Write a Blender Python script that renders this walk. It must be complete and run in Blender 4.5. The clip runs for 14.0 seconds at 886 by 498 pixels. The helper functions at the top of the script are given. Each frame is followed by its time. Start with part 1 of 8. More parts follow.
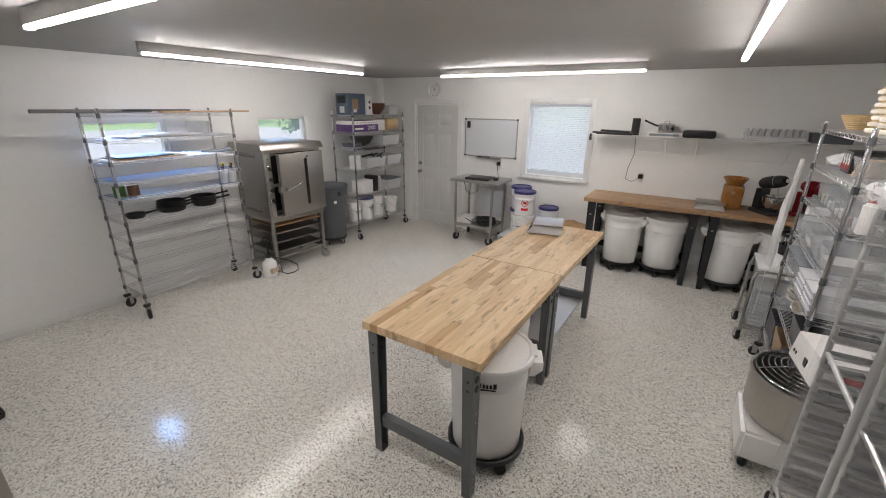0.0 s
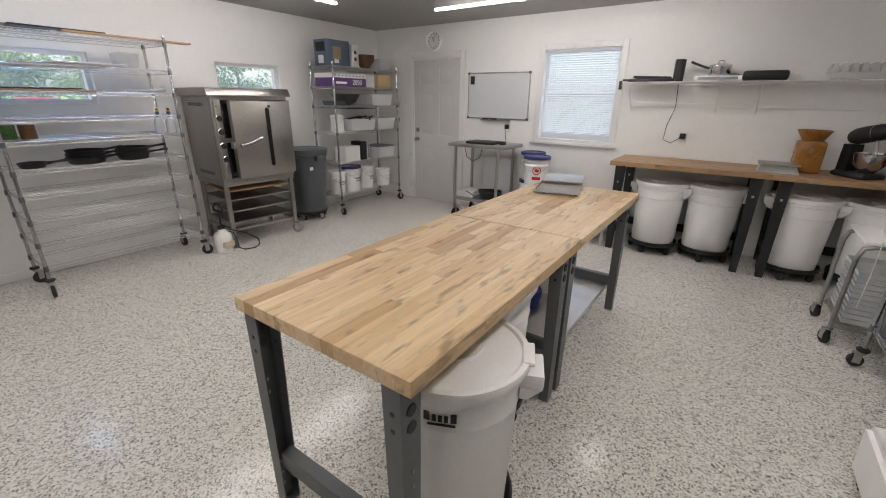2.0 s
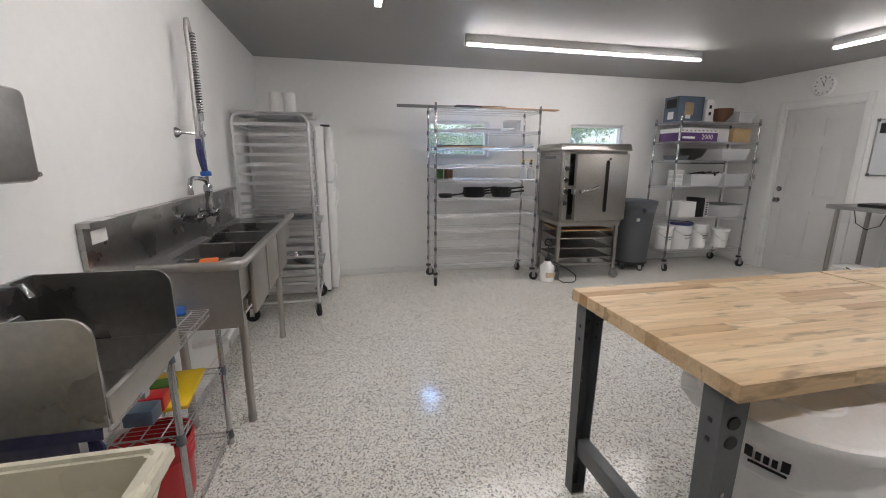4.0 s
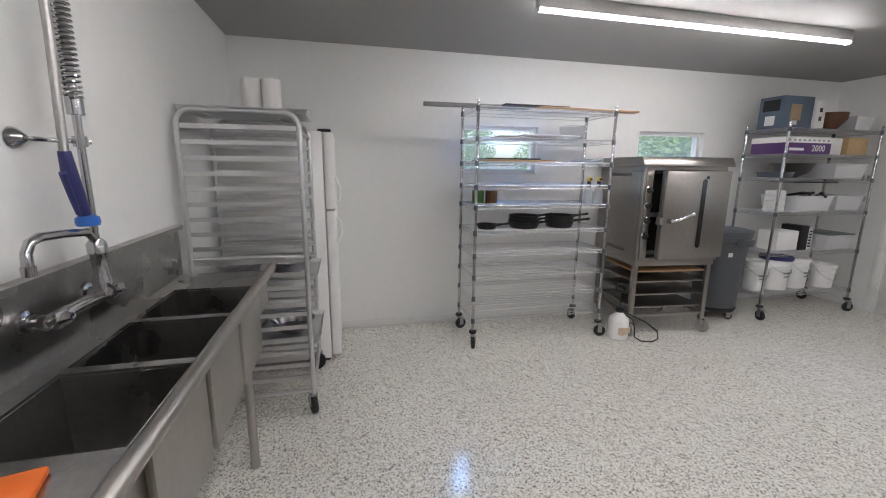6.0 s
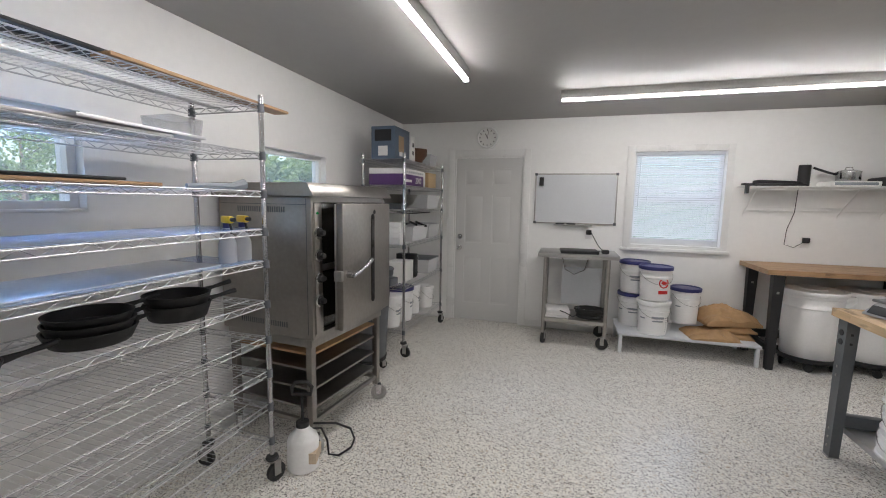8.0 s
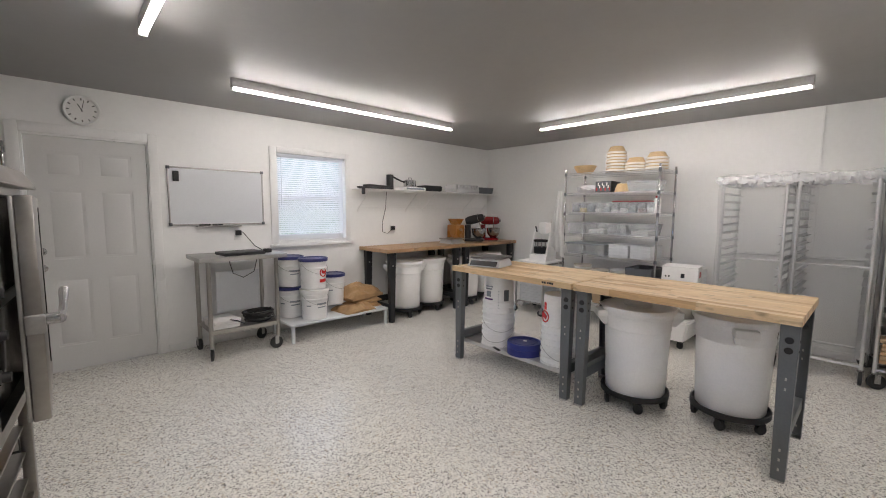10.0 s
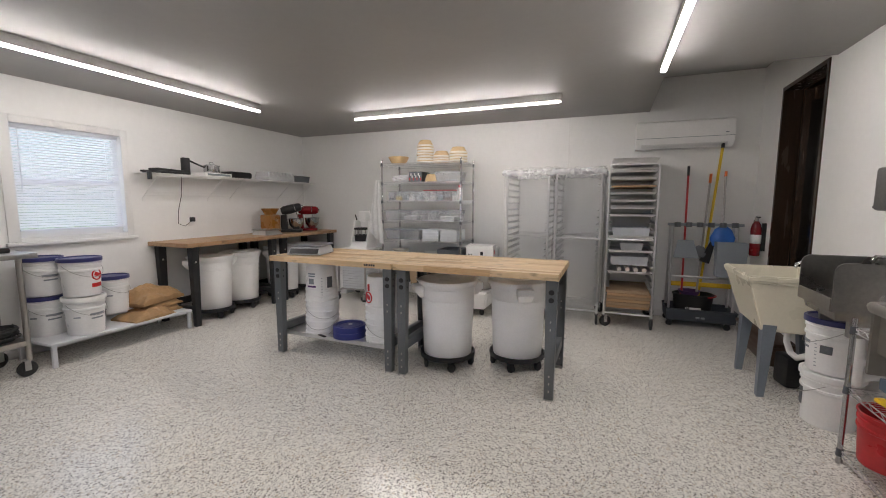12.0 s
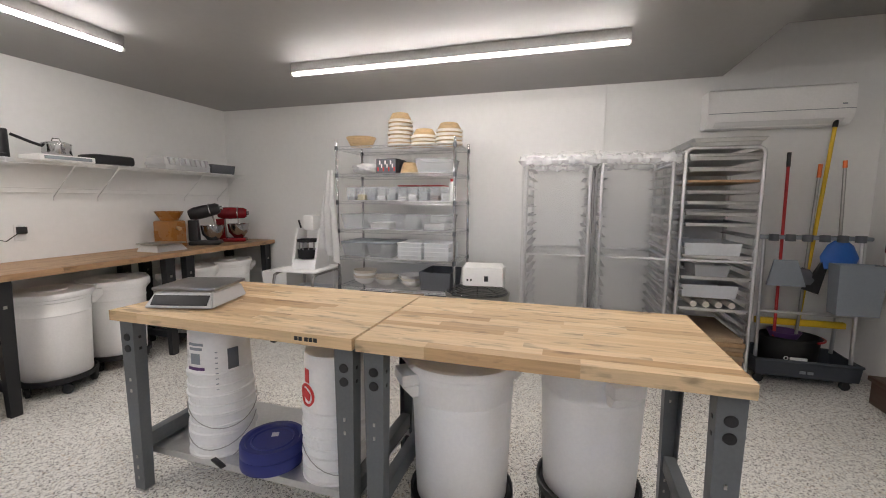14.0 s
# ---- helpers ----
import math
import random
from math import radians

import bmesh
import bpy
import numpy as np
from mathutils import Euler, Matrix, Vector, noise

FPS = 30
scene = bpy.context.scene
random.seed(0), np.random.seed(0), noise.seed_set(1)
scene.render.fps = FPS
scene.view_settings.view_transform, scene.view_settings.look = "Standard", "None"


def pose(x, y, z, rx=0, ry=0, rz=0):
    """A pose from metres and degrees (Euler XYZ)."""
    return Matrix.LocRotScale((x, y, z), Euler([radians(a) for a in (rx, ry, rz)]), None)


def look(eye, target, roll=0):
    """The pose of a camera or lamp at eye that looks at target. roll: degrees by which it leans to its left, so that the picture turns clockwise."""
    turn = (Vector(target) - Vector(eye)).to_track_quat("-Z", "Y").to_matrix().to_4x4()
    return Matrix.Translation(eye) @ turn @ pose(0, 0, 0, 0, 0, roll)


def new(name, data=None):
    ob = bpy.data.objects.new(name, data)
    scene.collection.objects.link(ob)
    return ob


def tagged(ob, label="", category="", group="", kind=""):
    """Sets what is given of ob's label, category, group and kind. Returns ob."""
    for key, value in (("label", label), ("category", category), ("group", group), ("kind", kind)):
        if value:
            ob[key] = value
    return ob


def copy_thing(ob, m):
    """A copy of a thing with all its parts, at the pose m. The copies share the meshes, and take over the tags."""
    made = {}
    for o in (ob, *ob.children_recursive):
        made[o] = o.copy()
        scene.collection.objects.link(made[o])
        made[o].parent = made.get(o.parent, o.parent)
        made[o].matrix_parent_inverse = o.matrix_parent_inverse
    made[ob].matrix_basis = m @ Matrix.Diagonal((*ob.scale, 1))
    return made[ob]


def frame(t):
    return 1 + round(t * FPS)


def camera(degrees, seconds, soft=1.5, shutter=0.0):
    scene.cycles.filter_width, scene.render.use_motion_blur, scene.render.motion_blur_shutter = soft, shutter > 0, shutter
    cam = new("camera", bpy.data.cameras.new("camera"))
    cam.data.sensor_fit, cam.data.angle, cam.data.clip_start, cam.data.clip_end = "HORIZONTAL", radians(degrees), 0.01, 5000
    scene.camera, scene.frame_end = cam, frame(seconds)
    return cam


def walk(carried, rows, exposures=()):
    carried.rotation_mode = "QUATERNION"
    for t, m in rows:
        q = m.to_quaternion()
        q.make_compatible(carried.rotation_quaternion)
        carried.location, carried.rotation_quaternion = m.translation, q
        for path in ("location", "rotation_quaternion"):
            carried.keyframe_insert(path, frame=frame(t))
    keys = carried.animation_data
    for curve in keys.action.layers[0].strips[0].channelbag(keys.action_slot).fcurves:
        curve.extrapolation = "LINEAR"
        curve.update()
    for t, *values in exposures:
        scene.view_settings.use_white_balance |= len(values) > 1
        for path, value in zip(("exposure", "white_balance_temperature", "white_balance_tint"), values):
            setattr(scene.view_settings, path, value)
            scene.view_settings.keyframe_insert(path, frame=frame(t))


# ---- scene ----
cam = camera(94.6, 14.0, soft=1.0)
PATH = [
    (0, (0.569, 0.267, 2.049), (-0.432, 1.865, 1.383), 0.6),
    (0.5, (0.577, 0.394, 1.899), (-0.405, 1.984, 1.185), 0.5),
    (1, (0.544, 0.576, 1.78), (-0.426, 2.163, 1.044), 0.5),
    (1.5, (0.416, 0.885, 1.645), (-0.575, 2.456, 0.904), 0.7),
    (2, (0.363, 1.138, 1.523), (-0.703, 2.682, 0.831), 0.7),
    (2.5, (0.399, 1.152, 1.461), (-0.872, 2.581, 0.875), 0.5),
    (3, (0.462, 0.991, 1.422), (-1.11, 2.12, 0.916), 0.5),
    (3.5, (0.576, 0.89, 1.415), (-1.256, 1.552, 0.961), 0.3),
    (3.7, (0.577, 0.885, 1.412), (-1.312, 1.357, 0.965), 0.3),
    (5.8, (-0.601, 0.766, 1.478), (-2.526, 1.133, 1.078), 0.5),
    (6, (-0.77, 0.786, 1.486), (-2.677, 1.244, 1.095), 0.6),
    (6.5, (-1.191, 0.868, 1.502), (-2.992, 1.667, 1.163), 0.9),
    (6.7, (-1.344, 0.95, 1.49), (-3.077, 1.902, 1.191), 0.3),
    (7, (-1.604, 1.024, 1.498), (-3.168, 2.237, 1.208), 1.0),
    (7.5, (-2.022, 1.139, 1.495), (-3.163, 2.762, 1.242), 1.1),
    (8, (-2.414, 1.291, 1.502), (-2.988, 3.192, 1.271), 1.0),
    (8.5, (-2.807, 1.44, 1.497), (-2.779, 3.429, 1.285), 1.0),
    (9, (-3.14, 1.552, 1.456), (-2.552, 3.453, 1.255), 0.9),
    (9.2, (-3.234, 1.575, 1.447), (-2.459, 3.408, 1.251), 0.8),
    (11.3, (-3.851, 1.344, 1.436), (-2.069, 2.228, 1.222), 0.0),
    (11.5, (-3.819, 1.349, 1.422), (-2.016, 2.187, 1.205), 0.0),
    (12, (-3.667, 1.437, 1.385), (-1.827, 2.186, 1.161), 0.1),
    (12.5, (-3.379, 1.554, 1.37), (-1.518, 2.249, 1.136), 0.0),
    (13, (-2.996, 1.721, 1.386), (-1.12, 2.371, 1.15), 0.1),
    (13.5, (-2.606, 2.0, 1.403), (-0.715, 2.61, 1.169), 0.1),
    (14, (-2.18, 2.275, 1.418), (-0.277, 2.844, 1.183), 0.3),
]
EXPOSURES = [(0.0, 1.43, 6600, 10), (0.6, 1.37, 6600, 10), (1.2, 1.42, 6600, 10), (2.5, 1.47, 6600, 10), (3.5, 1.45, 6500, 10), (5.8, 1.54, 6300, 10), (6.5, 1.64, 6250, 8), (7.0, 1.70, 6250, 8), (7.5, 1.46, 6350, 8), (8.0, 1.42, 6400, 9), (9.0, 1.54, 6600, 10), (11.5, 1.46, 6650, 11), (12.5, 1.43, 6650, 11), (13.0, 1.49, 6650, 11), (14.0, 1.66, 6650, 11)]
walk(cam, [(t, look(eye, target, roll)) for t, eye, target, roll in PATH], EXPOSURES)

# ---- world and daylight ----
world = bpy.data.worlds.new("sky")
scene.world = world
world.use_nodes = True
wn = world.node_tree.nodes
sky = wn.new("ShaderNodeTexSky")
sky.sky_type = 'NISHITA'
sky.sun_disc = False
sky.dust_density = 2.5
sky.ozone_density = 2.0
sky.sun_elevation = radians(48)
sky.sun_rotation = radians(150)
wn["Background"].inputs[1].default_value = 0.15
world.node_tree.links.new(sky.outputs[0], wn["Background"].inputs[0])

sun = new("sun", bpy.data.lights.new("sun", 'SUN'))
sun.data.energy = 5.0
sun.data.angle = radians(0.5)
sun.data.color = (1.0, 0.95, 0.88)
sun.matrix_world = look((10, -17.3, 22.2), (0, 0, 0))
TUBE_GLOW = 21.5

# daylight caught between the north pane and its blind
north_sky = new("north_window_sky", bpy.data.lights.new("north_window_sky", 'AREA'))
north_sky.data.shape = 'RECTANGLE'
north_sky.data.size, north_sky.data.size_y, north_sky.data.energy = 0.84, 0.96, 0.95
north_sky.data.color = (0.78, 0.83, 1.0)
north_sky.matrix_world = look((-1.29, 6.356, 1.57), (-1.29, 0.0, 1.57))

# sky above the west drive, entering under the lintels of the two small windows
for wy, watt in ((2.21, 2.4), (4.12, 0.6)):
    lintel = new("west_window_sky", bpy.data.lights.new("west_window_sky", 'AREA'))
    lintel.data.shape = 'RECTANGLE'
    lintel.data.size, lintel.data.size_y, lintel.data.energy = 0.70, 0.10, watt
    lintel.data.color = (0.30, 0.53, 1.0)
    lintel.data.spread = radians(60)
    lintel.matrix_world = look((-4.525, wy, 1.845), (-3.6, wy, 1.27))

# ---- materials ----
def mat(name, rgb, rough=0.5, metal=0.0, var=0.12, scale=8.0, bump=0.0, bump_scale=120.0, fine=60.0, rough_var=0.1, spec=0.5, stretch=None, per_piece=0.0):
    """A principled material with colour variation at two scales, uneven gloss and fine relief."""
    m = bpy.data.materials.new(name)
    m.use_nodes = True
    nt = m.node_tree
    n, l = nt.nodes, nt.links
    b = n["Principled BSDF"]
    b.inputs["Metallic"].default_value = metal
    b.inputs["Specular IOR Level"].default_value = spec
    tc = n.new("ShaderNodeTexCoord")
    mp = n.new("ShaderNodeMapping")
    l.new(tc.outputs["Object"], mp.inputs[0])
    if stretch:
        mp.inputs["Scale"].default_value = stretch
    big = n.new("ShaderNodeTexNoise")
    big.inputs["Scale"].default_value = scale
    big.inputs["Detail"].default_value = 4
    small = n.new("ShaderNodeTexNoise")
    small.inputs["Scale"].default_value = fine
    small.inputs["Detail"].default_value = 3
    l.new(mp.outputs[0], big.inputs[0])
    l.new(mp.outputs[0], small.inputs[0])
    add = n.new("ShaderNodeMath")
    add.operation = 'ADD'
    l.new(big.outputs[0], add.inputs[0])
    l.new(small.outputs[0], add.inputs[1])
    src = add.outputs[0]
    if per_piece:
        oi = n.new("ShaderNodeObjectInfo")
        mul = n.new("ShaderNodeMath")
        mul.operation = 'MULTIPLY_ADD'
        mul.inputs[1].default_value = per_piece
        l.new(oi.outputs["Random"], mul.inputs[0])
        l.new(src, mul.inputs[2])
        src = mul.outputs[0]
    rng = n.new("ShaderNodeMapRange")
    rng.inputs[1].default_value = 0.6
    rng.inputs[2].default_value = 1.4 + per_piece
    rng.inputs[3].default_value = 1 - var
    rng.inputs[4].default_value = 1 + var
    l.new(src, rng.inputs[0])
    mix = n.new("ShaderNodeVectorMath")
    mix.operation = 'SCALE'
    mix.inputs[0].default_value = rgb
    l.new(rng.outputs[0], mix.inputs["Scale"])
    l.new(mix.outputs[0], b.inputs["Base Color"])
    rr = n.new("ShaderNodeMapRange")
    rr.inputs[1].default_value = 0.3
    rr.inputs[2].default_value = 0.7
    rr.inputs[3].default_value = max(0.02, rough - rough_var)
    rr.inputs[4].default_value = min(1.0, rough + rough_var)
    l.new(big.outputs[0], rr.inputs[0])
    l.new(rr.outputs[0], b.inputs["Roughness"])
    if bump:
        bn = n.new("ShaderNodeTexNoise")
        bn.inputs["Scale"].default_value = bump_scale
        bn.inputs["Detail"].default_value = 3
        l.new(mp.outputs[0], bn.inputs[0])
        bp = n.new("ShaderNodeBump")
        bp.inputs["Strength"].default_value = bump
        bp.inputs["Distance"].default_value = 0.004
        l.new(bn.outputs[0], bp.inputs["Height"])
        l.new(bp.outputs[0], b.inputs["Normal"])
    return m


def clear(name, rgb, rough, alpha, ior=1.45, trans=0.0):
    """Clear or milky plastic and glass."""
    m = bpy.data.materials.new(name)
    m.use_nodes = True
    b = m.node_tree.nodes["Principled BSDF"]
    b.inputs["Base Color"].default_value = (*rgb, 1)
    b.inputs["Roughness"].default_value = rough
    b.inputs["Alpha"].default_value = alpha
    b.inputs["IOR"].default_value = ior
    b.inputs["Transmission Weight"].default_value = trans
    return m


def glow(name, rgb, strength):
    m = bpy.data.materials.new(name)
    m.use_nodes = True
    b = m.node_tree.nodes["Principled BSDF"]
    b.inputs["Base Color"].default_value = (0.9, 0.9, 0.9, 1)
    b.inputs["Emission Color"].default_value = (*rgb, 1)
    b.inputs["Emission Strength"].default_value = strength
    return m


def floor_material():
    """Grey-white flake epoxy: a pale ground with grey, tan and near-black chips under a clear coat."""
    m = bpy.data.materials.new("flake_epoxy")
    m.use_nodes = True
    n, l = m.node_tree.nodes, m.node_tree.links
    b = n["Principled BSDF"]
    tc = n.new("ShaderNodeTexCoord")
    wob = n.new("ShaderNodeTexNoise")
    wob.inputs["Scale"].default_value = 60
    l.new(tc.outputs["Object"], wob.inputs[0])
    off = n.new("ShaderNodeVectorMath")
    off.operation = 'MULTIPLY_ADD'
    off.inputs[1].default_value = (0.006, 0.006, 0.006)
    l.new(wob.outputs["Color"], off.inputs[0])
    l.new(tc.outputs["Object"], off.inputs[2])
    def chips(scale, stops):
        v = n.new("ShaderNodeTexVoronoi")
        v.inputs["Scale"].default_value = scale
        v.inputs["Randomness"].default_value = 1.0
        l.new(off.outputs[0], v.inputs[0])
        s = n.new("ShaderNodeSeparateColor")
        l.new(v.outputs["Color"], s.inputs[0])
        r = n.new("ShaderNodeValToRGB")
        r.color_ramp.interpolation = 'CONSTANT'
        e = r.color_ramp.elements
        e[0].position, e[0].color = stops[0][0], (*stops[0][1], 1)
        e[1].position, e[1].color = stops[1][0], (*stops[1][1], 1)
        for p, c in stops[2:]:
            x = e.new(p)
            x.color = (*c, 1)
        l.new(s.outputs[0], r.inputs[0])
        return r, s
    big, s1 = chips(114, [(0, (0.85, 0.83, 0.77)), (0.36, (0.76, 0.74, 0.685)), (0.57, (0.63, 0.61, 0.565)), (0.75, (0.43, 0.416, 0.385)), (0.85, (0.60, 0.53, 0.43)), (0.93, (0.22, 0.21, 0.195))])
    sml, s2 = chips(195, [(0, (0.85, 0.83, 0.77)), (0.44, (0.73, 0.71, 0.66)), (0.68, (0.49, 0.474, 0.436)), (0.84, (0.28, 0.27, 0.25)), (0.94, (0.10, 0.096, 0.09))])
    mx = n.new("ShaderNodeMix")
    mx.data_type = 'RGBA'
    gt = n.new("ShaderNodeMath")
    gt.operation = 'GREATER_THAN'
    gt.inputs[1].default_value = 0.45
    l.new(s1.outputs[1], gt.inputs[0])
    l.new(gt.outputs[0], mx.inputs[0])
    l.new(big.outputs[0], mx.inputs[6])
    l.new(sml.outputs[0], mx.inputs[7])
    dirt = n.new("ShaderNodeTexNoise")
    dirt.inputs["Scale"].default_value = 1.3
    dirt.inputs["Detail"].default_value = 6
    l.new(tc.outputs["Object"], dirt.inputs[0])
    dr = n.new("ShaderNodeMapRange")
    dr.inputs[1].default_value, dr.inputs[2].default_value = 0.35, 0.7
    dr.inputs[3].default_value, dr.inputs[4].default_value = 1.02, 0.97
    l.new(dirt.outputs[0], dr.inputs[0])
    sc = n.new("ShaderNodeVectorMath")
    sc.operation = 'SCALE'
    l.new(mx.outputs[2], sc.inputs[0])
    l.new(dr.outputs[0], sc.inputs["Scale"])
    l.new(sc.outputs[0], b.inputs["Base Color"])
    rg = n.new("ShaderNodeMapRange")
    rg.inputs[1].default_value, rg.inputs[2].default_value = 0.3, 0.7
    rg.inputs[3].default_value, rg.inputs[4].default_value = 0.15, 0.20
    l.new(dirt.outputs[0], rg.inputs[0])
    l.new(rg.outputs[0], b.inputs["Roughness"])
    wav = n.new("ShaderNodeTexNoise")
    wav.inputs["Scale"].default_value = 45
    wav.inputs["Detail"].default_value = 2
    l.new(tc.outputs["Object"], wav.inputs[0])
    bp = n.new("ShaderNodeBump")
    bp.inputs["Strength"].default_value = 0.06
    bp.inputs["Distance"].default_value = 0.004
    l.new(wav.outputs[0], bp.inputs["Height"])
    l.new(bp.outputs[0], b.inputs["Normal"])
    return m


def butcher_material(name, tones):
    """Oiled wood staves; each stave takes its own tone, with grain along local x."""
    m = bpy.data.materials.new(name)
    m.use_nodes = True
    n, l = m.node_tree.nodes, m.node_tree.links
    b = n["Principled BSDF"]
    geo = n.new("ShaderNodeObjectInfo")
    ramp = n.new("ShaderNodeValToRGB")
    e = ramp.color_ramp.elements
    e[0].position, e[0].color = 0.0, (*tones[0], 1)
    e[1].position, e[1].color = 1.0, (*tones[-1], 1)
    for i, c in enumerate(tones[1:-1]):
        x = e.new((i + 1) / (len(tones) - 1))
        x.color = (*c, 1)
    l.new(geo.outputs["Random"], ramp.inputs[0])
    tc = n.new("ShaderNodeTexCoord")
    shift = n.new("ShaderNodeVectorMath")
    shift.operation = 'MULTIPLY_ADD'
    shift.inputs[1].default_value = (7, 9, 5)
    l.new(geo.outputs["Random"], shift.inputs[0])
    l.new(tc.outputs["Object"], shift.inputs[2])
    mp = n.new("ShaderNodeMapping")
    mp.inputs["Scale"].default_value = (2.2, 38, 38)
    l.new(shift.outputs[0], mp.inputs[0])
    g = n.new("ShaderNodeTexNoise")
    g.inputs["Scale"].default_value = 1.6
    g.inputs["Detail"].default_value = 6
    g.inputs["Roughness"].default_value = 0.65
    l.new(mp.outputs[0], g.inputs[0])
    mr = n.new("ShaderNodeMapRange")
    mr.inputs[1].default_value, mr.inputs[2].default_value = 0.3, 0.72
    mr.inputs[3].default_value, mr.inputs[4].default_value = 0.80, 1.09
    l.new(g.outputs[0], mr.inputs[0])
    mp2 = n.new("ShaderNodeMapping")
    mp2.inputs["Scale"].default_value = (4.5, 16, 16)
    l.new(shift.outputs[0], mp2.inputs[0])
    k = n.new("ShaderNodeTexNoise")
    k.inputs["Scale"].default_value = 1.5
    k.inputs["Detail"].default_value = 4
    l.new(mp2.outputs[0], k.inputs[0])
    kr = n.new("ShaderNodeMapRange")
    kr.inputs[1].default_value, kr.inputs[2].default_value = 0.56, 0.70
    kr.inputs[3].default_value, kr.inputs[4].default_value = 1.0, 0.55
    l.new(k.outputs[0], kr.inputs[0])
    mul = n.new("ShaderNodeMath")
    mul.operation = 'MULTIPLY'
    l.new(mr.outputs[0], mul.inputs[0])
    l.new(kr.outputs[0], mul.inputs[1])
    sc = n.new("ShaderNodeVectorMath")
    sc.operation = 'SCALE'
    l.new(ramp.outputs[0], sc.inputs[0])
    l.new(mul.outputs[0], sc.inputs["Scale"])
    l.new(sc.outputs[0], b.inputs["Base Color"])
    b.inputs["Roughness"].default_value = 0.48
    bp = n.new("ShaderNodeBump")
    bp.inputs["Strength"].default_value = 0.08
    bp.inputs["Distance"].default_value = 0.002
    l.new(g.outputs[0], bp.inputs["Height"])
    l.new(bp.outputs[0], b.inputs["Normal"])
    return m


M_WALL = mat("white_wall_paint", (0.82, 0.82, 0.805), 0.55, var=0.025, scale=1.6, fine=22, bump=0.10, bump_scale=55)
# Off-white ceiling made grey: its weak indirect light is put into the colour.
M_CEIL = mat("shade_toned_ceiling_paint", (0.33, 0.326, 0.316), 0.6, var=0.03, scale=1.0, fine=16, bump=0.12, bump_scale=40)
M_TRIM = mat("white_trim_paint", (0.78, 0.78, 0.765), 0.35, var=0.03, scale=3, fine=50, bump=0.03)
M_DOOR = mat("white_door_paint", (0.63, 0.627, 0.615), 0.38, var=0.03, scale=3, fine=60, bump=0.05, bump_scale=90)
M_FLOOR = floor_material()
M_STEEL = mat("brushed_stainless", (0.44, 0.42, 0.39), 0.36, 1.0, var=0.07, scale=3, fine=40, rough_var=0.04)
M_OVEN = mat("darkened_stainless", (0.345, 0.325, 0.30), 0.34, 1.0, var=0.10, scale=3, fine=40, rough_var=0.05)
M_STEELD = mat("dull_stainless", (0.43, 0.42, 0.405), 0.42, 1.0, var=0.12, scale=4, fine=60, rough_var=0.1)
M_CHROME = mat("chrome_wire", (0.50, 0.50, 0.51), 0.17, 1.0, var=0.05, rough_var=0.06)
M_DECKWIRE = mat("bright_deck_wire", (0.80, 0.80, 0.81), 0.5, 1.0, var=0.05, rough_var=0.05)
M_SHELFWIRE = mat("dull_chrome_wire", (0.57, 0.57, 0.58), 0.42, 1.0, var=0.08, rough_var=0.08)
M_ALU = mat("aluminium", (0.68, 0.68, 0.68), 0.4, 1.0, var=0.08, scale=5, fine=70, rough_var=0.1)
M_GREYPAINT = mat("grey_leg_paint", (0.115, 0.125, 0.13), 0.42, var=0.1, scale=6, fine=80, bump=0.04)
M_BLACKPAINT = mat("black_leg_paint", (0.014, 0.0145, 0.016), 0.6, var=0.15, scale=6)
M_WHITEPL = mat("white_plastic", (0.92, 0.915, 0.90), 0.4, var=0.04, scale=5, fine=70, bump=0.04)
M_BUCKET = mat("milky_bucket_plastic", (0.86, 0.86, 0.85), 0.35, var=0.05, scale=6)
M_BLACKPL = mat("black_plastic", (0.012, 0.012, 0.013), 0.5, var=0.2, scale=9)
M_RUBBER = mat("black_rubber", (0.022, 0.022, 0.022), 0.7, var=0.2, scale=20)
M_GREYPL = mat("grey_bin_plastic", (0.10, 0.108, 0.12), 0.5, var=0.08, scale=6, bump=0.05)
M_GREYMID = mat("mid_grey_plastic", (0.26, 0.29, 0.32), 0.45, var=0.06, scale=6)
M_BLUELID = mat("navy_lid_plastic", (0.03, 0.032, 0.13), 0.35, var=0.08, scale=6)
M_BLUE = mat("blue_plastic", (0.03, 0.14, 0.5), 0.4, var=0.08)
M_RED = mat("red_plastic", (0.5, 0.02, 0.025), 0.35, var=0.1)
M_REDP = mat("red_gloss_paint", (0.20, 0.006, 0.010), 0.2, var=0.06)
M_YELLOW = mat("yellow_plastic", (0.75, 0.5, 0.02), 0.4, var=0.06)
M_ORANGE = mat("orange_plastic", (0.8, 0.16, 0.02), 0.45, var=0.06)
M_IRON = mat("cast_iron", (0.018, 0.018, 0.019), 0.5, 0.3, var=0.25, scale=15, bump=0.2, bump_scale=200)
M_CREAM = mat("cream_fibreglass", (0.74, 0.70, 0.57), 0.32, var=0.04, scale=4, fine=50)
M_SINKLEG = mat("blue_grey_steel_leg", (0.17, 0.20, 0.235), 0.45, var=0.08)
M_PAPER = mat("white_paper_card", (0.78, 0.77, 0.75), 0.7, var=0.05)
M_KRAFT = mat("kraft_paper", (0.40, 0.245, 0.115), 0.55, var=0.16, scale=6, fine=30, bump=0.3, bump_scale=18)
M_CARD = mat("brown_cardboard", (0.34, 0.24, 0.15), 0.8, var=0.12, scale=7)
M_WICKER = mat("cane_basket", (0.55, 0.39, 0.21), 0.6, var=0.22, scale=30, fine=160, bump=0.3, bump_scale=150)
M_LINEN = mat("pale_linen", (0.68, 0.63, 0.55), 0.9, var=0.1, scale=20, bump=0.3, bump_scale=260)
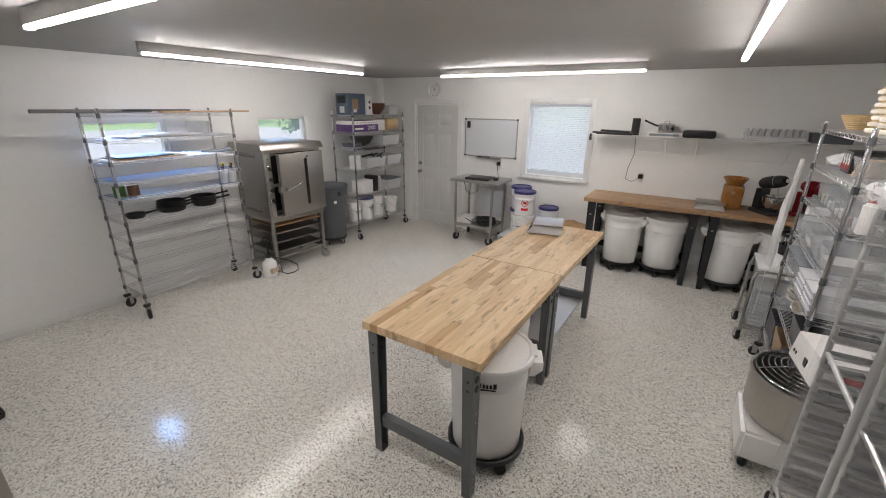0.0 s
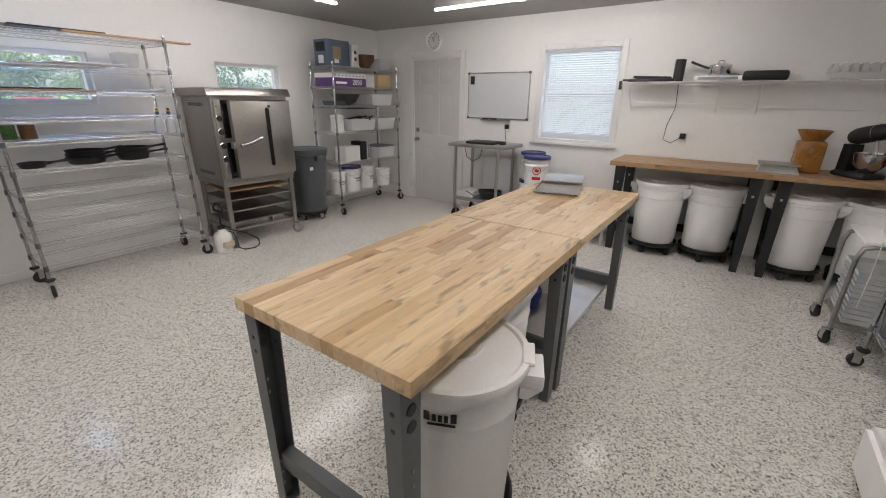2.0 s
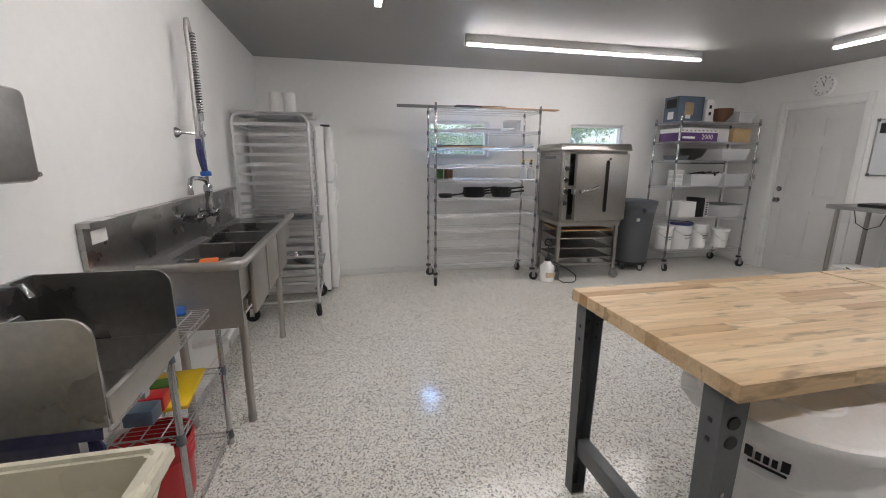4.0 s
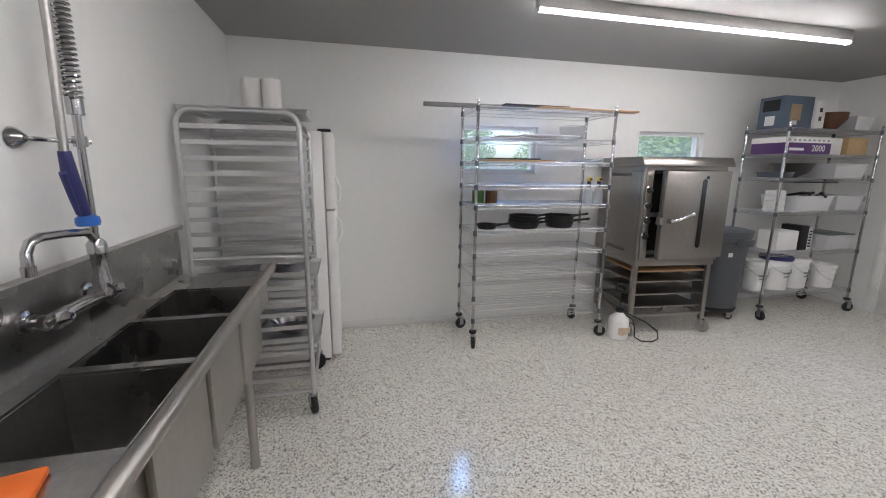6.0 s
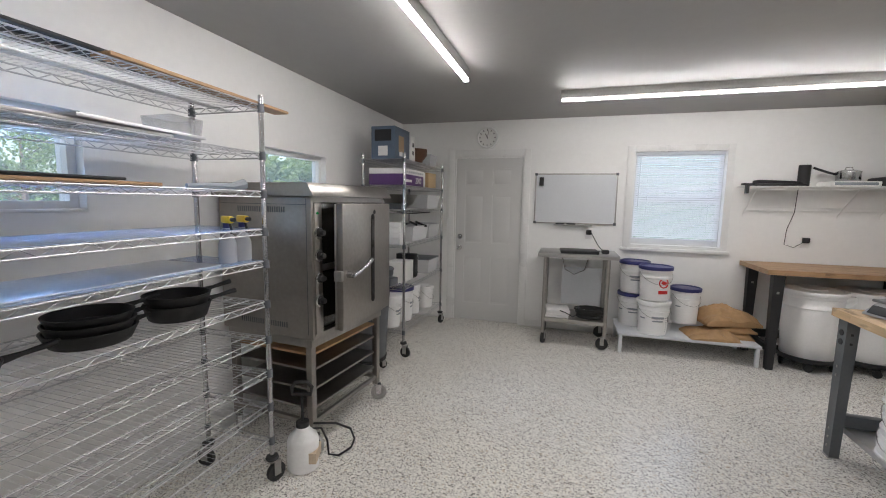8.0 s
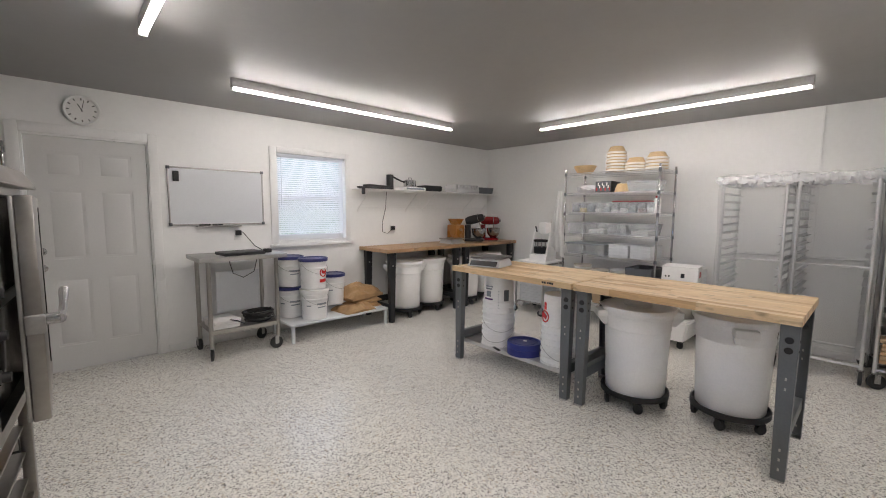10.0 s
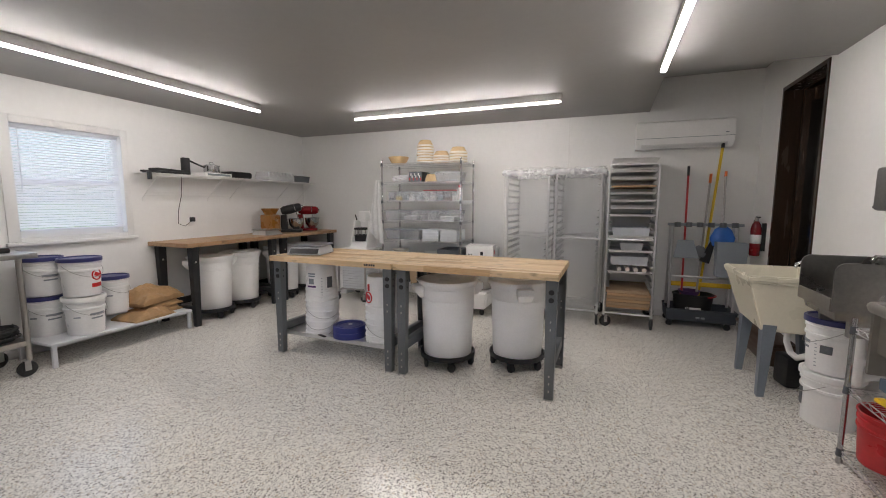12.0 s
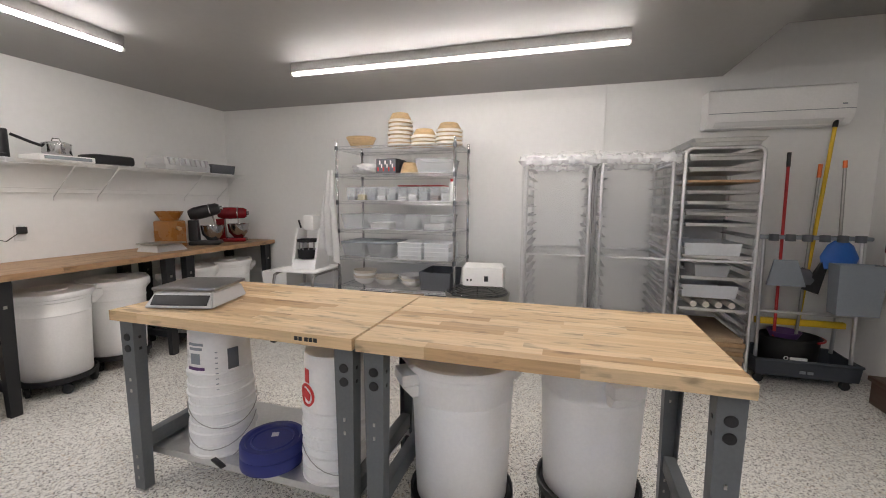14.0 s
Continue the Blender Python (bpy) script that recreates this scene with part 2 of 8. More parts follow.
M_TOWEL = mat("white_towel", (0.88, 0.88, 0.87), 0.95, var=0.04, scale=12, bump=0.15, bump_scale=240)
M_WOODTRAY = mat("tray_wood", (0.40, 0.25, 0.13), 0.6, var=0.2, scale=5, fine=40, stretch=(1, 8, 8))
M_DARKWOOD = mat("dark_stained_wood", (0.042, 0.026, 0.018), 0.2, var=0.35, scale=3, fine=30, bump=0.08, bump_scale=40, stretch=(9, 9, 1))
M_STEPWOOD = mat("brown_step_boards", (0.075, 0.042, 0.028), 0.5, var=0.3, scale=4, fine=40, bump=0.08, stretch=(1, 9, 9))
M_INK = mat("black_ink", (0.012, 0.012, 0.012), 0.5, var=0.05)
M_REDINK = mat("red_ink", (0.55, 0.02, 0.02), 0.5, var=0.05)
M_PURPLE = mat("purple_card", (0.10, 0.04, 0.16), 0.55, var=0.08)
M_BLUECARD = mat("blue_printed_card", (0.085, 0.12, 0.17), 0.45, var=0.2, scale=12)
M_AMBER = mat("amber_plastic", (0.30, 0.125, 0.025), 0.3, var=0.12)
M_DOUGHBOX = mat("pale_grey_dough_box", (0.62, 0.64, 0.66), 0.4, var=0.05)
M_GREENP = mat("green_label", (0.055, 0.15, 0.02), 0.45, var=0.45, scale=30)
M_BROWNP = mat("brown_label", (0.12, 0.055, 0.018), 0.45, var=0.45, scale=30)
def thin_glass(name):
    """A clear pane with a slight gloss and a bluish daylight haze mixed in."""
    m = bpy.data.materials.new(name)
    m.use_nodes = True
    n, l = m.node_tree.nodes, m.node_tree.links
    n.remove(n["Principled BSDF"])
    tr, gl, mx = n.new("ShaderNodeBsdfTransparent"), n.new("ShaderNodeBsdfGlossy"), n.new("ShaderNodeMixShader")
    gl.inputs["Roughness"].default_value = 0.02
    mx.inputs[0].default_value = 0.04
    l.new(tr.outputs[0], mx.inputs[1])
    l.new(gl.outputs[0], mx.inputs[2])
    # Translucent share puts the pale blue window glare into the pane itself.
    haze, veil = n.new("ShaderNodeBsdfTranslucent"), n.new("ShaderNodeMixShader")
    haze.inputs[0].default_value = (0.86, 0.92, 1.0, 1)
    veil.inputs[0].default_value = 0.13
    l.new(mx.outputs[0], veil.inputs[1])
    l.new(haze.outputs[0], veil.inputs[2])
    l.new(veil.outputs[0], n["Material Output"].inputs[0])
    return m


def blind_material(name):
    """White vinyl that lets some daylight glow through."""
    m = bpy.data.materials.new(name)
    m.use_nodes = True
    n, l = m.node_tree.nodes, m.node_tree.links
    b = n["Principled BSDF"]
    b.inputs["Base Color"].default_value = (0.84, 0.84, 0.81, 1)
    b.inputs["Roughness"].default_value = 0.45
    ts, mx = n.new("ShaderNodeBsdfTranslucent"), n.new("ShaderNodeMixShader")
    ts.inputs[0].default_value = (0.84, 0.84, 0.89, 1)
    mx.inputs[0].default_value = 0.62
    l.new(b.outputs[0], mx.inputs[1])
    l.new(ts.outputs[0], mx.inputs[2])
    l.new(mx.outputs[0], n["Material Output"].inputs[0])
    return m


M_GLASS = thin_glass("window_glass")
M_CLEARPL = clear("clear_polycarbonate", (0.62, 0.65, 0.68), 0.1, 0.26)
# The liner's blue is the window sky's reflection, put into the base colour.
M_LINER = clear("sky_tinted_liner_plastic", (0.36, 0.50, 0.74), 0.07, 0.6, 1.6)
M_CART = mat("dark_blue_grey_plastic", (0.05, 0.058, 0.07), 0.45, var=0.1, scale=6)
M_FILMFOLD = clear("gathered_film", (0.94, 0.95, 0.96), 0.06, 0.38)
M_FILM = clear("plastic_film", (0.92, 0.93, 0.94), 0.07, 0.09)
M_SINK = mat("worn_sink_steel", (0.40, 0.39, 0.375), 0.3, 1.0, var=0.15, scale=3, fine=45, rough_var=0.1, bump=0.03, bump_scale=60)
M_MILKY = clear("milky_tub_plastic", (0.80, 0.81, 0.82), 0.3, 0.55)
M_DARKGLASS = mat("dark_oven_glass", (0.01, 0.009, 0.008), 0.08, var=0.2)
M_TUBE = glow("led_diffuser", (1.0, 0.947, 0.932), TUBE_GLOW)
M_BLIND = blind_material("blind_vinyl")
M_BOARD = mat("whiteboard_enamel", (0.65, 0.67, 0.695), 0.12, var=0.03, scale=2.5)
M_TABLE = butcher_material("maple_butcher_block", [(0.50, 0.31, 0.15), (0.67, 0.475, 0.27), (0.72, 0.535, 0.325), (0.77, 0.59, 0.37), (0.64, 0.44, 0.24), (0.79, 0.61, 0.39)])
M_BENCH = butcher_material("oiled_bench_top", [(0.37, 0.22, 0.115), (0.44, 0.275, 0.15), (0.48, 0.31, 0.175)])

# ---- mesh tools ----
def part(name, bm, material, parent=None, label="", angle=38):
    me = bpy.data.meshes.new(name)
    bmesh.ops.recalc_face_normals(bm, faces=bm.faces)
    for f in bm.faces:
        f.smooth = True
    bm.to_mesh(me)
    bm.free()
    me.set_sharp_from_angle(angle=radians(angle))
    me.materials.append(material)
    ob = new(name, me)
    if parent:
        ob.parent = parent
    if label:
        tagged(ob, label)
    return ob


def thing(name, x, y, z=0.0, rz=0.0, label="", category="", group=""):
    e = new(name)
    e.empty_display_size = 0.1
    e.matrix_world = pose(x, y, z, 0, 0, rz)
    return tagged(e, label, category, group)


def box(bm, x0, x1, y0, y1, z0, z1, bevel=0.0, m=None):
    vs = [bm.verts.new((x, y, z)) for x in (x0, x1) for y in (y0, y1) for z in (z0, z1)]
    fs = [bm.faces.new([vs[i] for i in q]) for q in ((0, 1, 3, 2), (4, 6, 7, 5), (0, 4, 5, 1), (2, 3, 7, 6), (0, 2, 6, 4), (1, 5, 7, 3))]
    if m:
        bmesh.ops.transform(bm, matrix=m, verts=vs)
    if bevel:
        es = list({e for f in fs for e in f.edges})
        bmesh.ops.bevel(bm, geom=es, offset=bevel, segments=2, affect='EDGES', profile=0.5)
    return bm


def B():
    return bmesh.new()


def abox(x0, x1, y0, y1, z0, z1, bevel=0.0):
    return box(B(), x0, x1, y0, y1, z0, z1, bevel)


def basis(d):
    d = Vector(d).normalized()
    a = Vector((0, 0, 1)) if abs(d.z) < 0.9 else Vector((1, 0, 0))
    u = d.cross(a).normalized()
    return u, d.cross(u)


def tube(bm, pts, r, seg=8, closed=False, caps=True, radii=None):
    """A round bar along the points."""
    pts = [Vector(p) for p in pts]
    k = len(pts)
    rings = []
    u0 = None
    for i, p in enumerate(pts):
        if closed:
            d = pts[(i + 1) % k] - pts[i - 1]
        else:
            d = pts[min(i + 1, k - 1)] - pts[max(i - 1, 0)]
        d.normalize()
        if u0 is None:
            u, v = basis(d)
        else:
            u = (u0 - d * u0.dot(d))
            u = u.normalized() if u.length > 1e-5 else basis(d)[0]
            v = d.cross(u)
        u0 = u
        rr = radii[i] if radii else r
        rings.append([bm.verts.new(p + rr * (math.cos(a) * u + math.sin(a) * v)) for a in (2 * math.pi * j / seg for j in range(seg))])
    for i in range(k if closed else k - 1):
        a, b = rings[i], rings[(i + 1) % k]
        for j in range(seg):
            bm.faces.new((a[j], a[(j + 1) % seg], b[(j + 1) % seg], b[j]))
    if caps and not closed:
        bm.faces.new(rings[0])
        bm.faces.new(rings[-1][::-1])
    return bm


def lathe(bm, prof, seg=24, cx=0.0, cy=0.0, cz=0.0, sx=1.0, sy=1.0, m=None):
    """A round body from (radius, height) pairs, closed on the axis where the radius is 0."""
    rings = []
    for r, z in prof:
        if r < 1e-6:
            rings.append([bm.verts.new((cx, cy, cz + z))])
        else:
            rings.append([bm.verts.new((cx + sx * r * math.cos(a), cy + sy * r * math.sin(a), cz + z)) for a in (2 * math.pi * j / seg for j in range(seg))])
    for a, b in zip(rings, rings[1:]):
        for j in range(seg):
            k = (j + 1) % seg
            if len(a) == 1 and len(b) == 1:
                continue
            if len(a) == 1:
                bm.faces.new((a[0], b[j], b[k]))
            elif len(b) == 1:
                bm.faces.new((a[j], a[k], b[0]))
            else:
                bm.faces.new((a[j], a[k], b[k], b[j]))
    if m:
        bmesh.ops.transform(bm, matrix=m, verts=[v for g in rings for v in g])
    return bm


def prism(bm, outline, y0, y1):
    """The outline in x and z, drawn out along y."""
    a = [bm.verts.new((x, y0, z)) for x, z in outline]
    b = [bm.verts.new((x, y1, z)) for x, z in outline]
    k = len(a)
    bm.faces.new(a)
    bm.faces.new(b[::-1])
    for i in range(k):
        bm.faces.new((a[i], b[i], b[(i + 1) % k], a[(i + 1) % k]))
    return bm


def frustum(bm, x0, x1, y0, y1, z0, X0, X1, Y0, Y1, z1):
    lo = [bm.verts.new(p) for p in ((x0, y0, z0), (x1, y0, z0), (x1, y1, z0), (x0, y1, z0))]
    hi = [bm.verts.new(p) for p in ((X0, Y0, z1), (X1, Y0, z1), (X1, Y1, z1), (X0, Y1, z1))]
    bm.faces.new(lo)
    bm.faces.new(hi[::-1])
    for i in range(4):
        j = (i + 1) % 4
        bm.faces.new((lo[i], lo[j], hi[j], hi[i]))
    return bm


def tray(bm, x0, x1, y0, y1, z0, z1, taper=0.0, wall=0.004):
    """An open-topped box with thin walls, narrower at the foot by taper."""
    t, w = taper, wall
    o0 = [(x0 + t, y0 + t), (x1 - t, y0 + t), (x1 - t, y1 - t), (x0 + t, y1 - t)]
    o1 = [(x0, y0), (x1, y0), (x1, y1), (x0, y1)]
    i1 = [(x0 + w, y0 + w), (x1 - w, y0 + w), (x1 - w, y1 - w), (x0 + w, y1 - w)]
    i0 = [(x0 + t + w, y0 + t + w), (x1 - t - w, y0 + t + w), (x1 - t - w, y1 - t - w), (x0 + t + w, y1 - t - w)]
    loops = [[bm.verts.new((x, y, z)) for x, y in ring] for ring, z in ((o0, z0), (o1, z1), (i1, z1), (i0, z0 + w))]
    for a, b in zip(loops, loops[1:]):
        for i in range(4):
            j = (i + 1) % 4
            bm.faces.new((a[i], a[j], b[j], b[i]))
    bm.faces.new(loops[0])
    bm.faces.new(loops[-1])
    return bm


def place(ob, x, y, z=0.0, rz=0.0):
    """A further copy of a thing."""
    return copy_thing(ob, pose(x, y, z, 0, 0, rz))


def words(name, text, size, m, material, parent=None, label="", depth=0.001):
    """Lettering as a thin mesh; m places its centre, reading along local x."""
    c = bpy.data.curves.new(name, 'FONT')
    c.body, c.size, c.extrude, c.align_x, c.align_y = text, size, depth, 'CENTER', 'CENTER'
    c.resolution_u = 2
    tmp = bpy.data.objects.new(name, c)
    me = bpy.data.meshes.new_from_object(tmp)
    bpy.data.objects.remove(tmp)
    bpy.data.curves.remove(c)
    me.transform(m)
    me.materials.clear()
    me.materials.append(material)
    ob = new(name, me)
    if parent:
        ob.parent = parent
    if label:
        tagged(ob, label)
    return ob


def caster(name, parent, x, y, r=0.05, h=0.10, turn=0.0, wheel_mat=None, fork_mat=None):
    """A swivel castor under the point (x, y); its wheel touches z = 0."""
    c = part(name, lathe(B(), [(0, h + 0.012), (0.022, h + 0.012), (0.022, h), (0.012, h - 0.01), (0, h - 0.01)], 10, x, y), fork_mat or M_CHROME, parent)
    dx, dy = math.cos(turn) * 0.02, math.sin(turn) * 0.02
    m = pose(x + dx, y + dy, r, 90, 0, math.degrees(turn))
    fk = B()
    box(fk, -0.02, 0.018, -0.021, -0.018, r - 0.012, h, 0, pose(x + dx, y + dy, 0, 0, 0, math.degrees(turn)))
    box(fk, -0.02, 0.018, 0.018, 0.021, r - 0.012, h, 0, pose(x + dx, y + dy, 0, 0, 0, math.degrees(turn)))
    box(fk, -0.02, 0.018, -0.018, 0.018, h - 0.004, h, 0, pose(x + dx, y + dy, 0, 0, 0, math.degrees(turn)))
    bmesh.ops.remove_doubles(fk, verts=fk.verts, dist=1e-5)
    part("fork", fk, fork_mat or M_CHROME, c)
    part("wheel", lathe(B(), [(0, -0.008), (r * 0.55, -0.01), (r * 0.6, -0.014), (r, -0.011), (r, 0.011), (r * 0.6, 0.014), (r * 0.55, 0.01), (0, 0.008)], 18, m=m), wheel_mat or M_RUBBER, c)
    return c

# ---- the room ----
XW, XE, YS, YN, ZC = -4.49, 1.95, -0.07, 6.29, 2.475
T = 0.14


def wall_with_holes(name, along, a0, a1, b0, b1, height, holes, label):
    """A wall of solid blocks round its openings; along x or y from a0 to a1, between b0 and b1 in the other axis."""
    e = tagged(new(name), label, "wall", kind="structure")
    cuts = sorted({a0, a1, *[h[0] for h in holes], *[h[1] for h in holes]})
    bm = B()
    for p, q in zip(cuts, cuts[1:]):
        inside = [h for h in holes if h[0] <= p + 1e-6 and h[1] >= q - 1e-6]
        spans = []
        z = 0.0
        for h in sorted(inside, key=lambda h: h[2]):
            if h[2] > z:
                spans.append((z, h[2]))
            z = h[3]
        if z < height:
            spans.append((z, height))
        for s0, s1 in spans:
            if along == "x":
                box(bm, p, q, b0, b1, s0, s1)
            else:
                box(bm, b0, b1, p, q, s0, s1)
    bmesh.ops.remove_doubles(bm, verts=bm.verts, dist=1e-5)
    me = bpy.data.meshes.new(name)
    bm.to_mesh(me)
    bm.free()
    me.materials.append(M_WALL)
    ob = new("plaster", me)
    ob.parent = e
    return e


DOOR_N = (-3.79, -2.93, 0.0, 2.055)
WIN_N = (-1.73, -0.85, 1.06, 2.08)
WIN_W1 = (1.82, 2.60, 1.44, 1.87)
WIN_W2 = (3.72, 4.52, 1.44, 1.87)
DOOR_S = (0.45, 1.36, 0.40, 2.49)
HP = 2.85
wall_with_holes("wall_north", "x", XW - T, XE + T, YN, YN + T, HP, [DOOR_N, WIN_N], "smooth white-painted wall with a door and a window")
wall_with_holes("wall_west", "y", YS - T, YN, XW - T, XW, HP, [WIN_W1, WIN_W2], "smooth white-painted wall with two small high windows")
wall_with_holes("wall_south", "x", XW, XE + T, YS - T, YS, HP, [DOOR_S], "smooth white-painted wall with a raised doorway")
wall_with_holes("wall_east", "y", YS, YN, XE, XE + T, HP, [], "smooth white-painted wall")

tagged(part("floor", abox(XW - T, XE + T, YS - T, YN + T, -0.15, 0.0), M_FLOOR), "grey and white flake epoxy floor with a satin coat", "floor", kind="structure")
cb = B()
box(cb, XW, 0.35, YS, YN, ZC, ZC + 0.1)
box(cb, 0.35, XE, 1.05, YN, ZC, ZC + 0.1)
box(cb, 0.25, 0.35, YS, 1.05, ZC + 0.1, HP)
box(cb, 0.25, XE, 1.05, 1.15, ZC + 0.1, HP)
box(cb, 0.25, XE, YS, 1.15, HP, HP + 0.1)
tagged(part("ceiling", cb, M_CEIL), "plain off-white ceiling toned grey for its dim light, with a raised pocket over the steps", "ceiling", kind="structure")


def led_light(x, y, rz):
    e = thing("led_strip_light", x, y, ZC, rz, "long white led strip light, switched on, close under the ceiling", "lamp", "ceiling strip lights")
    part("housing", abox(-1.22, 1.22, -0.0195, 0.0195, -0.074, 0.0, 0.003), M_STEELD, e)
    bm = B()
    prism(bm, [(0.0205 * math.cos(a), -0.0745 - 0.019 * math.sin(a)) for a in [math.pi * k / 12 for k in range(13)]], -1.205, 1.205)
    bmesh.ops.rotate(bm, verts=bm.verts, matrix=Matrix.Rotation(radians(90), 3, 'Z'))
    part("diffuser", bm, M_TUBE, e, "glowing white diffuser")
    for s in (-1, 1):
        part("end_cap", abox(s * 1.2125 - 0.0075, s * 1.2125 + 0.0075, -0.0212, 0.0212, -0.0945, -0.0742, 0.002), M_TRIM, e)
    return e


led_light(-3.18, 3.13, 90)
led_light(-1.30, 5.11, 0)
led_light(0.685, 3.15, 90)
led_light(-1.215, 1.105, 0)

# ---- door and window fittings ----
def six_panel_door(name, x0, x1, y, z0, z1, material, label):
    """A six-panel leaf in the wall plane at y, facing -y; its origin is at its foot."""
    e = tagged(new(name), label, "door", kind="structure")
    e.matrix_world = pose((x0 + x1) / 2, y, z0)
    w, h = (x1 - x0) / 2, z1 - z0
    part("leaf", abox(-w, w, 0.008, 0.045, 0, h), material, e)
    st, mid = 0.115, 0.10
    rails = [0, 0.22, 0.82, 0.99, 1.59, 1.70, 1.91, h]
    k = h / 2.035
    rails = [r * k if r != h else h for r in rails]
    bm = B()
    box(bm, -w, -w + st, 0.0, 0.008, 0, h)
    box(bm, w - st, w, 0.0, 0.008, 0, h)
    box(bm, -mid / 2, mid / 2, 0.0, 0.008, 0, h)
    for a, b in zip(rails[0::2], rails[1::2]):
        for s0, s1 in ((-w + st, -mid / 2), (mid / 2, w - st)):
            box(bm, s0, s1, 0.0, 0.008, a, b)
    part("rails", bm, material, e)
    for a, b in zip(rails[1::2], rails[2::2]):
        for s0, s1 in ((-w + st, -mid / 2), (mid / 2, w - st)):
            pb = B()
            lo, hi = 0.022, 0.035
            frustum(pb, s0 + lo, s1 - lo, a + lo, b - lo, 0.0, s0 + hi, s1 - hi, a + hi, b - hi, 0.006)
            bmesh.ops.transform(pb, matrix=Matrix(((1, 0, 0, 0), (0, 0, -1, 0.008), (0, 1, 0, 0), (0, 0, 0, 1))), verts=pb.verts)
            part("panel", pb, material, e)
    return e


d = six_panel_door("door_1", -3.765, -2.95, YN + 0.02, 0.006, 2.035, M_DOOR, "closed white six-panel door with a lever handle")
hx = -0.4075 + 0.06
rot = Matrix.Rotation(radians(90), 4, 'X')
for z, nm in ((1.06, "deadbolt"), (0.92, "knob")):
    prof = [(0, 0), (0.032, 0), (0.032, 0.012), (0.02, 0.014), (0.02, 0.02), (0, 0.02)] if nm == "deadbolt" else [(0, 0), (0.03, 0), (0.03, 0.01), (0.012, 0.014), (0.012, 0.035), (0.028, 0.045), (0.028, 0.06), (0.015, 0.066), (0, 0.066)]
    part(nm, lathe(B(), prof, 18, m=Matrix.Translation((hx, 0, z)) @ rot), M_CHROME, d, "brushed nickel " + nm)
for z in (0.25, 1.02, 1.8):
    part("hinge", tube(B(), [(0.415, -0.004, z - 0.05), (0.415, -0.004, z + 0.05)], 0.006, 8), M_STEELD, d)

bm = B()
for x0, x1 in ((-3.79, -3.768), (-2.947, -2.93)):
    box(bm, x0, x1, YN + 0.005, YN + 0.1, 0, 2.055)
box(bm, -3.768, -2.947, YN + 0.005, YN + 0.1, 2.037, 2.055)
tagged(part("door_jamb", bm, M_TRIM), "white-painted door jamb set in the wall", "door frame", kind="structure")
bm = B()
for x0, x1 in ((-3.862, -3.785), (-2.933, -2.856)):
    box(bm, x0, x1, YN - 0.015, YN, 0, 2.135, 0.004)
box(bm, -3.785, -2.933, YN - 0.015, YN, 2.052, 2.135, 0.004)
tagged(part("door_trim", bm, M_TRIM), "flat white door casing", "trim", kind="structure")

# north window with a lowered blind
w = tagged(new("window_1"), "white-framed window with a lowered white slatted blind", "window", kind="structure")
bm = B()
tx0, tx1, tz0, tz1 = -1.81, -0.785, 1.0, 2.145
box(bm, tx0, -1.727, YN - 0.016, YN, tz0 + 0.03, tz1, 0.004)
box(bm, -0.853, tx1, YN - 0.016, YN, tz0 + 0.03, tz1, 0.004)
box(bm, -1.727, -0.853, YN - 0.016, YN, 2.077, tz1, 0.004)
part("window_frame", bm, M_TRIM, w)
part("window_sill", abox(tx0 - 0.02, tx1 + 0.02, YN - 0.045, YN, tz0 - 0.005, tz0 + 0.028, 0.006), M_TRIM, w)
part("apron", abox(-1.727, -0.853, YN - 0.014, YN, tz0 + 0.029, 1.063), M_TRIM, w)
bm = B()
for x0, x1 in ((-1.728, -1.69), (-0.89, -0.852)):
    box(bm, x0, x1, YN + 0.07, YN + 0.11, 1.062, 2.078)
for z0, z1 in ((1.062, 1.13), (1.55, 1.59), (2.04, 2.078)):
    box(bm, -1.69, -0.89, YN + 0.07, YN + 0.11, z0, z1)
part("sash", bm, M_TRIM, w)
for z0, z1 in ((1.13, 1.55), (1.59, 2.04)):
    p = part("pane", abox(-1.69, -0.89, YN + 0.088, YN + 0.092, z0, z1), M_GLASS, w)
    p.visible_shadow = False
bl = tagged(new("window_blind"), "white vinyl slatted blind lowered over the window", "blind")
bl.matrix_world = pose(-1.29, YN + 0.03, 2.075)
part("headrail", abox(-0.425, 0.425, -0.02, 0.02, -0.035, 0.0, 0.003), M_BLIND, bl)
slat = None
for i in range(37):
    z = -0.045 - i * 0.0242
    if slat is None:
        sb = B()
        box(sb, -0.42, 0.42, -0.0125, 0.0125, -0.0006, 0.0006, 0, pose(0, 0, 0, 56))
        slat = part("slat", sb, M_BLIND, bl)
        slat.location = (0, 0, z)
    else:
        c = slat.copy()
        scene.collection.objects.link(c)
        c.location = (0, 0, z)
part("bottom_rail", abox(-0.42, 0.42, -0.012, 0.012, -0.952, -0.934, 0.003), M_BLIND, bl)
for x in (-0.3, 0.3):
    part("cord", tube(B(), [(x, -0.016, -0.03), (x, -0.016, -0.937)], 0.0012, 5), M_BLIND, bl)
part("wand", tube(B(), [(-0.38, -0.024, -0.03), (-0.385, -0.026, -0.6)], 0.004, 6), M_BLIND, bl)

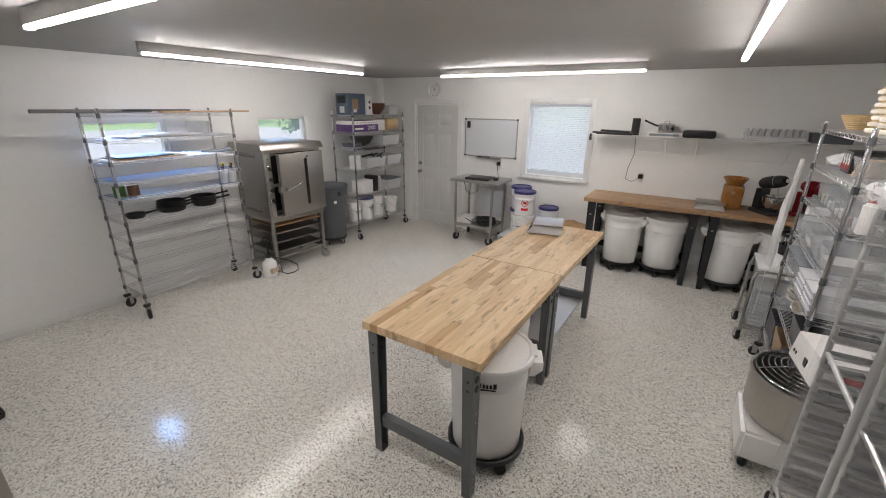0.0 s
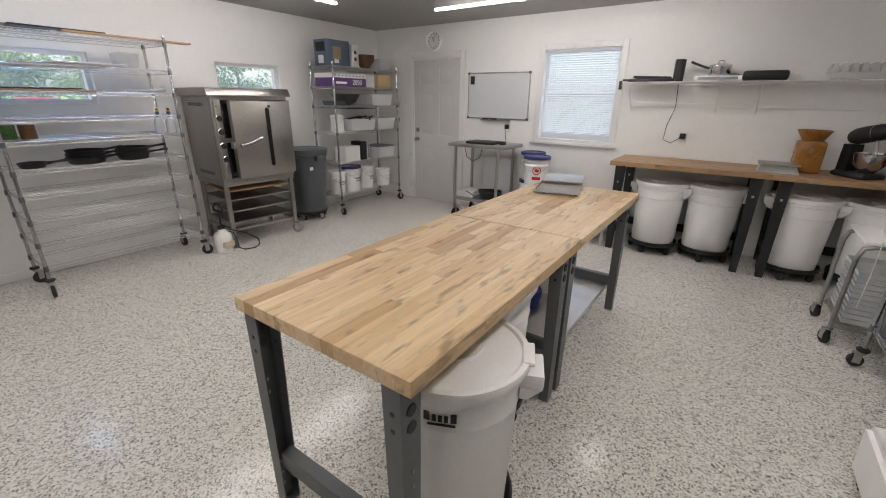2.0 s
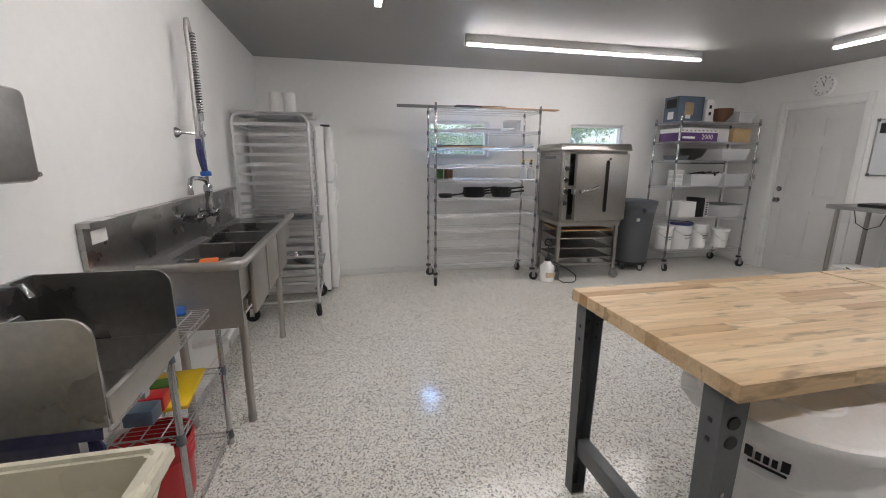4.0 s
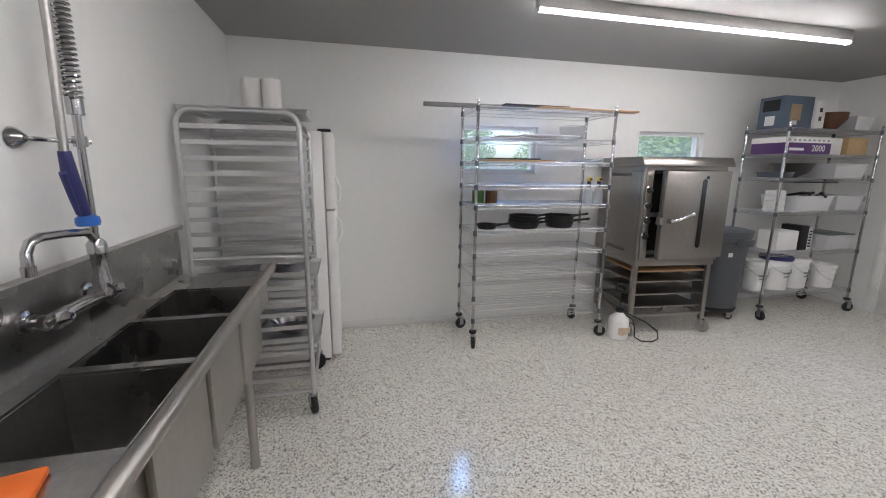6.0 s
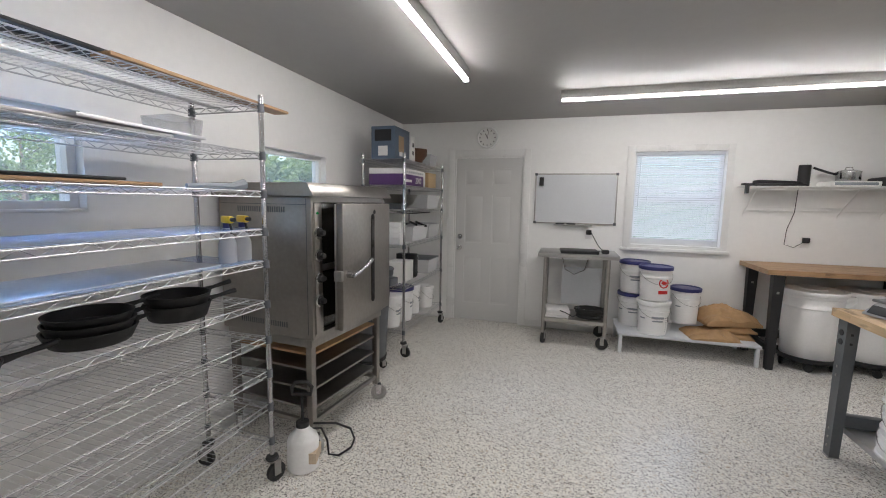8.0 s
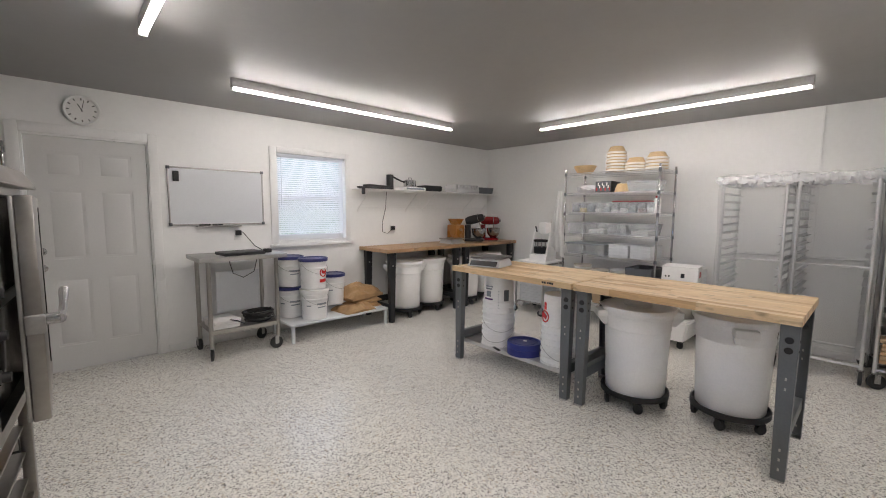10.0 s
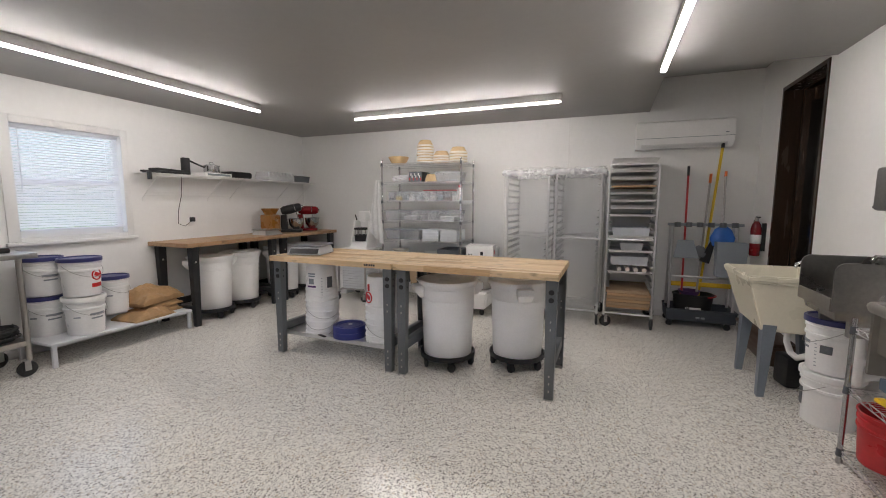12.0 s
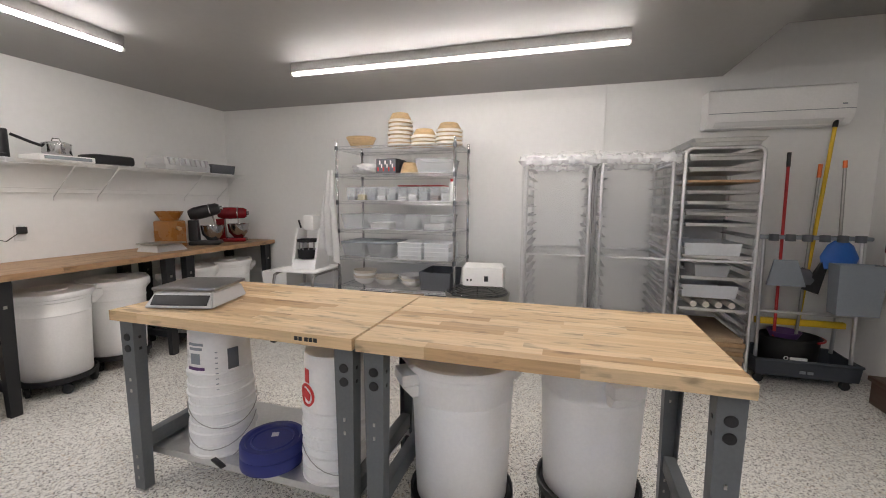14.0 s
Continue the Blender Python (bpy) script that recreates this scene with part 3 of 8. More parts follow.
# west windows: small horizontal sliders in plain reveals
for i, (y0, y1, z0, z1) in enumerate((WIN_W1, WIN_W2)):
    w = tagged(new("window_%d" % (i + 2)), "small white vinyl window set high in the wall", "window", kind="structure")
    bm = B()
    xo, xi = XW - 0.12, XW - 0.05
    f = 0.035
    box(bm, xo, xi, y0, y1, z0, z0 + f)
    box(bm, xo, xi, y0, y1, z1 - f, z1)
    box(bm, xo, xi, y0, y0 + f, z0 + f, z1 - f)
    box(bm, xo, xi, y1 - f, y1, z0 + f, z1 - f)
    part("window_frame", bm, M_TRIM, w)
    p = part("pane", abox(XW - 0.088, XW - 0.084, y0 + f, y1 - f, z0 + f, z1 - f), M_GLASS, w)
    p.visible_shadow = False
    part("window_sill", abox(XW - 0.05, XW + 0.012, y0 + 0.001, y1 - 0.001, z0 - 0.012, z0 + 0.002, 0.003), M_TRIM, w)

# raised south doorway: dark frame, leaf swung out into a dark panelled hall
e = tagged(new("door_2"), "dark stained wooden door standing open outward at the head of the steps", "door", kind="structure")
bm = B()
box(bm, 0.45, 0.485, YS - T, YS + 0.012, 0.40, 2.49)
box(bm, 1.325, 1.36, YS - T, YS + 0.012, 0.40, 2.49)
box(bm, 0.485, 1.325, YS - T, YS + 0.012, 2.455, 2.49)
part("door_frame", bm, M_DARKWOOD, e)
leaf = part("leaf", abox(-0.84, 0, -0.04, 0, 0, 2.04, 0.002), M_DARKWOOD, e)
leaf.matrix_local = pose(1.32, YS - T - 0.003, 0.41, 0, 0, 24)
part("pane", abox(-0.75, -0.09, -0.0005, 0.006, 0.12, 1.92, 0.002), M_DARKGLASS, leaf, "dark glossy glass pane")
part("door_knob", lathe(B(), [(0, 0), (0.012, 0), (0.012, 0.03), (0.03, 0.045), (0.03, 0.06), (0, 0.07)], 16, m=pose(-0.77, 0.001, 0.96, -90)), M_CHROME, leaf)
bm = B()
HY = YS - T
box(bm, 0.1, 2.0, HY - 1.7, HY, 0.30, 0.398)
tagged(part("hall_floor", bm, M_STEPWOOD), "dark brown boarded hall floor", "floor", kind="structure")
bm = B()
box(bm, 0.0, 0.1, HY - 1.7, HY, 0.30, 2.75)
box(bm, 2.0, 2.1, HY - 1.7, HY, 0.30, 2.75)
box(bm, 0.0, 2.1, HY - 1.8, HY - 1.7, 0.30, 2.75)
tagged(part("hall_wall", bm, mat("brown_panelling", (0.13, 0.07, 0.035), 0.4, var=0.3, scale=4, stretch=(8, 8, 1))), "brown wooden panelling of the hall beyond", "wall", kind="structure")
tagged(part("hall_ceiling", abox(0.0, 2.1, HY - 1.8, HY, 2.75, 2.85), M_CEIL), "plain hall ceiling", "ceiling", kind="structure")

st = thing("wooden_steps", 0.935, YS + 0.001, 0, 0, "dark brown wooden steps below the raised doorway", "steps")
part("riser", abox(-0.43, 0.415, 0.0, 0.22, 0.0, 0.165, 0.003), M_STEPWOOD, st)
part("tread", abox(-0.44, 0.425, 0.0, 0.24, 0.166, 0.20, 0.006), M_STEPWOOD, st)

# skirting
bm = B()
def skirt(x0, x1, y0, y1):
    box(bm, x0, x1, y0, y1, 0.0, 0.075, 0.003)
skirt(XW + 0.012, -3.864, YN - 0.012, YN)
skirt(-2.854, XE - 0.012, YN - 0.012, YN)
skirt(XW, XW + 0.012, YS, YN)
skirt(XW + 0.012, 0.44, YS, YS + 0.012)
skirt(1.44, XE - 0.012, YS, YS + 0.012)
skirt(XE - 0.012, XE, YS, YN)
tagged(part("baseboard", bm, M_TRIM), "low white baseboard round the room", "baseboard", kind="structure")

# ---- the two work tables in the middle ----
def stave_top(parent, x0, x1, y0, y1, z0, z1, material, rows, rng, along="y"):
    """A butcher-block top: a core slab with separate staves all through its thickness."""
    core = part("tabletop", abox(x0 + 0.004, x1 - 0.004, y0 + 0.004, y1 - 0.004, z0 + 0.004, z1 - 0.006), material, parent)
    lo, hi, c0, c1 = (y0, y1, x0, x1) if along == "y" else (x0, x1, y0, y1)
    w = (c1 - c0) / rows
    for r in range(rows):
        a = lo
        while a < hi - 1e-6:
            b = min(hi, a + rng.uniform(0.24, 0.62))
            if hi - b < 0.12:
                b = hi
            bm = B()
            L, W = (b - a) / 2 - 0.0002, w / 2 - 0.0002
            box(bm, -L, L, -W, W, z0 - z1, 0.0)
            s = part("stave", bm, material, core)
            cc = c0 + (r + 0.5) * w
            s.matrix_local = pose(cc, (a + b) / 2, z1, 0, 0, 90) if along == "y" else pose((a + b) / 2, cc, z1)
            a = b
    return core


def leg_frame(parent, y, face, material, x0, x1, top, bar_z=0.2):
    """Two tapered steel channel legs with a low crossbar; face -1 or 1 tells which way the flanges look."""
    for sx, x in ((-1, x0), (1, x1)):
        bm = B()
        t = 0.004
        wt, wb, dt, db = 0.082, 0.062, 0.062, 0.05
        def bar(ax0, ax1, ay0, ay1, bx0, bx1, by0, by1):
            frustum(bm, bx0, bx1, by0, by1, 0.006, ax0, ax1, ay0, ay1, top)
        ox = x
        if sx < 0:
            bar(ox, ox + t, y - wt / 2, y + wt / 2, ox, ox + t, y - wb / 2, y + wb / 2)
            bar(ox + t, ox + dt, y - wt / 2, y - wt / 2 + t, ox + t, ox + db, y - wb / 2, y - wb / 2 + t)
            bar(ox + t, ox + dt, y + wt / 2 - t, y + wt / 2, ox + t, ox + db, y + wb / 2 - t, y + wb / 2)
        else:
            bar(ox - t, ox, y - wt / 2, y + wt / 2, ox - t, ox, y - wb / 2, y + wb / 2)
            bar(ox - dt, ox - t, y - wt / 2, y - wt / 2 + t, ox - db, ox - t, y - wb / 2, y - wb / 2 + t)
            bar(ox - dt, ox - t, y + wt / 2 - t, y + wt / 2, ox - db, ox - t, y + wb / 2 - t, y + wb / 2)
        bmesh.ops.remove_doubles(bm, verts=bm.verts, dist=1e-5)
        leg = part("leg", bm, material, parent)
        part("foot", abox(x - 0.03 + 0.025 * -sx, x + 0.03 + 0.025 * -sx, y - 0.03, y + 0.03, 0.0, 0.007), M_STEELD, leg)
        for z in (0.70, 0.755):
            part("plug", lathe(B(), [(0, -0.004), (0.018, -0.004), (0.020, 0.0), (0.018, 0.004), (0, 0.004)], 16, sx=0.95, m=pose(x, y, z + 0.02, 0, 90, 0)), M_BLACKPL, leg)
            for k in (-1, 1):
                yy = y + k * wt / 2 * (0.93 if z < 0.73 else 0.95)
                part("plug", abox(x - sx * 0.03 - 0.007, x - sx * 0.03 + 0.007, yy - 0.003, yy + 0.003, z + 0.01, z + 0.024, 0.002), M_BLACKPL, leg)
        for i in range(5):
            z = 0.06 + 0.055 * i + (0.28 if i > 2 else 0)
            part("bolt_hole", abox(x - 0.0045, x + 0.0045, y - 0.004, y + 0.004, z, z + 0.014), M_STEEL, leg)
    part("crossbar", abox(x0 + 0.055, x1 - 0.055, y - 0.024, y + 0.024, bar_z, bar_z + 0.075, 0.003), material, parent)
    part("top_rail", abox(x0 + 0.005, x1 - 0.005, y - 0.03, y + 0.03, top, top + 0.006), material, parent)


rng = random.Random(5)
TOPZ = 0.908
tb = thing("work_table", -0.506, 2.369, 0, 0, "maple butcher-block work table on grey steel legs", "table", "work tables in the middle")
stave_top(tb, -0.371, 0.371, -0.634, 0.632, TOPZ - 0.046, TOPZ, M_TABLE, 14, rng)
leg_frame(tb, -0.585, -1, M_GREYPAINT, -0.34, 0.33, TOPZ - 0.0525)
leg_frame(tb, 0.575, 1, M_GREYPAINT, -0.34, 0.33, TOPZ - 0.0525)
tb2 = thing("work_table", -0.497, 3.641, 0, -0.8, "maple butcher-block work table with a steel undershelf", "table", "work tables in the middle")
stave_top(tb2, -0.371, 0.371, -0.630, 0.634, TOPZ - 0.046, TOPZ, M_TABLE, 14, rng)
leg_frame(tb2, -0.575, -1, M_GREYPAINT, -0.34, 0.33, TOPZ - 0.0525)
leg_frame(tb2, 0.575, 1, M_GREYPAINT, -0.34, 0.33, TOPZ - 0.0525)
bm = B()
box(bm, -0.27, 0.26, -0.60, 0.60, 0.190, 0.194)
for x in (-0.27, 0.256):
    box(bm, x, x + 0.004, -0.60, 0.60, 0.160, 0.190)
part("undershelf", bm, M_ALU, tb2, "thin galvanised steel undershelf")
words("stamp", "■■ ■■■", 0.022, pose(-0.3715, -0.43, TOPZ - 0.024, 90, 0, -90), M_INK, tb2)


# ---- round bins on dollies ----
def white_bin(x, y, rz, label, mark=False):
    e = thing("ingredient_bin", x, y, 0, rz, label, "bin", "white ingredient bins")
    z0 = 0.105
    bm = lathe(B(), [(0, z0), (0.195, z0), (0.205, z0 + 0.012), (0.2225, z0 + 0.478), (0.226, z0 + 0.482), (0.226, z0 + 0.492), (0.2235, z0 + 0.496), (0.2275, z0 + 0.575), (0.236, z0 + 0.58), (0.239, z0 + 0.60), (0.246, z0 + 0.605), (0.247, z0 + 0.625), (0.238, z0 + 0.628), (0.228, z0 + 0.6), (0.215, z0 + 0.4), (0, z0 + 0.39)], 40)
    body = part("body", bm, M_WHITEPL, e)
    for s in (-1, 1):
        hb = B()
        frustum(hb, -0.05, 0.05, s * 0.222, s * 0.250, z0 + 0.50, -0.065, 0.065, s * 0.226, s * 0.295, z0 + 0.555)
        box(hb, -0.065, 0.065, min(s * 0.222, s * 0.297), max(s * 0.222, s * 0.297), z0 + 0.555, z0 + 0.605, 0.006)
        part("handle", hb, M_WHITEPL, body)
    lid = part("lid", lathe(B(), [(0.252, z0 + 0.612), (0.256, z0 + 0.632), (0.252, z0 + 0.643), (0.235, z0 + 0.646), (0.225, z0 + 0.638), (0.10, z0 + 0.642), (0.095, z0 + 0.652), (0, z0 + 0.655)], 40), M_WHITEPL, e)
    for s in (-1, 1):
        tab = B()
        box(tab, -0.06, 0.06, s * 0.245 - 0.02, s * 0.245 + 0.02, z0 + 0.632, z0 + 0.648, 0.005)
        part("lid_tab", tab, M_WHITEPL, lid)
    dl = part("dolly", lathe(B(), [(0.10, 0.085), (0.225, 0.085), (0.235, 0.092), (0.235, 0.125), (0.226, 0.128), (0.223, 0.104), (0.10, 0.1)], 32), M_BLACKPL, e, "black wheeled dolly")
    for k in range(5):
        a = 2 * math.pi * k / 5 + 0.4
        caster("caster", dl, 0.195 * math.cos(a), 0.195 * math.sin(a), 0.034, 0.075, a + 1.3, M_RUBBER, M_BLACKPL)
    if mark:
        for i, (w, hh, dx, dz) in enumerate(((0.018, 0.030, -0.045, 0.003), (0.012, 0.022, -0.022, 0), (0.012, 0.022, -0.004, 0), (0.012, 0.022, 0.014, 0), (0.018, 0.030, 0.036, 0.003), (0.085, 0.006, 0.0, -0.022))):
            a = dx / 0.2245
            r = 0.2275
            lb = B()
            box(lb, -w / 2, w / 2, -0.002, 0.002, -hh / 2, hh / 2, 0, pose(r * math.cos(a), r * math.sin(a), z0 + 0.535 + dz, 0, 0, math.degrees(a) + 90))
            part("logo_mark", lb, M_INK, body)
    return e


white_bin(-0.27, 2.13, -66, "white round lidded plastic bin on a black dolly, with black lettering", True)
white_bin(-0.476, 2.69, 38, "white round plastic bin with lid, dusted with flour")
white_bin(-0.17, 5.91, 80, "white round lidded bin on a dolly under the wall bench")
white_bin(0.31, 5.97, 95, "white round lidded bin on a dolly under the wall bench")
white_bin(0.99, 5.90, 85, "white round lidded bin on a dolly under the wall bench")
white_bin(1.50, 5.92, 70, "white round lidded bin on a dolly under the wall bench")

# grey bin by the oven
e = thing("waste_bin", -4.12, 4.52, 0, 0, "dark grey round plastic waste bin on a dolly", "bin")
body = part("body", lathe(B(), [(0, 0.10), (0.185, 0.10), (0.195, 0.115), (0.235, 0.80), (0.25, 0.81), (0.255, 0.845), (0.262, 0.85), (0.262, 0.885), (0.25, 0.888), (0.24, 0.84), (0.19, 0.12), (0, 0.115)], 36), M_GREYPL, e)
part("lid", lathe(B(), [(0.25, 0.889), (0.266, 0.889), (0.266, 0.902), (0.2, 0.915), (0, 0.92)], 36), M_GREYPL, e)
for s in (-1, 1):
    hb = B()
    box(hb, s * 0.265 - 0.035, s * 0.265 + 0.035, -0.07, 0.07, 0.77, 0.835, 0.01)
    part("handle", hb, M_GREYPL, body)
part("label", abox(0.2245, 0.2275, -0.14, -0.09, 0.66, 0.70), M_PAPER, body)
dl = part("dolly", lathe(B(), [(0.1, 0.08), (0.2, 0.08), (0.205, 0.11), (0.19, 0.112), (0.1, 0.099)], 28), M_BLACKPL, e)
for k in range(5):
    a = 2 * math.pi * k / 5
    caster("caster", dl, 0.17 * math.cos(a), 0.17 * math.sin(a), 0.034, 0.072, a + 1, M_RUBBER, M_STEELD)


# ---- buckets ----
def bucket(name, x, y, z, rz, label, r=0.145, h=0.36, lid=M_BLUELID, marks=(), upside=False, handle=True, body_mat=None, group=""):
    e = thing(name, x, y, z, rz, label, "bucket", group)
    k = h / 0.36
    prof = [(0, 0), (r * 0.86, 0), (r * 0.88, 0.008), (r * 0.95, 0.24 * k), (r, 0.245 * k), (r, 0.262 * k), (r * 0.955, 0.266 * k), (r * 0.965, 0.30 * k), (r * 1.01, 0.302 * k), (r * 1.01, 0.315 * k), (r * 0.97, 0.317 * k), (r * 0.98, 0.345 * k), (r * 1.03, 0.35 * k), (r * 1.03, h), (r * 0.97, h), (r * 0.93, 0.2 * k), (r * 0.86, 0.02), (0, 0.015)]
    bm = lathe(B(), prof, 32)
    if upside:
        bmesh.ops.transform(bm, matrix=Matrix.Translation((0, 0, h)) @ Matrix.Rotation(math.pi, 4, 'X'), verts=bm.verts)
    body = part("body", bm, body_mat or M_BUCKET, e)
    if lid:
        ld = part("lid", lathe(B(), [(r * 1.035, h - 0.022), (r * 1.07, h - 0.022), (r * 1.07, h + 0.008), (r * 1.03, h + 0.012), (r * 0.97, h + 0.010), (r * 0.94, h + 0.001), (0, h + 0.002)], 32), lid, e)
    if handle:
        zz = (0.305 * k) if not upside else h - 0.305 * k
        pts = [(r * 1.04 * math.cos(a), -r * 1.06 * math.sin(a) * 0.85 - 0.02 * math.sin(a), zz - (0.11 * math.sin(a))) for a in [math.pi * i / 14 for i in range(15)]]
        part("bail", tube(B(), pts, 0.0022, 6), M_STEELD, body)
    for w, hh, da, dz, m in marks:
        lb = B()
        zc = dz * h
        fr = zc / h if not upside else 1 - zc / h
        n = max(1, int(w / 0.03))
        for i in range(n):
            a = math.radians(-90 + da) + (i - (n - 1) / 2) * (w / n) / (r * 0.95)
            rr = r * (0.88 + 0.075 * min(1, fr / 0.66)) + 0.0015
            box(lb, -w / n / 2, w / n / 2, -0.0015, 0.0015, -hh / 2, hh / 2, 0, pose(rr * math.cos(a), rr * math.sin(a), zc, 0, 0, math.degrees(a) + 90))
        part("print", lb, m, body)
    return e


def ring_mark(parent, r, h, dz, da, material, upside=False):
    """A round red emblem on a bucket's side, built of a bent ring and a bar."""
    bm = B()
    a0 = math.radians(-90 + da)
    rr = r * 0.945
    pts = []
    for i in range(24):
        t = 2 * math.pi * i / 24
        a = a0 + 0.045 * math.cos(t) / rr
        pts.append((rr * math.cos(a), rr * math.sin(a), dz * h + 0.045 * math.sin(t)))
    tube(bm, pts, 0.006, 6, closed=True)
    box(bm, -0.025, 0.025, -0.003, 0.003, -0.015, 0.018, 0, pose(rr * math.cos(a0), rr * math.sin(a0), dz * h, 0, 20, math.degrees(a0) + 90))
    part("emblem", bm, material, parent)


PRINTS = ((0.12, 0.018, 0, 0.55, M_GREYMID), (0.10, 0.012, 0, 0.44, M_GREYMID), (0.06, 0.05, 62, 0.47, M_GREYPL), (0.05, 0.012, -60, 0.5, M_GREYMID))
SCALE = tuple((0.012, 0.004, 40, 0.12 + 0.07 * i, M_GREYMID) for i in range(8))

# ---- chrome wire shelving ----
def wire_shelf_mesh(L, D, wires=0.026):
    """One wire shelf, L long in x and D deep in y, its deck at z = 0."""
    bm = B()
    l, d = L / 2, D / 2
    for z in (0.0, -0.026):
        tube(bm, [(-l, -d, z), (l, -d, z)], 0.0032, 6)
        tube(bm, [(-l, d, z), (l, d, z)], 0.0032, 6)
        tube(bm, [(-l, -d, z), (-l, d, z)], 0.0032, 6)
        tube(bm, [(l, -d, z), (l, d, z)], 0.0032, 6)
    def zig(a, b, n):
        a, b = Vector(a), Vector(b)
        pts = [a.lerp(b, i / n) + Vector((0, 0, 0 if i % 2 else -0.026)) for i in range(n + 1)]
        tube(bm, pts, 0.0022, 4)
    n = max(4, int(L / 0.045))
    zig((-l, -d, 0), (l, -d, 0), n)
    zig((-l, d, 0), (l, d, 0), n)
    m = max(4, int(D / 0.045))
    zig((-l, -d, 0), (-l, d, 0), m)
    zig((l, -d, 0), (l, d, 0), m)
    deck = B()
    for k in range(1, 4):
        y = -d + D * k / 4
        tube(deck, [(-l, y, -0.005), (l, y, -0.005)], 0.0028, 5)
    c = int(L / wires)
    for i in range(1, c):
        x = -l + L * i / c
        tube(deck, [(x, -d, 0.003), (x, d, 0.003)], 0.0011, 4, caps=False)
    return bm, deck


def wire_rack(x, y, rz, L, D, levels, top, foot, label, wheel=0.05, group="", material=None):
    material = material or M_CHROME
    e = thing("wire_shelving_rack", x, y, 0, rz, label, "shelving", group)
    rim, deck = wire_shelf_mesh(L - 0.03, D - 0.03)
    first = part("shelf", rim, M_SHELFWIRE, e)
    wires = part("wire_deck", deck, M_DECKWIRE, first)
    tagged(wires, kind="stuff")
    for i, z in enumerate(levels):
        s, w = first, wires
        if i:
            s, w = first.copy(), wires.copy()
            scene.collection.objects.link(s)
            scene.collection.objects.link(w)
            w.parent = s
        s.location = (0, 0, z)
    for sx in (-1, 1):
        for sy in (-1, 1):
            px, py = sx * (L / 2 - 0.0125), sy * (D / 2 - 0.0125)
            bm = B()
            lathe(bm, [(0, foot), (0.0125, foot), (0.0125, top), (0.011, top + 0.006), (0, top + 0.006)], 10, px, py)
            post = part("post", bm, material, e)
            for z in levels:
                part("collar", lathe(B(), [(0.0135, z - 0.034), (0.0175, z - 0.034), (0.0155, z + 0.006), (0.0135, z + 0.006)], 10, px, py), M_GREYPL, post)
            if wheel:
                part("bumper", lathe(B(), [(0, foot - 0.004), (0.03, foot - 0.004), (0.034, foot + 0.004), (0.03, foot + 0.014), (0.0126, foot + 0.016)], 14, px, py), M_RUBBER, post)
                caster("caster", e, px, py, wheel, foot - 0.016, 0.7 * sx + sy, M_RUBBER, M_STEELD)
            else:
                part("foot", lathe(B(), [(0, 0), (0.016, 0), (0.016, 0.012), (0.012, 0.02), (0.012, foot), (0, foot)], 10, px, py), M_STEELD, post)
    return e


A_Z = [1.945, 1.72, 1.535, 1.35, 1.19, 0.985, 0.80, 0.62, 0.44, 0.25]
wire_rack(-4.06, 2.38, 90, 1.21, 0.45, A_Z, 1.985, 0.135, "tall chrome wire rack on castors with ten nearly empty shelves")
for lz in (1.35, 1.19):
    ob = part("shelf_liner", abox(-0.20, 0.20, -0.575, 0.575, 0, 0.0015), M_LINER)
    ob.matrix_world = pose(-4.06, 2.38, lz + 0.0055)
    tagged(ob, "glossy plastic liner on the wire shelf, blue sky reflection put into its colour", "shelf liner", "shelf liners")
B_Z = [1.885, 1.645, 1.415, 1.085, 0.68, 0.255]
wire_rack(-4.08, 5.43, 90, 1.21, 0.45, B_Z, 1.93, 0.135, "chrome wire rack on castors packed with tubs and boxes")
C_Z = [1.91, 1.66, 1.41, 1.142, 0.879, 0.60, 0.28]
wire_rack(1.515, 3.775, 90, 1.17, 0.53, C_Z, 1.955, 0.11, "chrome wire rack full of proofing baskets and clear tubs", 0.04)


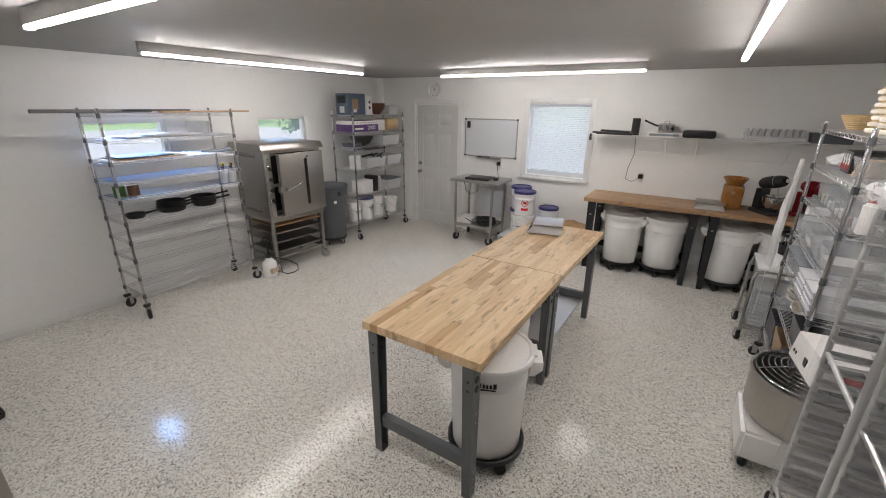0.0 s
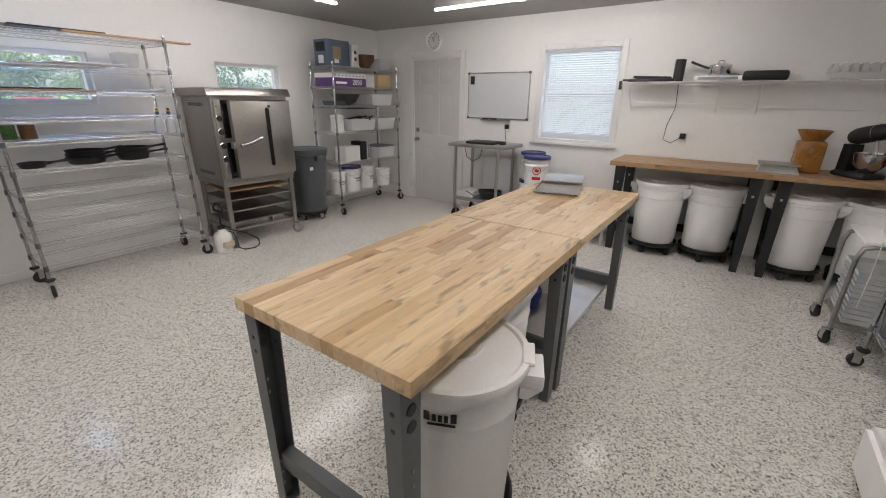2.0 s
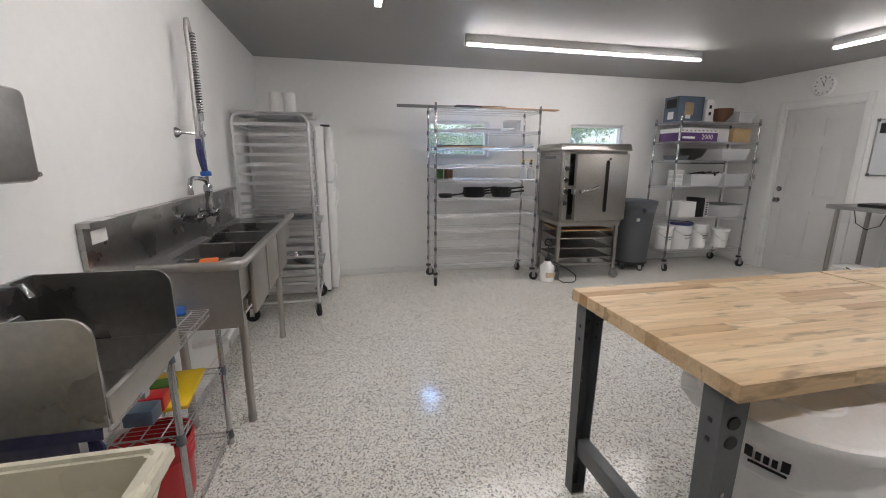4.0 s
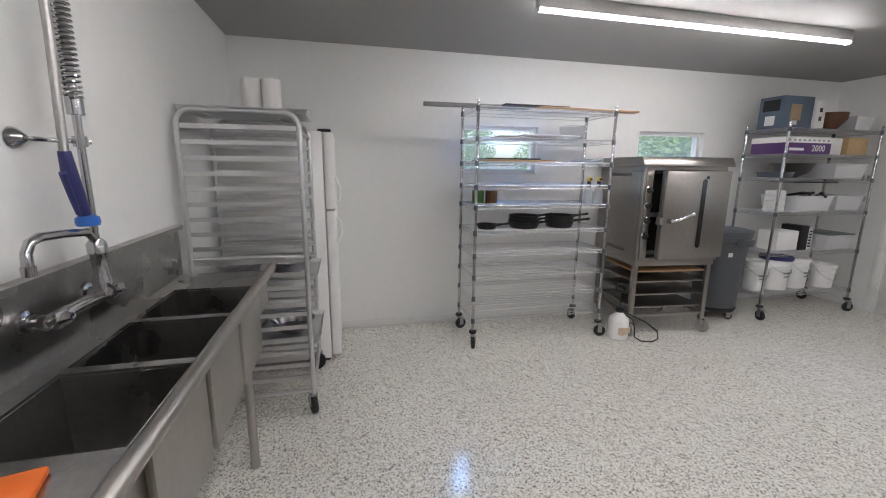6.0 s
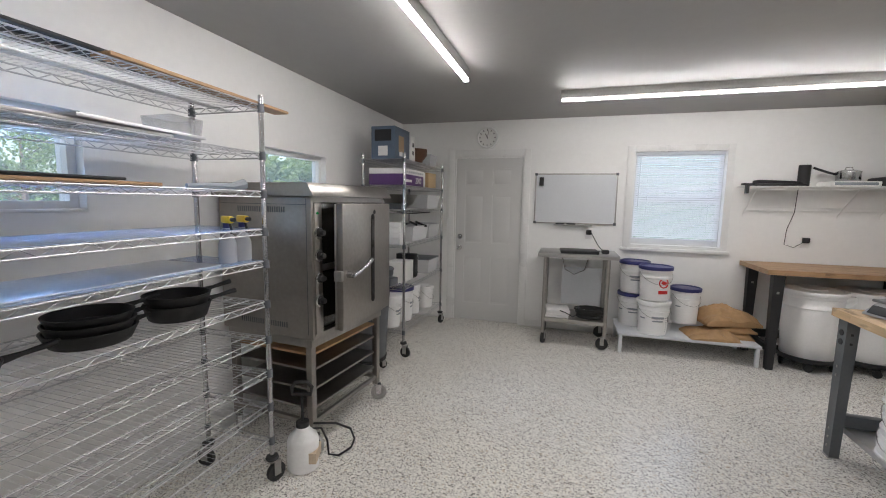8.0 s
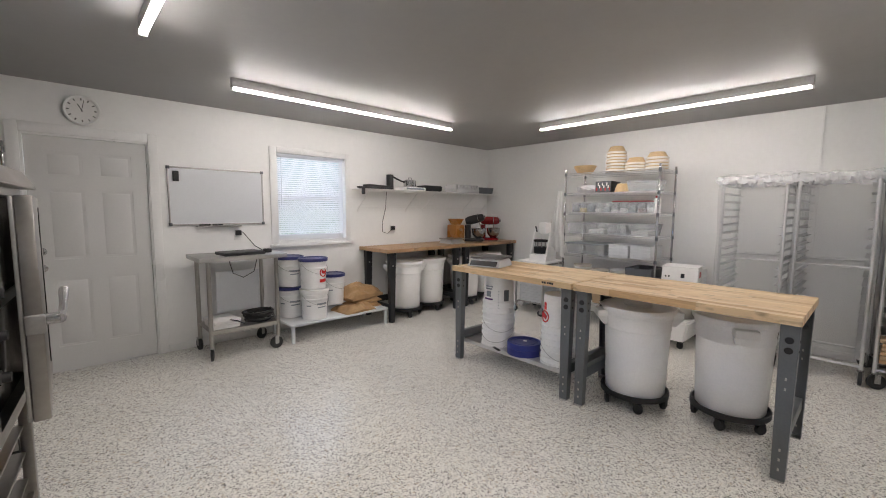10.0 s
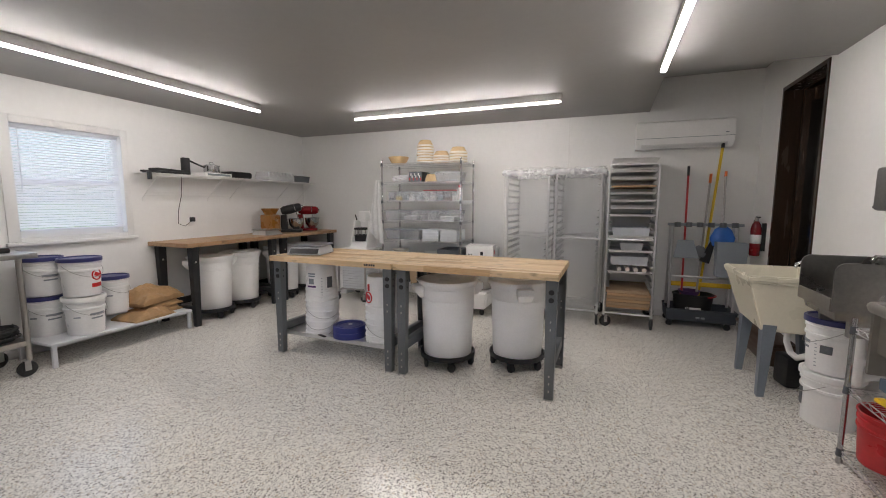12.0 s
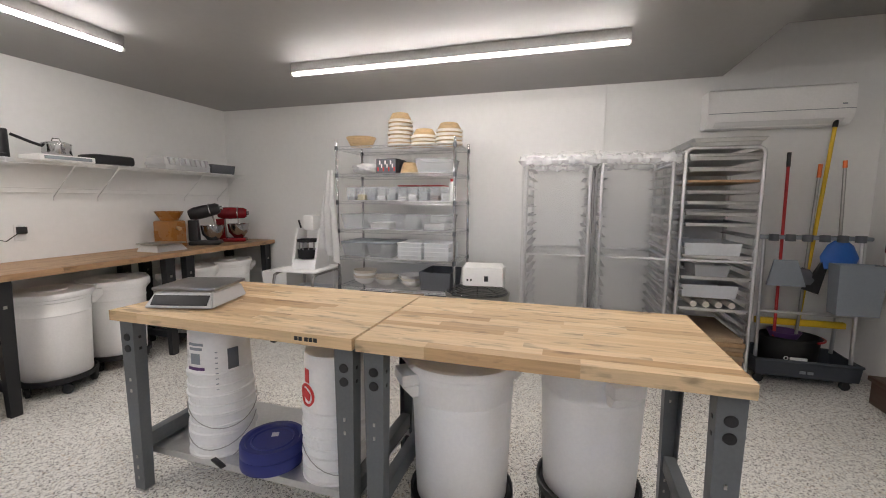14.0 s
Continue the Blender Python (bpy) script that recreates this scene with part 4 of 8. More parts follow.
# ---- aluminium sheet-pan racks ----
def pan_rack(x, y, rz, W, D, H, label, levels=20, z0=0.22, mid=True, lip=0.033, side_hoops=False):
    e = thing("sheet_pan_rack", x, y, 0, rz, label, "rack", "sheet-pan racks")
    w, d, t = W / 2, D / 2, 0.0125
    for sx in (-1, 1) if side_hoops else ():
        xx, r = sx * (w - t), 0.075
        hoop = [(xx, -d + t, 0.135), (xx, -d + t, H - r)]
        hoop += [(xx, -d + t + r - r * math.cos(a), H - r + r * math.sin(a)) for a in [math.pi / 2 * i / 6 for i in range(1, 7)]]
        hoop += [(xx, d - t - r + r * math.sin(a), H - r + r * math.cos(a)) for a in [math.pi / 2 * i / 6 for i in range(0, 7)]]
        part("side_hoop", tube(B(), hoop + [(xx, d - t, 0.135)], 0.0145, 10), M_ALU, e)
        for sy in (-1, 1):
            part("corner_brace", tube(B(), [(xx, sy * (d - 0.075), H - 0.004), (0, sy * (d - 0.16), H - 0.012)], 0.007, 6), M_ALU, e)
    for sy in () if side_hoops else (-1, 1):
        bm = B()
        r = 0.05
        yy = sy * (d - t)
        pts = [(-w + t, yy, 0.135), (-w + t, yy, H - r)]
        pts += [(-w + t + r - r * math.cos(a), yy, H - r + r * math.sin(a)) for a in [math.pi / 2 * i / 5 for i in range(1, 6)]]
        pts += [(w - t - r + r * math.sin(a), yy, H - r + r * math.cos(a)) for a in [math.pi / 2 * i / 5 for i in range(0, 6)]]
        pts += [(w - t, yy, 0.135)]
        tube(bm, pts, 0.0135, 10)
        part("upright_frame", bm, M_ALU, e)
        for z in ([0.16, 0.99] if mid else [0.16]):
            part("cross_tube", tube(B(), [(-w + t, yy, z), (w - t, yy, z)], 0.011, 8), M_ALU, e)
    for sy in (-1, 1) if side_hoops else ():
        for z in (0.16, H - 0.09):
            part("cross_tube", tube(B(), [(-w + t, sy * (d - t), z), (w - t, sy * (d - t), z)], 0.011, 8), M_ALU, e)
    for sx in (-1, 1):
        for z in (0.16, 0.99) if side_hoops else (0.16, 0.99, H - 0.02):
            part("side_tube", tube(B(), [(sx * (w - t), -d + t, z), (sx * (w - t), d - t, z)], 0.011, 8), M_ALU, e)
        for i in range(levels):
            z = z0 + (H - 0.09 - z0) * i / (levels - 1)
            bm = B()
            xi = sx * (w - 0.028)
            box(bm, min(xi, xi - sx * lip), max(xi, xi - sx * lip), -d + 0.004, d - 0.004, z, z + 0.003)
            box(bm, min(xi, xi + sx * 0.003), max(xi, xi + sx * 0.003), -d + 0.004, d - 0.004, z, z + 0.024)
            part("runner", bm, M_ALU, e)
    for sx in (-1, 1):
        for sy in (-1, 1):
            caster("caster", e, sx * (w - t), sy * (d - t), 0.062, 0.125, 0.6 * sx - sy, M_RUBBER, M_CHROME)
    return e


def film_cover(x, y, rz, W, D, z0, z1, label):
    """A loose clear bag over a rack, gathered at the top."""
    bm = B()
    nx, ny, nz = 26, 26, 44
    rings = []
    per = [(-1 + 2 * i / nx, -1) for i in range(nx)] + [(1, -1 + 2 * i / ny) for i in range(ny)] + [(1 - 2 * i / nx, 1) for i in range(nx)] + [(-1, 1 - 2 * i / ny) for i in range(ny)]
    for k in range(nz + 1):
        z = z0 + (z1 - z0) * k / nz
        ring = []
        for u, v in per:
            g = max(0.0, 1 - (z1 - z) / 0.22)
            q = 0.012 * noise.noise((u * 7 + x, v * 7 + y, z * 2.4)) + 0.006 * noise.noise((u * 16 + x, v * 16 + y, z * 5)) + 0.05 * g * noise.noise((u * 12 + x, v * 12 + y, z * 15))
            s = 1.0 if k < nz else 0.97
            ring.append(bm.verts.new((u * (W / 2 + 0.012 + q) * s, v * (D / 2 + 0.012 + q) * s, z + (0.03 * noise.noise((u * 5 + x, v * 5 + y, 3)) if k == nz else 0))))
        rings.append(ring)
    n = len(per)
    for a, b in zip(rings, rings[1:]):
        for j in range(n):
            bm.faces.new((a[j], a[(j + 1) % n], b[(j + 1) % n], b[j]))
    c = bm.verts.new((0, 0, z1 - 0.03))
    for j in range(n):
        bm.faces.new((rings[-1][j], rings[-1][(j + 1) % n], c))
    ob = part("plastic_cover", bm, M_FILM)
    ob.matrix_world = pose(x, y, 0, 0, 0, rz)
    gb_ = B()
    rows_ = []
    for i in range(150):
        a = 2 * math.pi * i / 150
        u, v = math.cos(a), math.sin(a)
        k = max(abs(u), abs(v))
        u, v = u / k, v / k
        row = []
        for j in range(9):
            b = 2 * math.pi * j / 8.0
            q = 0.022 + 0.018 * noise.noise((u * 8 + x, v * 8 + y, b * 0.9)) + 0.009 * noise.noise((u * 17 + x, v * 21 + y, b * 2))
            row.append(gb_.verts.new((u * (W / 2 + 0.008 + q * math.cos(b)), v * (D / 2 + 0.008 + q * math.cos(b)), z1 - 0.055 + q * 1.5 * math.sin(b))))
        rows_.append(row)
    for i in range(150):
        a, b = rows_[i], rows_[(i + 1) % 150]
        for j in range(8):
            gb_.faces.new((a[j], a[j + 1], b[j + 1], b[j]))
    part("gathered_edge", gb_, M_FILMFOLD, ob, "crumpled gathered edge of clear film", angle=20)
    tagged(ob, label, "plastic cover")
    return ob


pan_rack(1.53, 2.345, -90, 0.51, 0.66, 1.765, "empty aluminium sheet-pan rack under a clear plastic cover")
pan_rack(1.53, 1.775, -90, 0.51, 0.66, 1.765, "empty aluminium sheet-pan rack under a clear plastic cover")
pan_rack(1.53, 1.215, -90, 0.51, 0.66, 1.80, "aluminium sheet-pan rack loaded with trays and boards")
pan_rack(-3.44, 0.27, 180, 0.62, 0.61, 1.76, "aluminium sheet-pan rack standing beside the steel sink", levels=19, z0=0.23, lip=0.05, side_hoops=True)
film_cover(1.53, 2.345, -90, 0.53, 0.68, 0.17, 1.79, "clear plastic film cover over a pan rack")
film_cover(1.53, 1.775, -90, 0.53, 0.68, 0.17, 1.79, "clear plastic film cover over a pan rack")


def sheet_pan(x, y, z, rz=0.0, label="dull aluminium sheet pan in the rack", material=None):
    e = tray(B(), -0.225, 0.225, -0.325, 0.325, 0, 0.024, 0.012, 0.003)
    tube(e, [(-0.225, -0.325, 0.024), (0.225, -0.325, 0.024), (0.225, 0.325, 0.024), (-0.225, 0.325, 0.024)], 0.003, 5, closed=True)
    ob = part("sheet_pan", e, material or M_ALU)
    ob.matrix_world = pose(x, y, z, 0, 0, rz)
    return tagged(ob, label, "tray", "sheet pans in the rack")


def rack_z(i, H=1.80, z0=0.22, levels=20):
    return z0 + (H - 0.09 - z0) * i / (levels - 1) + 0.004


rg = random.Random(9)
for i, n in ((19, 2), (18, 1), (16, 1), (15, 1), (14, 2), (13, 1)):
    for k in range(n):
        sheet_pan(1.52 + rg.uniform(-0.02, 0.01), 1.215, rack_z(i) + 0.018 * k, 90, material=M_ALU)
sheet_pan(1.53, 1.215, 1.815, 90, "aluminium sheet pan laid on the rack's top")
sheet_pan(1.50, 1.205, 1.84, 91, "aluminium sheet pan laid on the rack's top")
for i in (17,):
    ob = part("wooden_board", abox(-0.32, 0.32, -0.22, 0.22, 0, 0.018, 0.003), M_WOODTRAY)
    ob.matrix_world = pose(1.52, 1.215, rack_z(i))
    tagged(ob, "thin dark wooden board slid into the rack", "board", "boards in the rack")
for k in range(6):
    ob = part("wooden_board", abox(-0.31, 0.31, -0.22, 0.22, 0, 0.03, 0.003), M_CARD if k % 2 else M_WOODTRAY)
    ob.matrix_world = pose(1.51 + rg.uniform(-0.015, 0.01), 1.215 + rg.uniform(-0.01, 0.01), rack_z(0) + 0.034 * k)
    tagged(ob, "plain brown board stacked in the rack", "board", "boards in the rack")
for i in (5, 8, 10):
    sheet_pan(1.52, 1.215, rack_z(i), 90)
for i, hgt in ((10, 0.10), (6, 0.10)):
    zb = rack_z(i) + 0.004 if i == 10 else rack_z(6)
    ob = part("grey_tub", tray(B(), -0.20, 0.20, -0.19, 0.19, 0, hgt, 0.012, 0.004), M_DOUGHBOX)
    ob.matrix_world = pose(1.50, 1.215, zb)
    tagged(ob, "pale grey plastic tub on a pan in the rack", "tub", "tubs in the rack")
ob = part("white_tub", tray(B(), -0.16, 0.16, -0.12, 0.12, 0, 0.09, 0.015, 0.004), M_MILKY)
ob.matrix_world = pose(1.48, 1.20, rack_z(8) + 0.004)
tagged(ob, "milky plastic tub on a pan in the rack", "tub", "tubs in the rack")
for k in range(4):
    bm = B()
    tube(bm, [(-0.2, 0, 0.025), (0.2, 0.01, 0.028)], 0.024, 10)
    ob = part("rolled_cloth", bm, M_LINEN)
    ob.matrix_world = pose(1.50, 1.06 + 0.085 * k, rack_z(5) + 0.004)
    tagged(ob, "rolled pale linen proofing cloth on a pan", "cloth", "rolled cloths")

# ---- west side: oven on its stand, fridge, things on the racks ----
ov = thing("steel_cabinet_oven", -4.059, 3.649, 0, -5, "stainless steel cabinet oven with its door ajar on an open stand", "oven")
y0, y1, zb, zt = -0.39, 0.39, 0.70, 1.515
xf, xb = 0.335, -0.36
part("side_panel", abox(xb, xf, y0, y0 + 0.02, zb, zt, 0.003), M_OVEN, ov)
part("side_panel", abox(xb, xf, y1 - 0.02, y1, zb, zt, 0.003), M_OVEN, ov)
part("floor_panel", abox(xb, xf, y0 + 0.02, y1 - 0.02, zb, zb + 0.03), M_OVEN, ov)
part("roof_panel", abox(xb, xf, y0 + 0.02, y1 - 0.02, zt - 0.03, zt), M_OVEN, ov)
part("rear_panel", abox(xb, xb + 0.02, y0 + 0.02, y1 - 0.02, zb + 0.03, zt - 0.03), M_OVEN, ov)
panel = part("control_panel", abox(xf - 0.02, xf + 0.006, y0 + 0.022, y0 + 0.085, zb + 0.031, zt - 0.031, 0.003), M_OVEN, ov)
inner = part("inner_door", abox(xf - 0.055, xf - 0.03, y0 + 0.09, y1 - 0.025, zb + 0.035, zt - 0.035, 0.004), M_DARKGLASS, ov, "dark glass inner door")
part("inner_rail", abox(xf - 0.029, xf - 0.018, y0 + 0.09, y1 - 0.025, 1.085, 1.125, 0.003), M_STEELD, inner)
part("inner_stile", abox(xf - 0.029, xf - 0.020, y0 + 0.087, y0 + 0.102, zb + 0.035, zt - 0.035, 0.002), M_BLACKPL, inner)
for i, z in enumerate((1.315, 1.185, 1.055, 0.925)):
    knob = part("knob", lathe(B(), [(0, 0), (0.026, 0), (0.024, 0.012), (0.017, 0.014), (0.015, 0.034), (0, 0.036)], 16, m=pose(xf + 0.010, y0 + 0.056, z, 0, 90, 0)), M_BLACKPL, panel)
    part("bezel", lathe(B(), [(0, 0), (0.036, 0), (0.036, 0.004), (0.030, 0.009), (0, 0.009)], 20, m=pose(xf + 0.004, y0 + 0.056, z, 0, 90, 0)), M_CHROME, panel)
part("indicator", lathe(B(), [(0, 0), (0.008, 0), (0.006, 0.006), (0, 0.007)], 10, m=pose(xf + 0.006, y0 + 0.045, 1.425, 0, 90, 0)), mat("green_lens", (0.02, 0.35, 0.08), 0.2), panel)
bm = B()
prism(bm, [(xb - 0.02, zt + 0.001), (xf + 0.045, zt + 0.001), (xf + 0.045, zt + 0.012), (xf + 0.005, zt + 0.078), (xb - 0.02, zt + 0.078)], y0 - 0.035, y1 + 0.03)
bmesh.ops.bevel(bm, geom=list(bm.edges), offset=0.003, segments=1, affect='EDGES')
part("hood", bm, M_OVEN, ov)
part("side_seam", abox(xf - 0.035, xf - 0.032, y0 - 0.0015, y0 + 0.001, zb + 0.03, zt - 0.01), M_GREYPL, ov)
part("side_seam", abox(xb + 0.02, xf - 0.035, y0 - 0.0015, y0 + 0.001, zt - 0.045, zt - 0.042), M_GREYPL, ov)
door = part("door", abox(0, 0.045, -0.655, 0, 0, 0.745, 0.006), M_OVEN, ov)
door.matrix_local = pose(xf + 0.008, y1 - 0.004, zb + 0.035, 0, 0, 5.5)
part("edge_trim", abox(-0.012, -0.001, -0.654, -0.625, 0.004, 0.741, 0.002), M_STEELD, door)
sl = B()
pts = [(0.022 * math.cos(a), 0.27 + 0.022 * math.sin(a)) for a in [math.pi * i / 8 for i in range(9)]] + [(0.022 * math.cos(a), -0.27 + 0.022 * math.sin(a)) for a in [math.pi + math.pi * i / 8 for i in range(9)]]
prism(sl, pts, 0.0, 0.004)
bmesh.ops.transform(sl, matrix=Matrix(((0, 1, 0, 0.0445), (1, 0, 0, -0.275), (0, 0, 1, 0.385), (0, 0, 0, 1))), verts=sl.verts)
part("window_slot", sl, M_DARKGLASS, door, "dark narrow oven window")
part("badge", lathe(B(), [(0, 0), (0.015, 0), (0.015, 0.003), (0, 0.003)], 14, m=pose(0.0448, -0.25, 0.69, 0, 90, 0)), M_BLACKPL, door)
hb = tube(B(), [(0.045, -0.60, 0.33), (0.085, -0.60, 0.33)], 0.02, 12)
tube(hb, [(0.085, -0.615, 0.33), (0.092, -0.56, 0.338), (0.096, -0.48, 0.36), (0.10, -0.40, 0.395)], 0.014, 10, radii=[0.017, 0.013, 0.012, 0.016])
part("handle", hb, M_CHROME, door, "chrome lever handle")
part("latch", abox(0.0, 0.05, -0.685, -0.657, 0.30, 0.36, 0.004), M_STEELD, door)
for zv in (1.425, 0.755):
    for k in range(22):
        part("vent_slot", abox(-0.20 + 0.0165 * k - 0.004, -0.20 + 0.0165 * k + 0.004, y0 - 0.0015, y0 + 0.001, zv, zv + 0.032), M_GREYPL, ov)
# stand
for sx in (-0.30, 0.29):
    for sy in (-0.36, 0.36):
        part("stand_leg", abox(sx - 0.02, sx + 0.02, sy - 0.02, sy + 0.02, 0.125, zb, 0.003), M_OVEN, ov)
        caster("caster", ov, sx, sy, 0.058, 0.12, 0.9 * sy + sx, M_STEELD, M_CHROME)
part("stand_frame", abox(-0.33, 0.32, -0.385, 0.385, zb - 0.05, zb - 0.002, 0.003), M_OVEN, ov)
for i, z in enumerate((0.585, 0.49, 0.37, 0.25)):
    part("stand_shelf", abox(-0.28, 0.285, -0.345, 0.345, z, z + 0.014, 0.002), M_WOODTRAY if i == 0 else M_OVEN, ov)
for z in (0.17,):
    for sy in (-0.36, 0.36):
        part("stand_rail", abox(-0.28, 0.27, sy - 0.012, sy + 0.012, z, z + 0.025), M_OVEN, ov)
    part("stand_rail", abox(0.28, 0.30, -0.34, 0.34, z, z + 0.025), M_OVEN, ov)

# fridge in the corner
fr = thing("refrigerator", -4.15, 0.335, 0, 0, "white two-door refrigerator in the corner", "refrigerator")
part("body", abox(-0.325, 0.325, -0.38, 0.31, 0.03, 1.725, 0.012), M_WHITEPL, fr)
for z0, z1 in ((0.05, 1.17), (1.18, 1.72)):
    dd = part("door", abox(-0.325, 0.325, 0.315, 0.385, z0, z1, 0.014), M_WHITEPL, fr)
    hz = 1.12 if z0 < 1 else 1.22
    s = -1 if z0 < 1 else 1
    part("handle", tube(B(), [(0.285, 0.385, hz), (0.285, 0.415, hz + s * 0.03), (0.285, 0.42, hz + s * 0.12), (0.285, 0.385, hz + s * 0.2)], 0.009, 8), M_WHITEPL, dd)
for sx in (-0.27, 0.27):
    for sy in (-0.33, 0.28):
        part("foot", lathe(B(), [(0, 0), (0.02, 0), (0.02, 0.028), (0, 0.029)], 10, sx, sy), M_BLACKPL, fr)
part("top_hinge", abox(0.24, 0.31, 0.28, 0.37, 1.7255, 1.742, 0.004), M_BLACKPL, fr)

# paper towel rolls on the pan rack
for dx, dy, r in ((0.06, -0.13, 0.055), (0.07, -0.02, 0.052)):
    ob = part("paper_towel_roll", lathe(B(), [(0.02, 0), (r, 0.002), (r, 0.172), (0.02, 0.174), (0.02, 0.1), (0.02, 0)], 22), M_PAPER)
    ob.matrix_world = pose(-3.46 + dx, 0.42 + dy, 1.79)
    tagged(ob, "white paper towel roll on top of the rack", "paper roll", "paper rolls")
sheet_pan(-3.44, 0.28, 1.765, 0, "aluminium sheet pan lying on the rack's top")
for i, z in enumerate((rack_z(8, 1.76), rack_z(3, 1.76))):
    sheet_pan(-3.44, 0.29, z, 0)
    for k in range(2):
        ob = part("steel_bowl", lathe(B(), [(0.05, 0), (0.10, 0.03), (0.13, 0.085), (0.137, 0.088), (0.127, 0.088), (0.095, 0.035), (0, 0.006), (0, 0), (0.05, 0)], 26), M_CHROME)
        ob.matrix_world = pose(-3.36 + 0.03 * k, 0.44 - 0.27 * k, z + 0.005)
        tagged(ob, "polished steel mixing bowl on a sheet pan", "bowl", "steel bowls in the rack")

# pump sprayer on the floor
ps = thing("pump_sprayer", -3.77, 3.13, 0, 20, "white plastic pump sprayer with a black handle", "sprayer")
part("tank", lathe(B(), [(0, 0), (0.075, 0), (0.085, 0.01), (0.085, 0.16), (0.078, 0.19), (0.04, 0.225), (0.034, 0.25), (0, 0.252)], 26), M_BUCKET, ps)
part("label", abox(0.02, 0.088, -0.07, 0.05, 0.06, 0.12), mat("pale_label", (0.62, 0.5, 0.36), 0.5), ps)
part("collar", lathe(B(), [(0, 0.245), (0.036, 0.245), (0.036, 0.272), (0.012, 0.276), (0, 0.276)], 18), M_BLACKPL, ps)
part("pump_rod", tube(B(), [(0, 0, 0.27), (0, 0, 0.42)], 0.008, 8), M_BLACKPL, ps)
part("pump_handle", tube(B(), [(-0.05, 0, 0.43), (-0.055, 0, 0.47), (-0.03, 0, 0.50), (0.03, 0, 0.50), (0.055, 0, 0.47), (0.05, 0, 0.43)], 0.011, 8, closed=True), M_BLACKPL, ps)
hose = [(0.03, 0.03, 0.21), (0.09, 0.05, 0.2), (0.12, 0.06, 0.12), (0.13, 0.05, 0.04), (0.18, 0.08, 0.012), (0.24, 0.16, 0.012), (0.25, 0.22, 0.03), (0.22, 0.25, 0.08)]
part("hose", tube(B(), hose, 0.006, 8), M_BLACKPL, ps)
part("wand", tube(B(), [(0.22, 0.25, 0.08), (0.15, 0.17, 0.16), (0.05, 0.05, 0.23)], 0.007, 8), M_BLACKPL, ps)


# cast-iron pans on rack A
def skillet(x, y, z, rz, r, h, label, lid=False):
    e = thing("cast_iron_pan", x, y, z, rz, label, "pan", "cast-iron pans")
    part("pan", lathe(B(), [(0, 0), (r * 0.82, 0), (r * 0.86, 0.004), (r, h - 0.006), (r * 1.02, h), (r * 0.96, h), (r * 0.82, 0.008), (0, 0.007)], 30), M_IRON, e)
    part("handle", tube(B(), [(r * 0.95, 0, h - 0.012), (r + 0.05, 0, h - 0.006), (r + 0.14, 0, h + 0.004)], 0.011, 8, radii=[0.014, 0.008, 0.012]), M_IRON, e)
    part("pour_lip", lathe(B(), [(0, 0), (0.014, 0), (0.01, 0.006), (0, 0.006)], 8, 0, r * 0.99, h - 0.005), M_IRON, e)
    return e


z6 = A_Z[5] + 0.005
skillet(-3.98, 1.93, z6, 85, 0.085, 0.04, "small black cast-iron skillet on the wire shelf")
for k in range(3):
    skillet(-4.0, 2.27, z6 + 0.028 * k, 88 + 3 * k, 0.135 - 0.004 * k, 0.05, "black cast-iron skillet in a small stack")
for k in range(2):
    skillet(-3.99, 2.60, z6 + 0.04 * k, 78 + 8 * k, 0.125, 0.065, "deep black cast-iron pan in a small stack")
for i, (dy, m) in enumerate(((1.85, M_GREENP), (1.955, M_BROWNP))):
    c = thing("food_can", -4.02 + 0.03 * i, dy + 0.01, A_Z[4] + 0.005, 0, ("green" if i == 0 else "brown") + "-labelled food can on the wire shelf", "can", "food cans")
    part("label", lathe(B(), [(0.048, 0.006), (0.0485, 0.007), (0.0485, 0.107), (0.048, 0.108)], 20), m, c)
    part("can", lathe(B(), [(0, 0.002), (0.046, 0), (0.049, 0.003), (0.0475, 0.008), (0.0475, 0.106), (0.049, 0.111), (0.046, 0.113), (0, 0.111)], 20), M_STEEL, c)
for k, yy in enumerate((2.84, 2.935)):
    sp = thing("spray_bottle", -3.95, yy, A_Z[4] + 0.005, 160, "clear spray bottle with a yellow and black trigger", "spray bottle", "spray bottles")
    part("bottle", lathe(B(), [(0, 0), (0.036, 0), (0.04, 0.006), (0.04, 0.09), (0.03, 0.12), (0.014, 0.155), (0.013, 0.175), (0, 0.176)], 20), M_MILKY, sp)
    part("nozzle_head", box(B(), -0.05, 0.035, -0.013, 0.013, 0.188, 0.222, 0.008), M_YELLOW, sp)
    part("collar", lathe(B(), [(0, 0.165), (0.017, 0.165), (0.017, 0.188), (0, 0.188)], 14), M_BLUELID, sp)
    part("trigger", tube(B(), [(-0.03, 0, 0.19), (-0.045, 0, 0.165), (-0.04, 0, 0.14)], 0.006, 6), M_BLACKPL, sp)
    part("tip", tube(B(), [(-0.05, 0, 0.206), (-0.075, 0, 0.206)], 0.01, 8), M_BLACKPL, sp)
# long pieces and flat boards on the upper shelves
def plank(name, x, y, z, rz, L, W, H, m, label, category="board"):
    ob = part(name, abox(-L / 2, L / 2, -W / 2, W / 2, 0, H, min(0.003, H / 3)), m)
    ob.matrix_world = pose(x, y, z, 0, 0, rz)
    return tagged(ob, label, category)


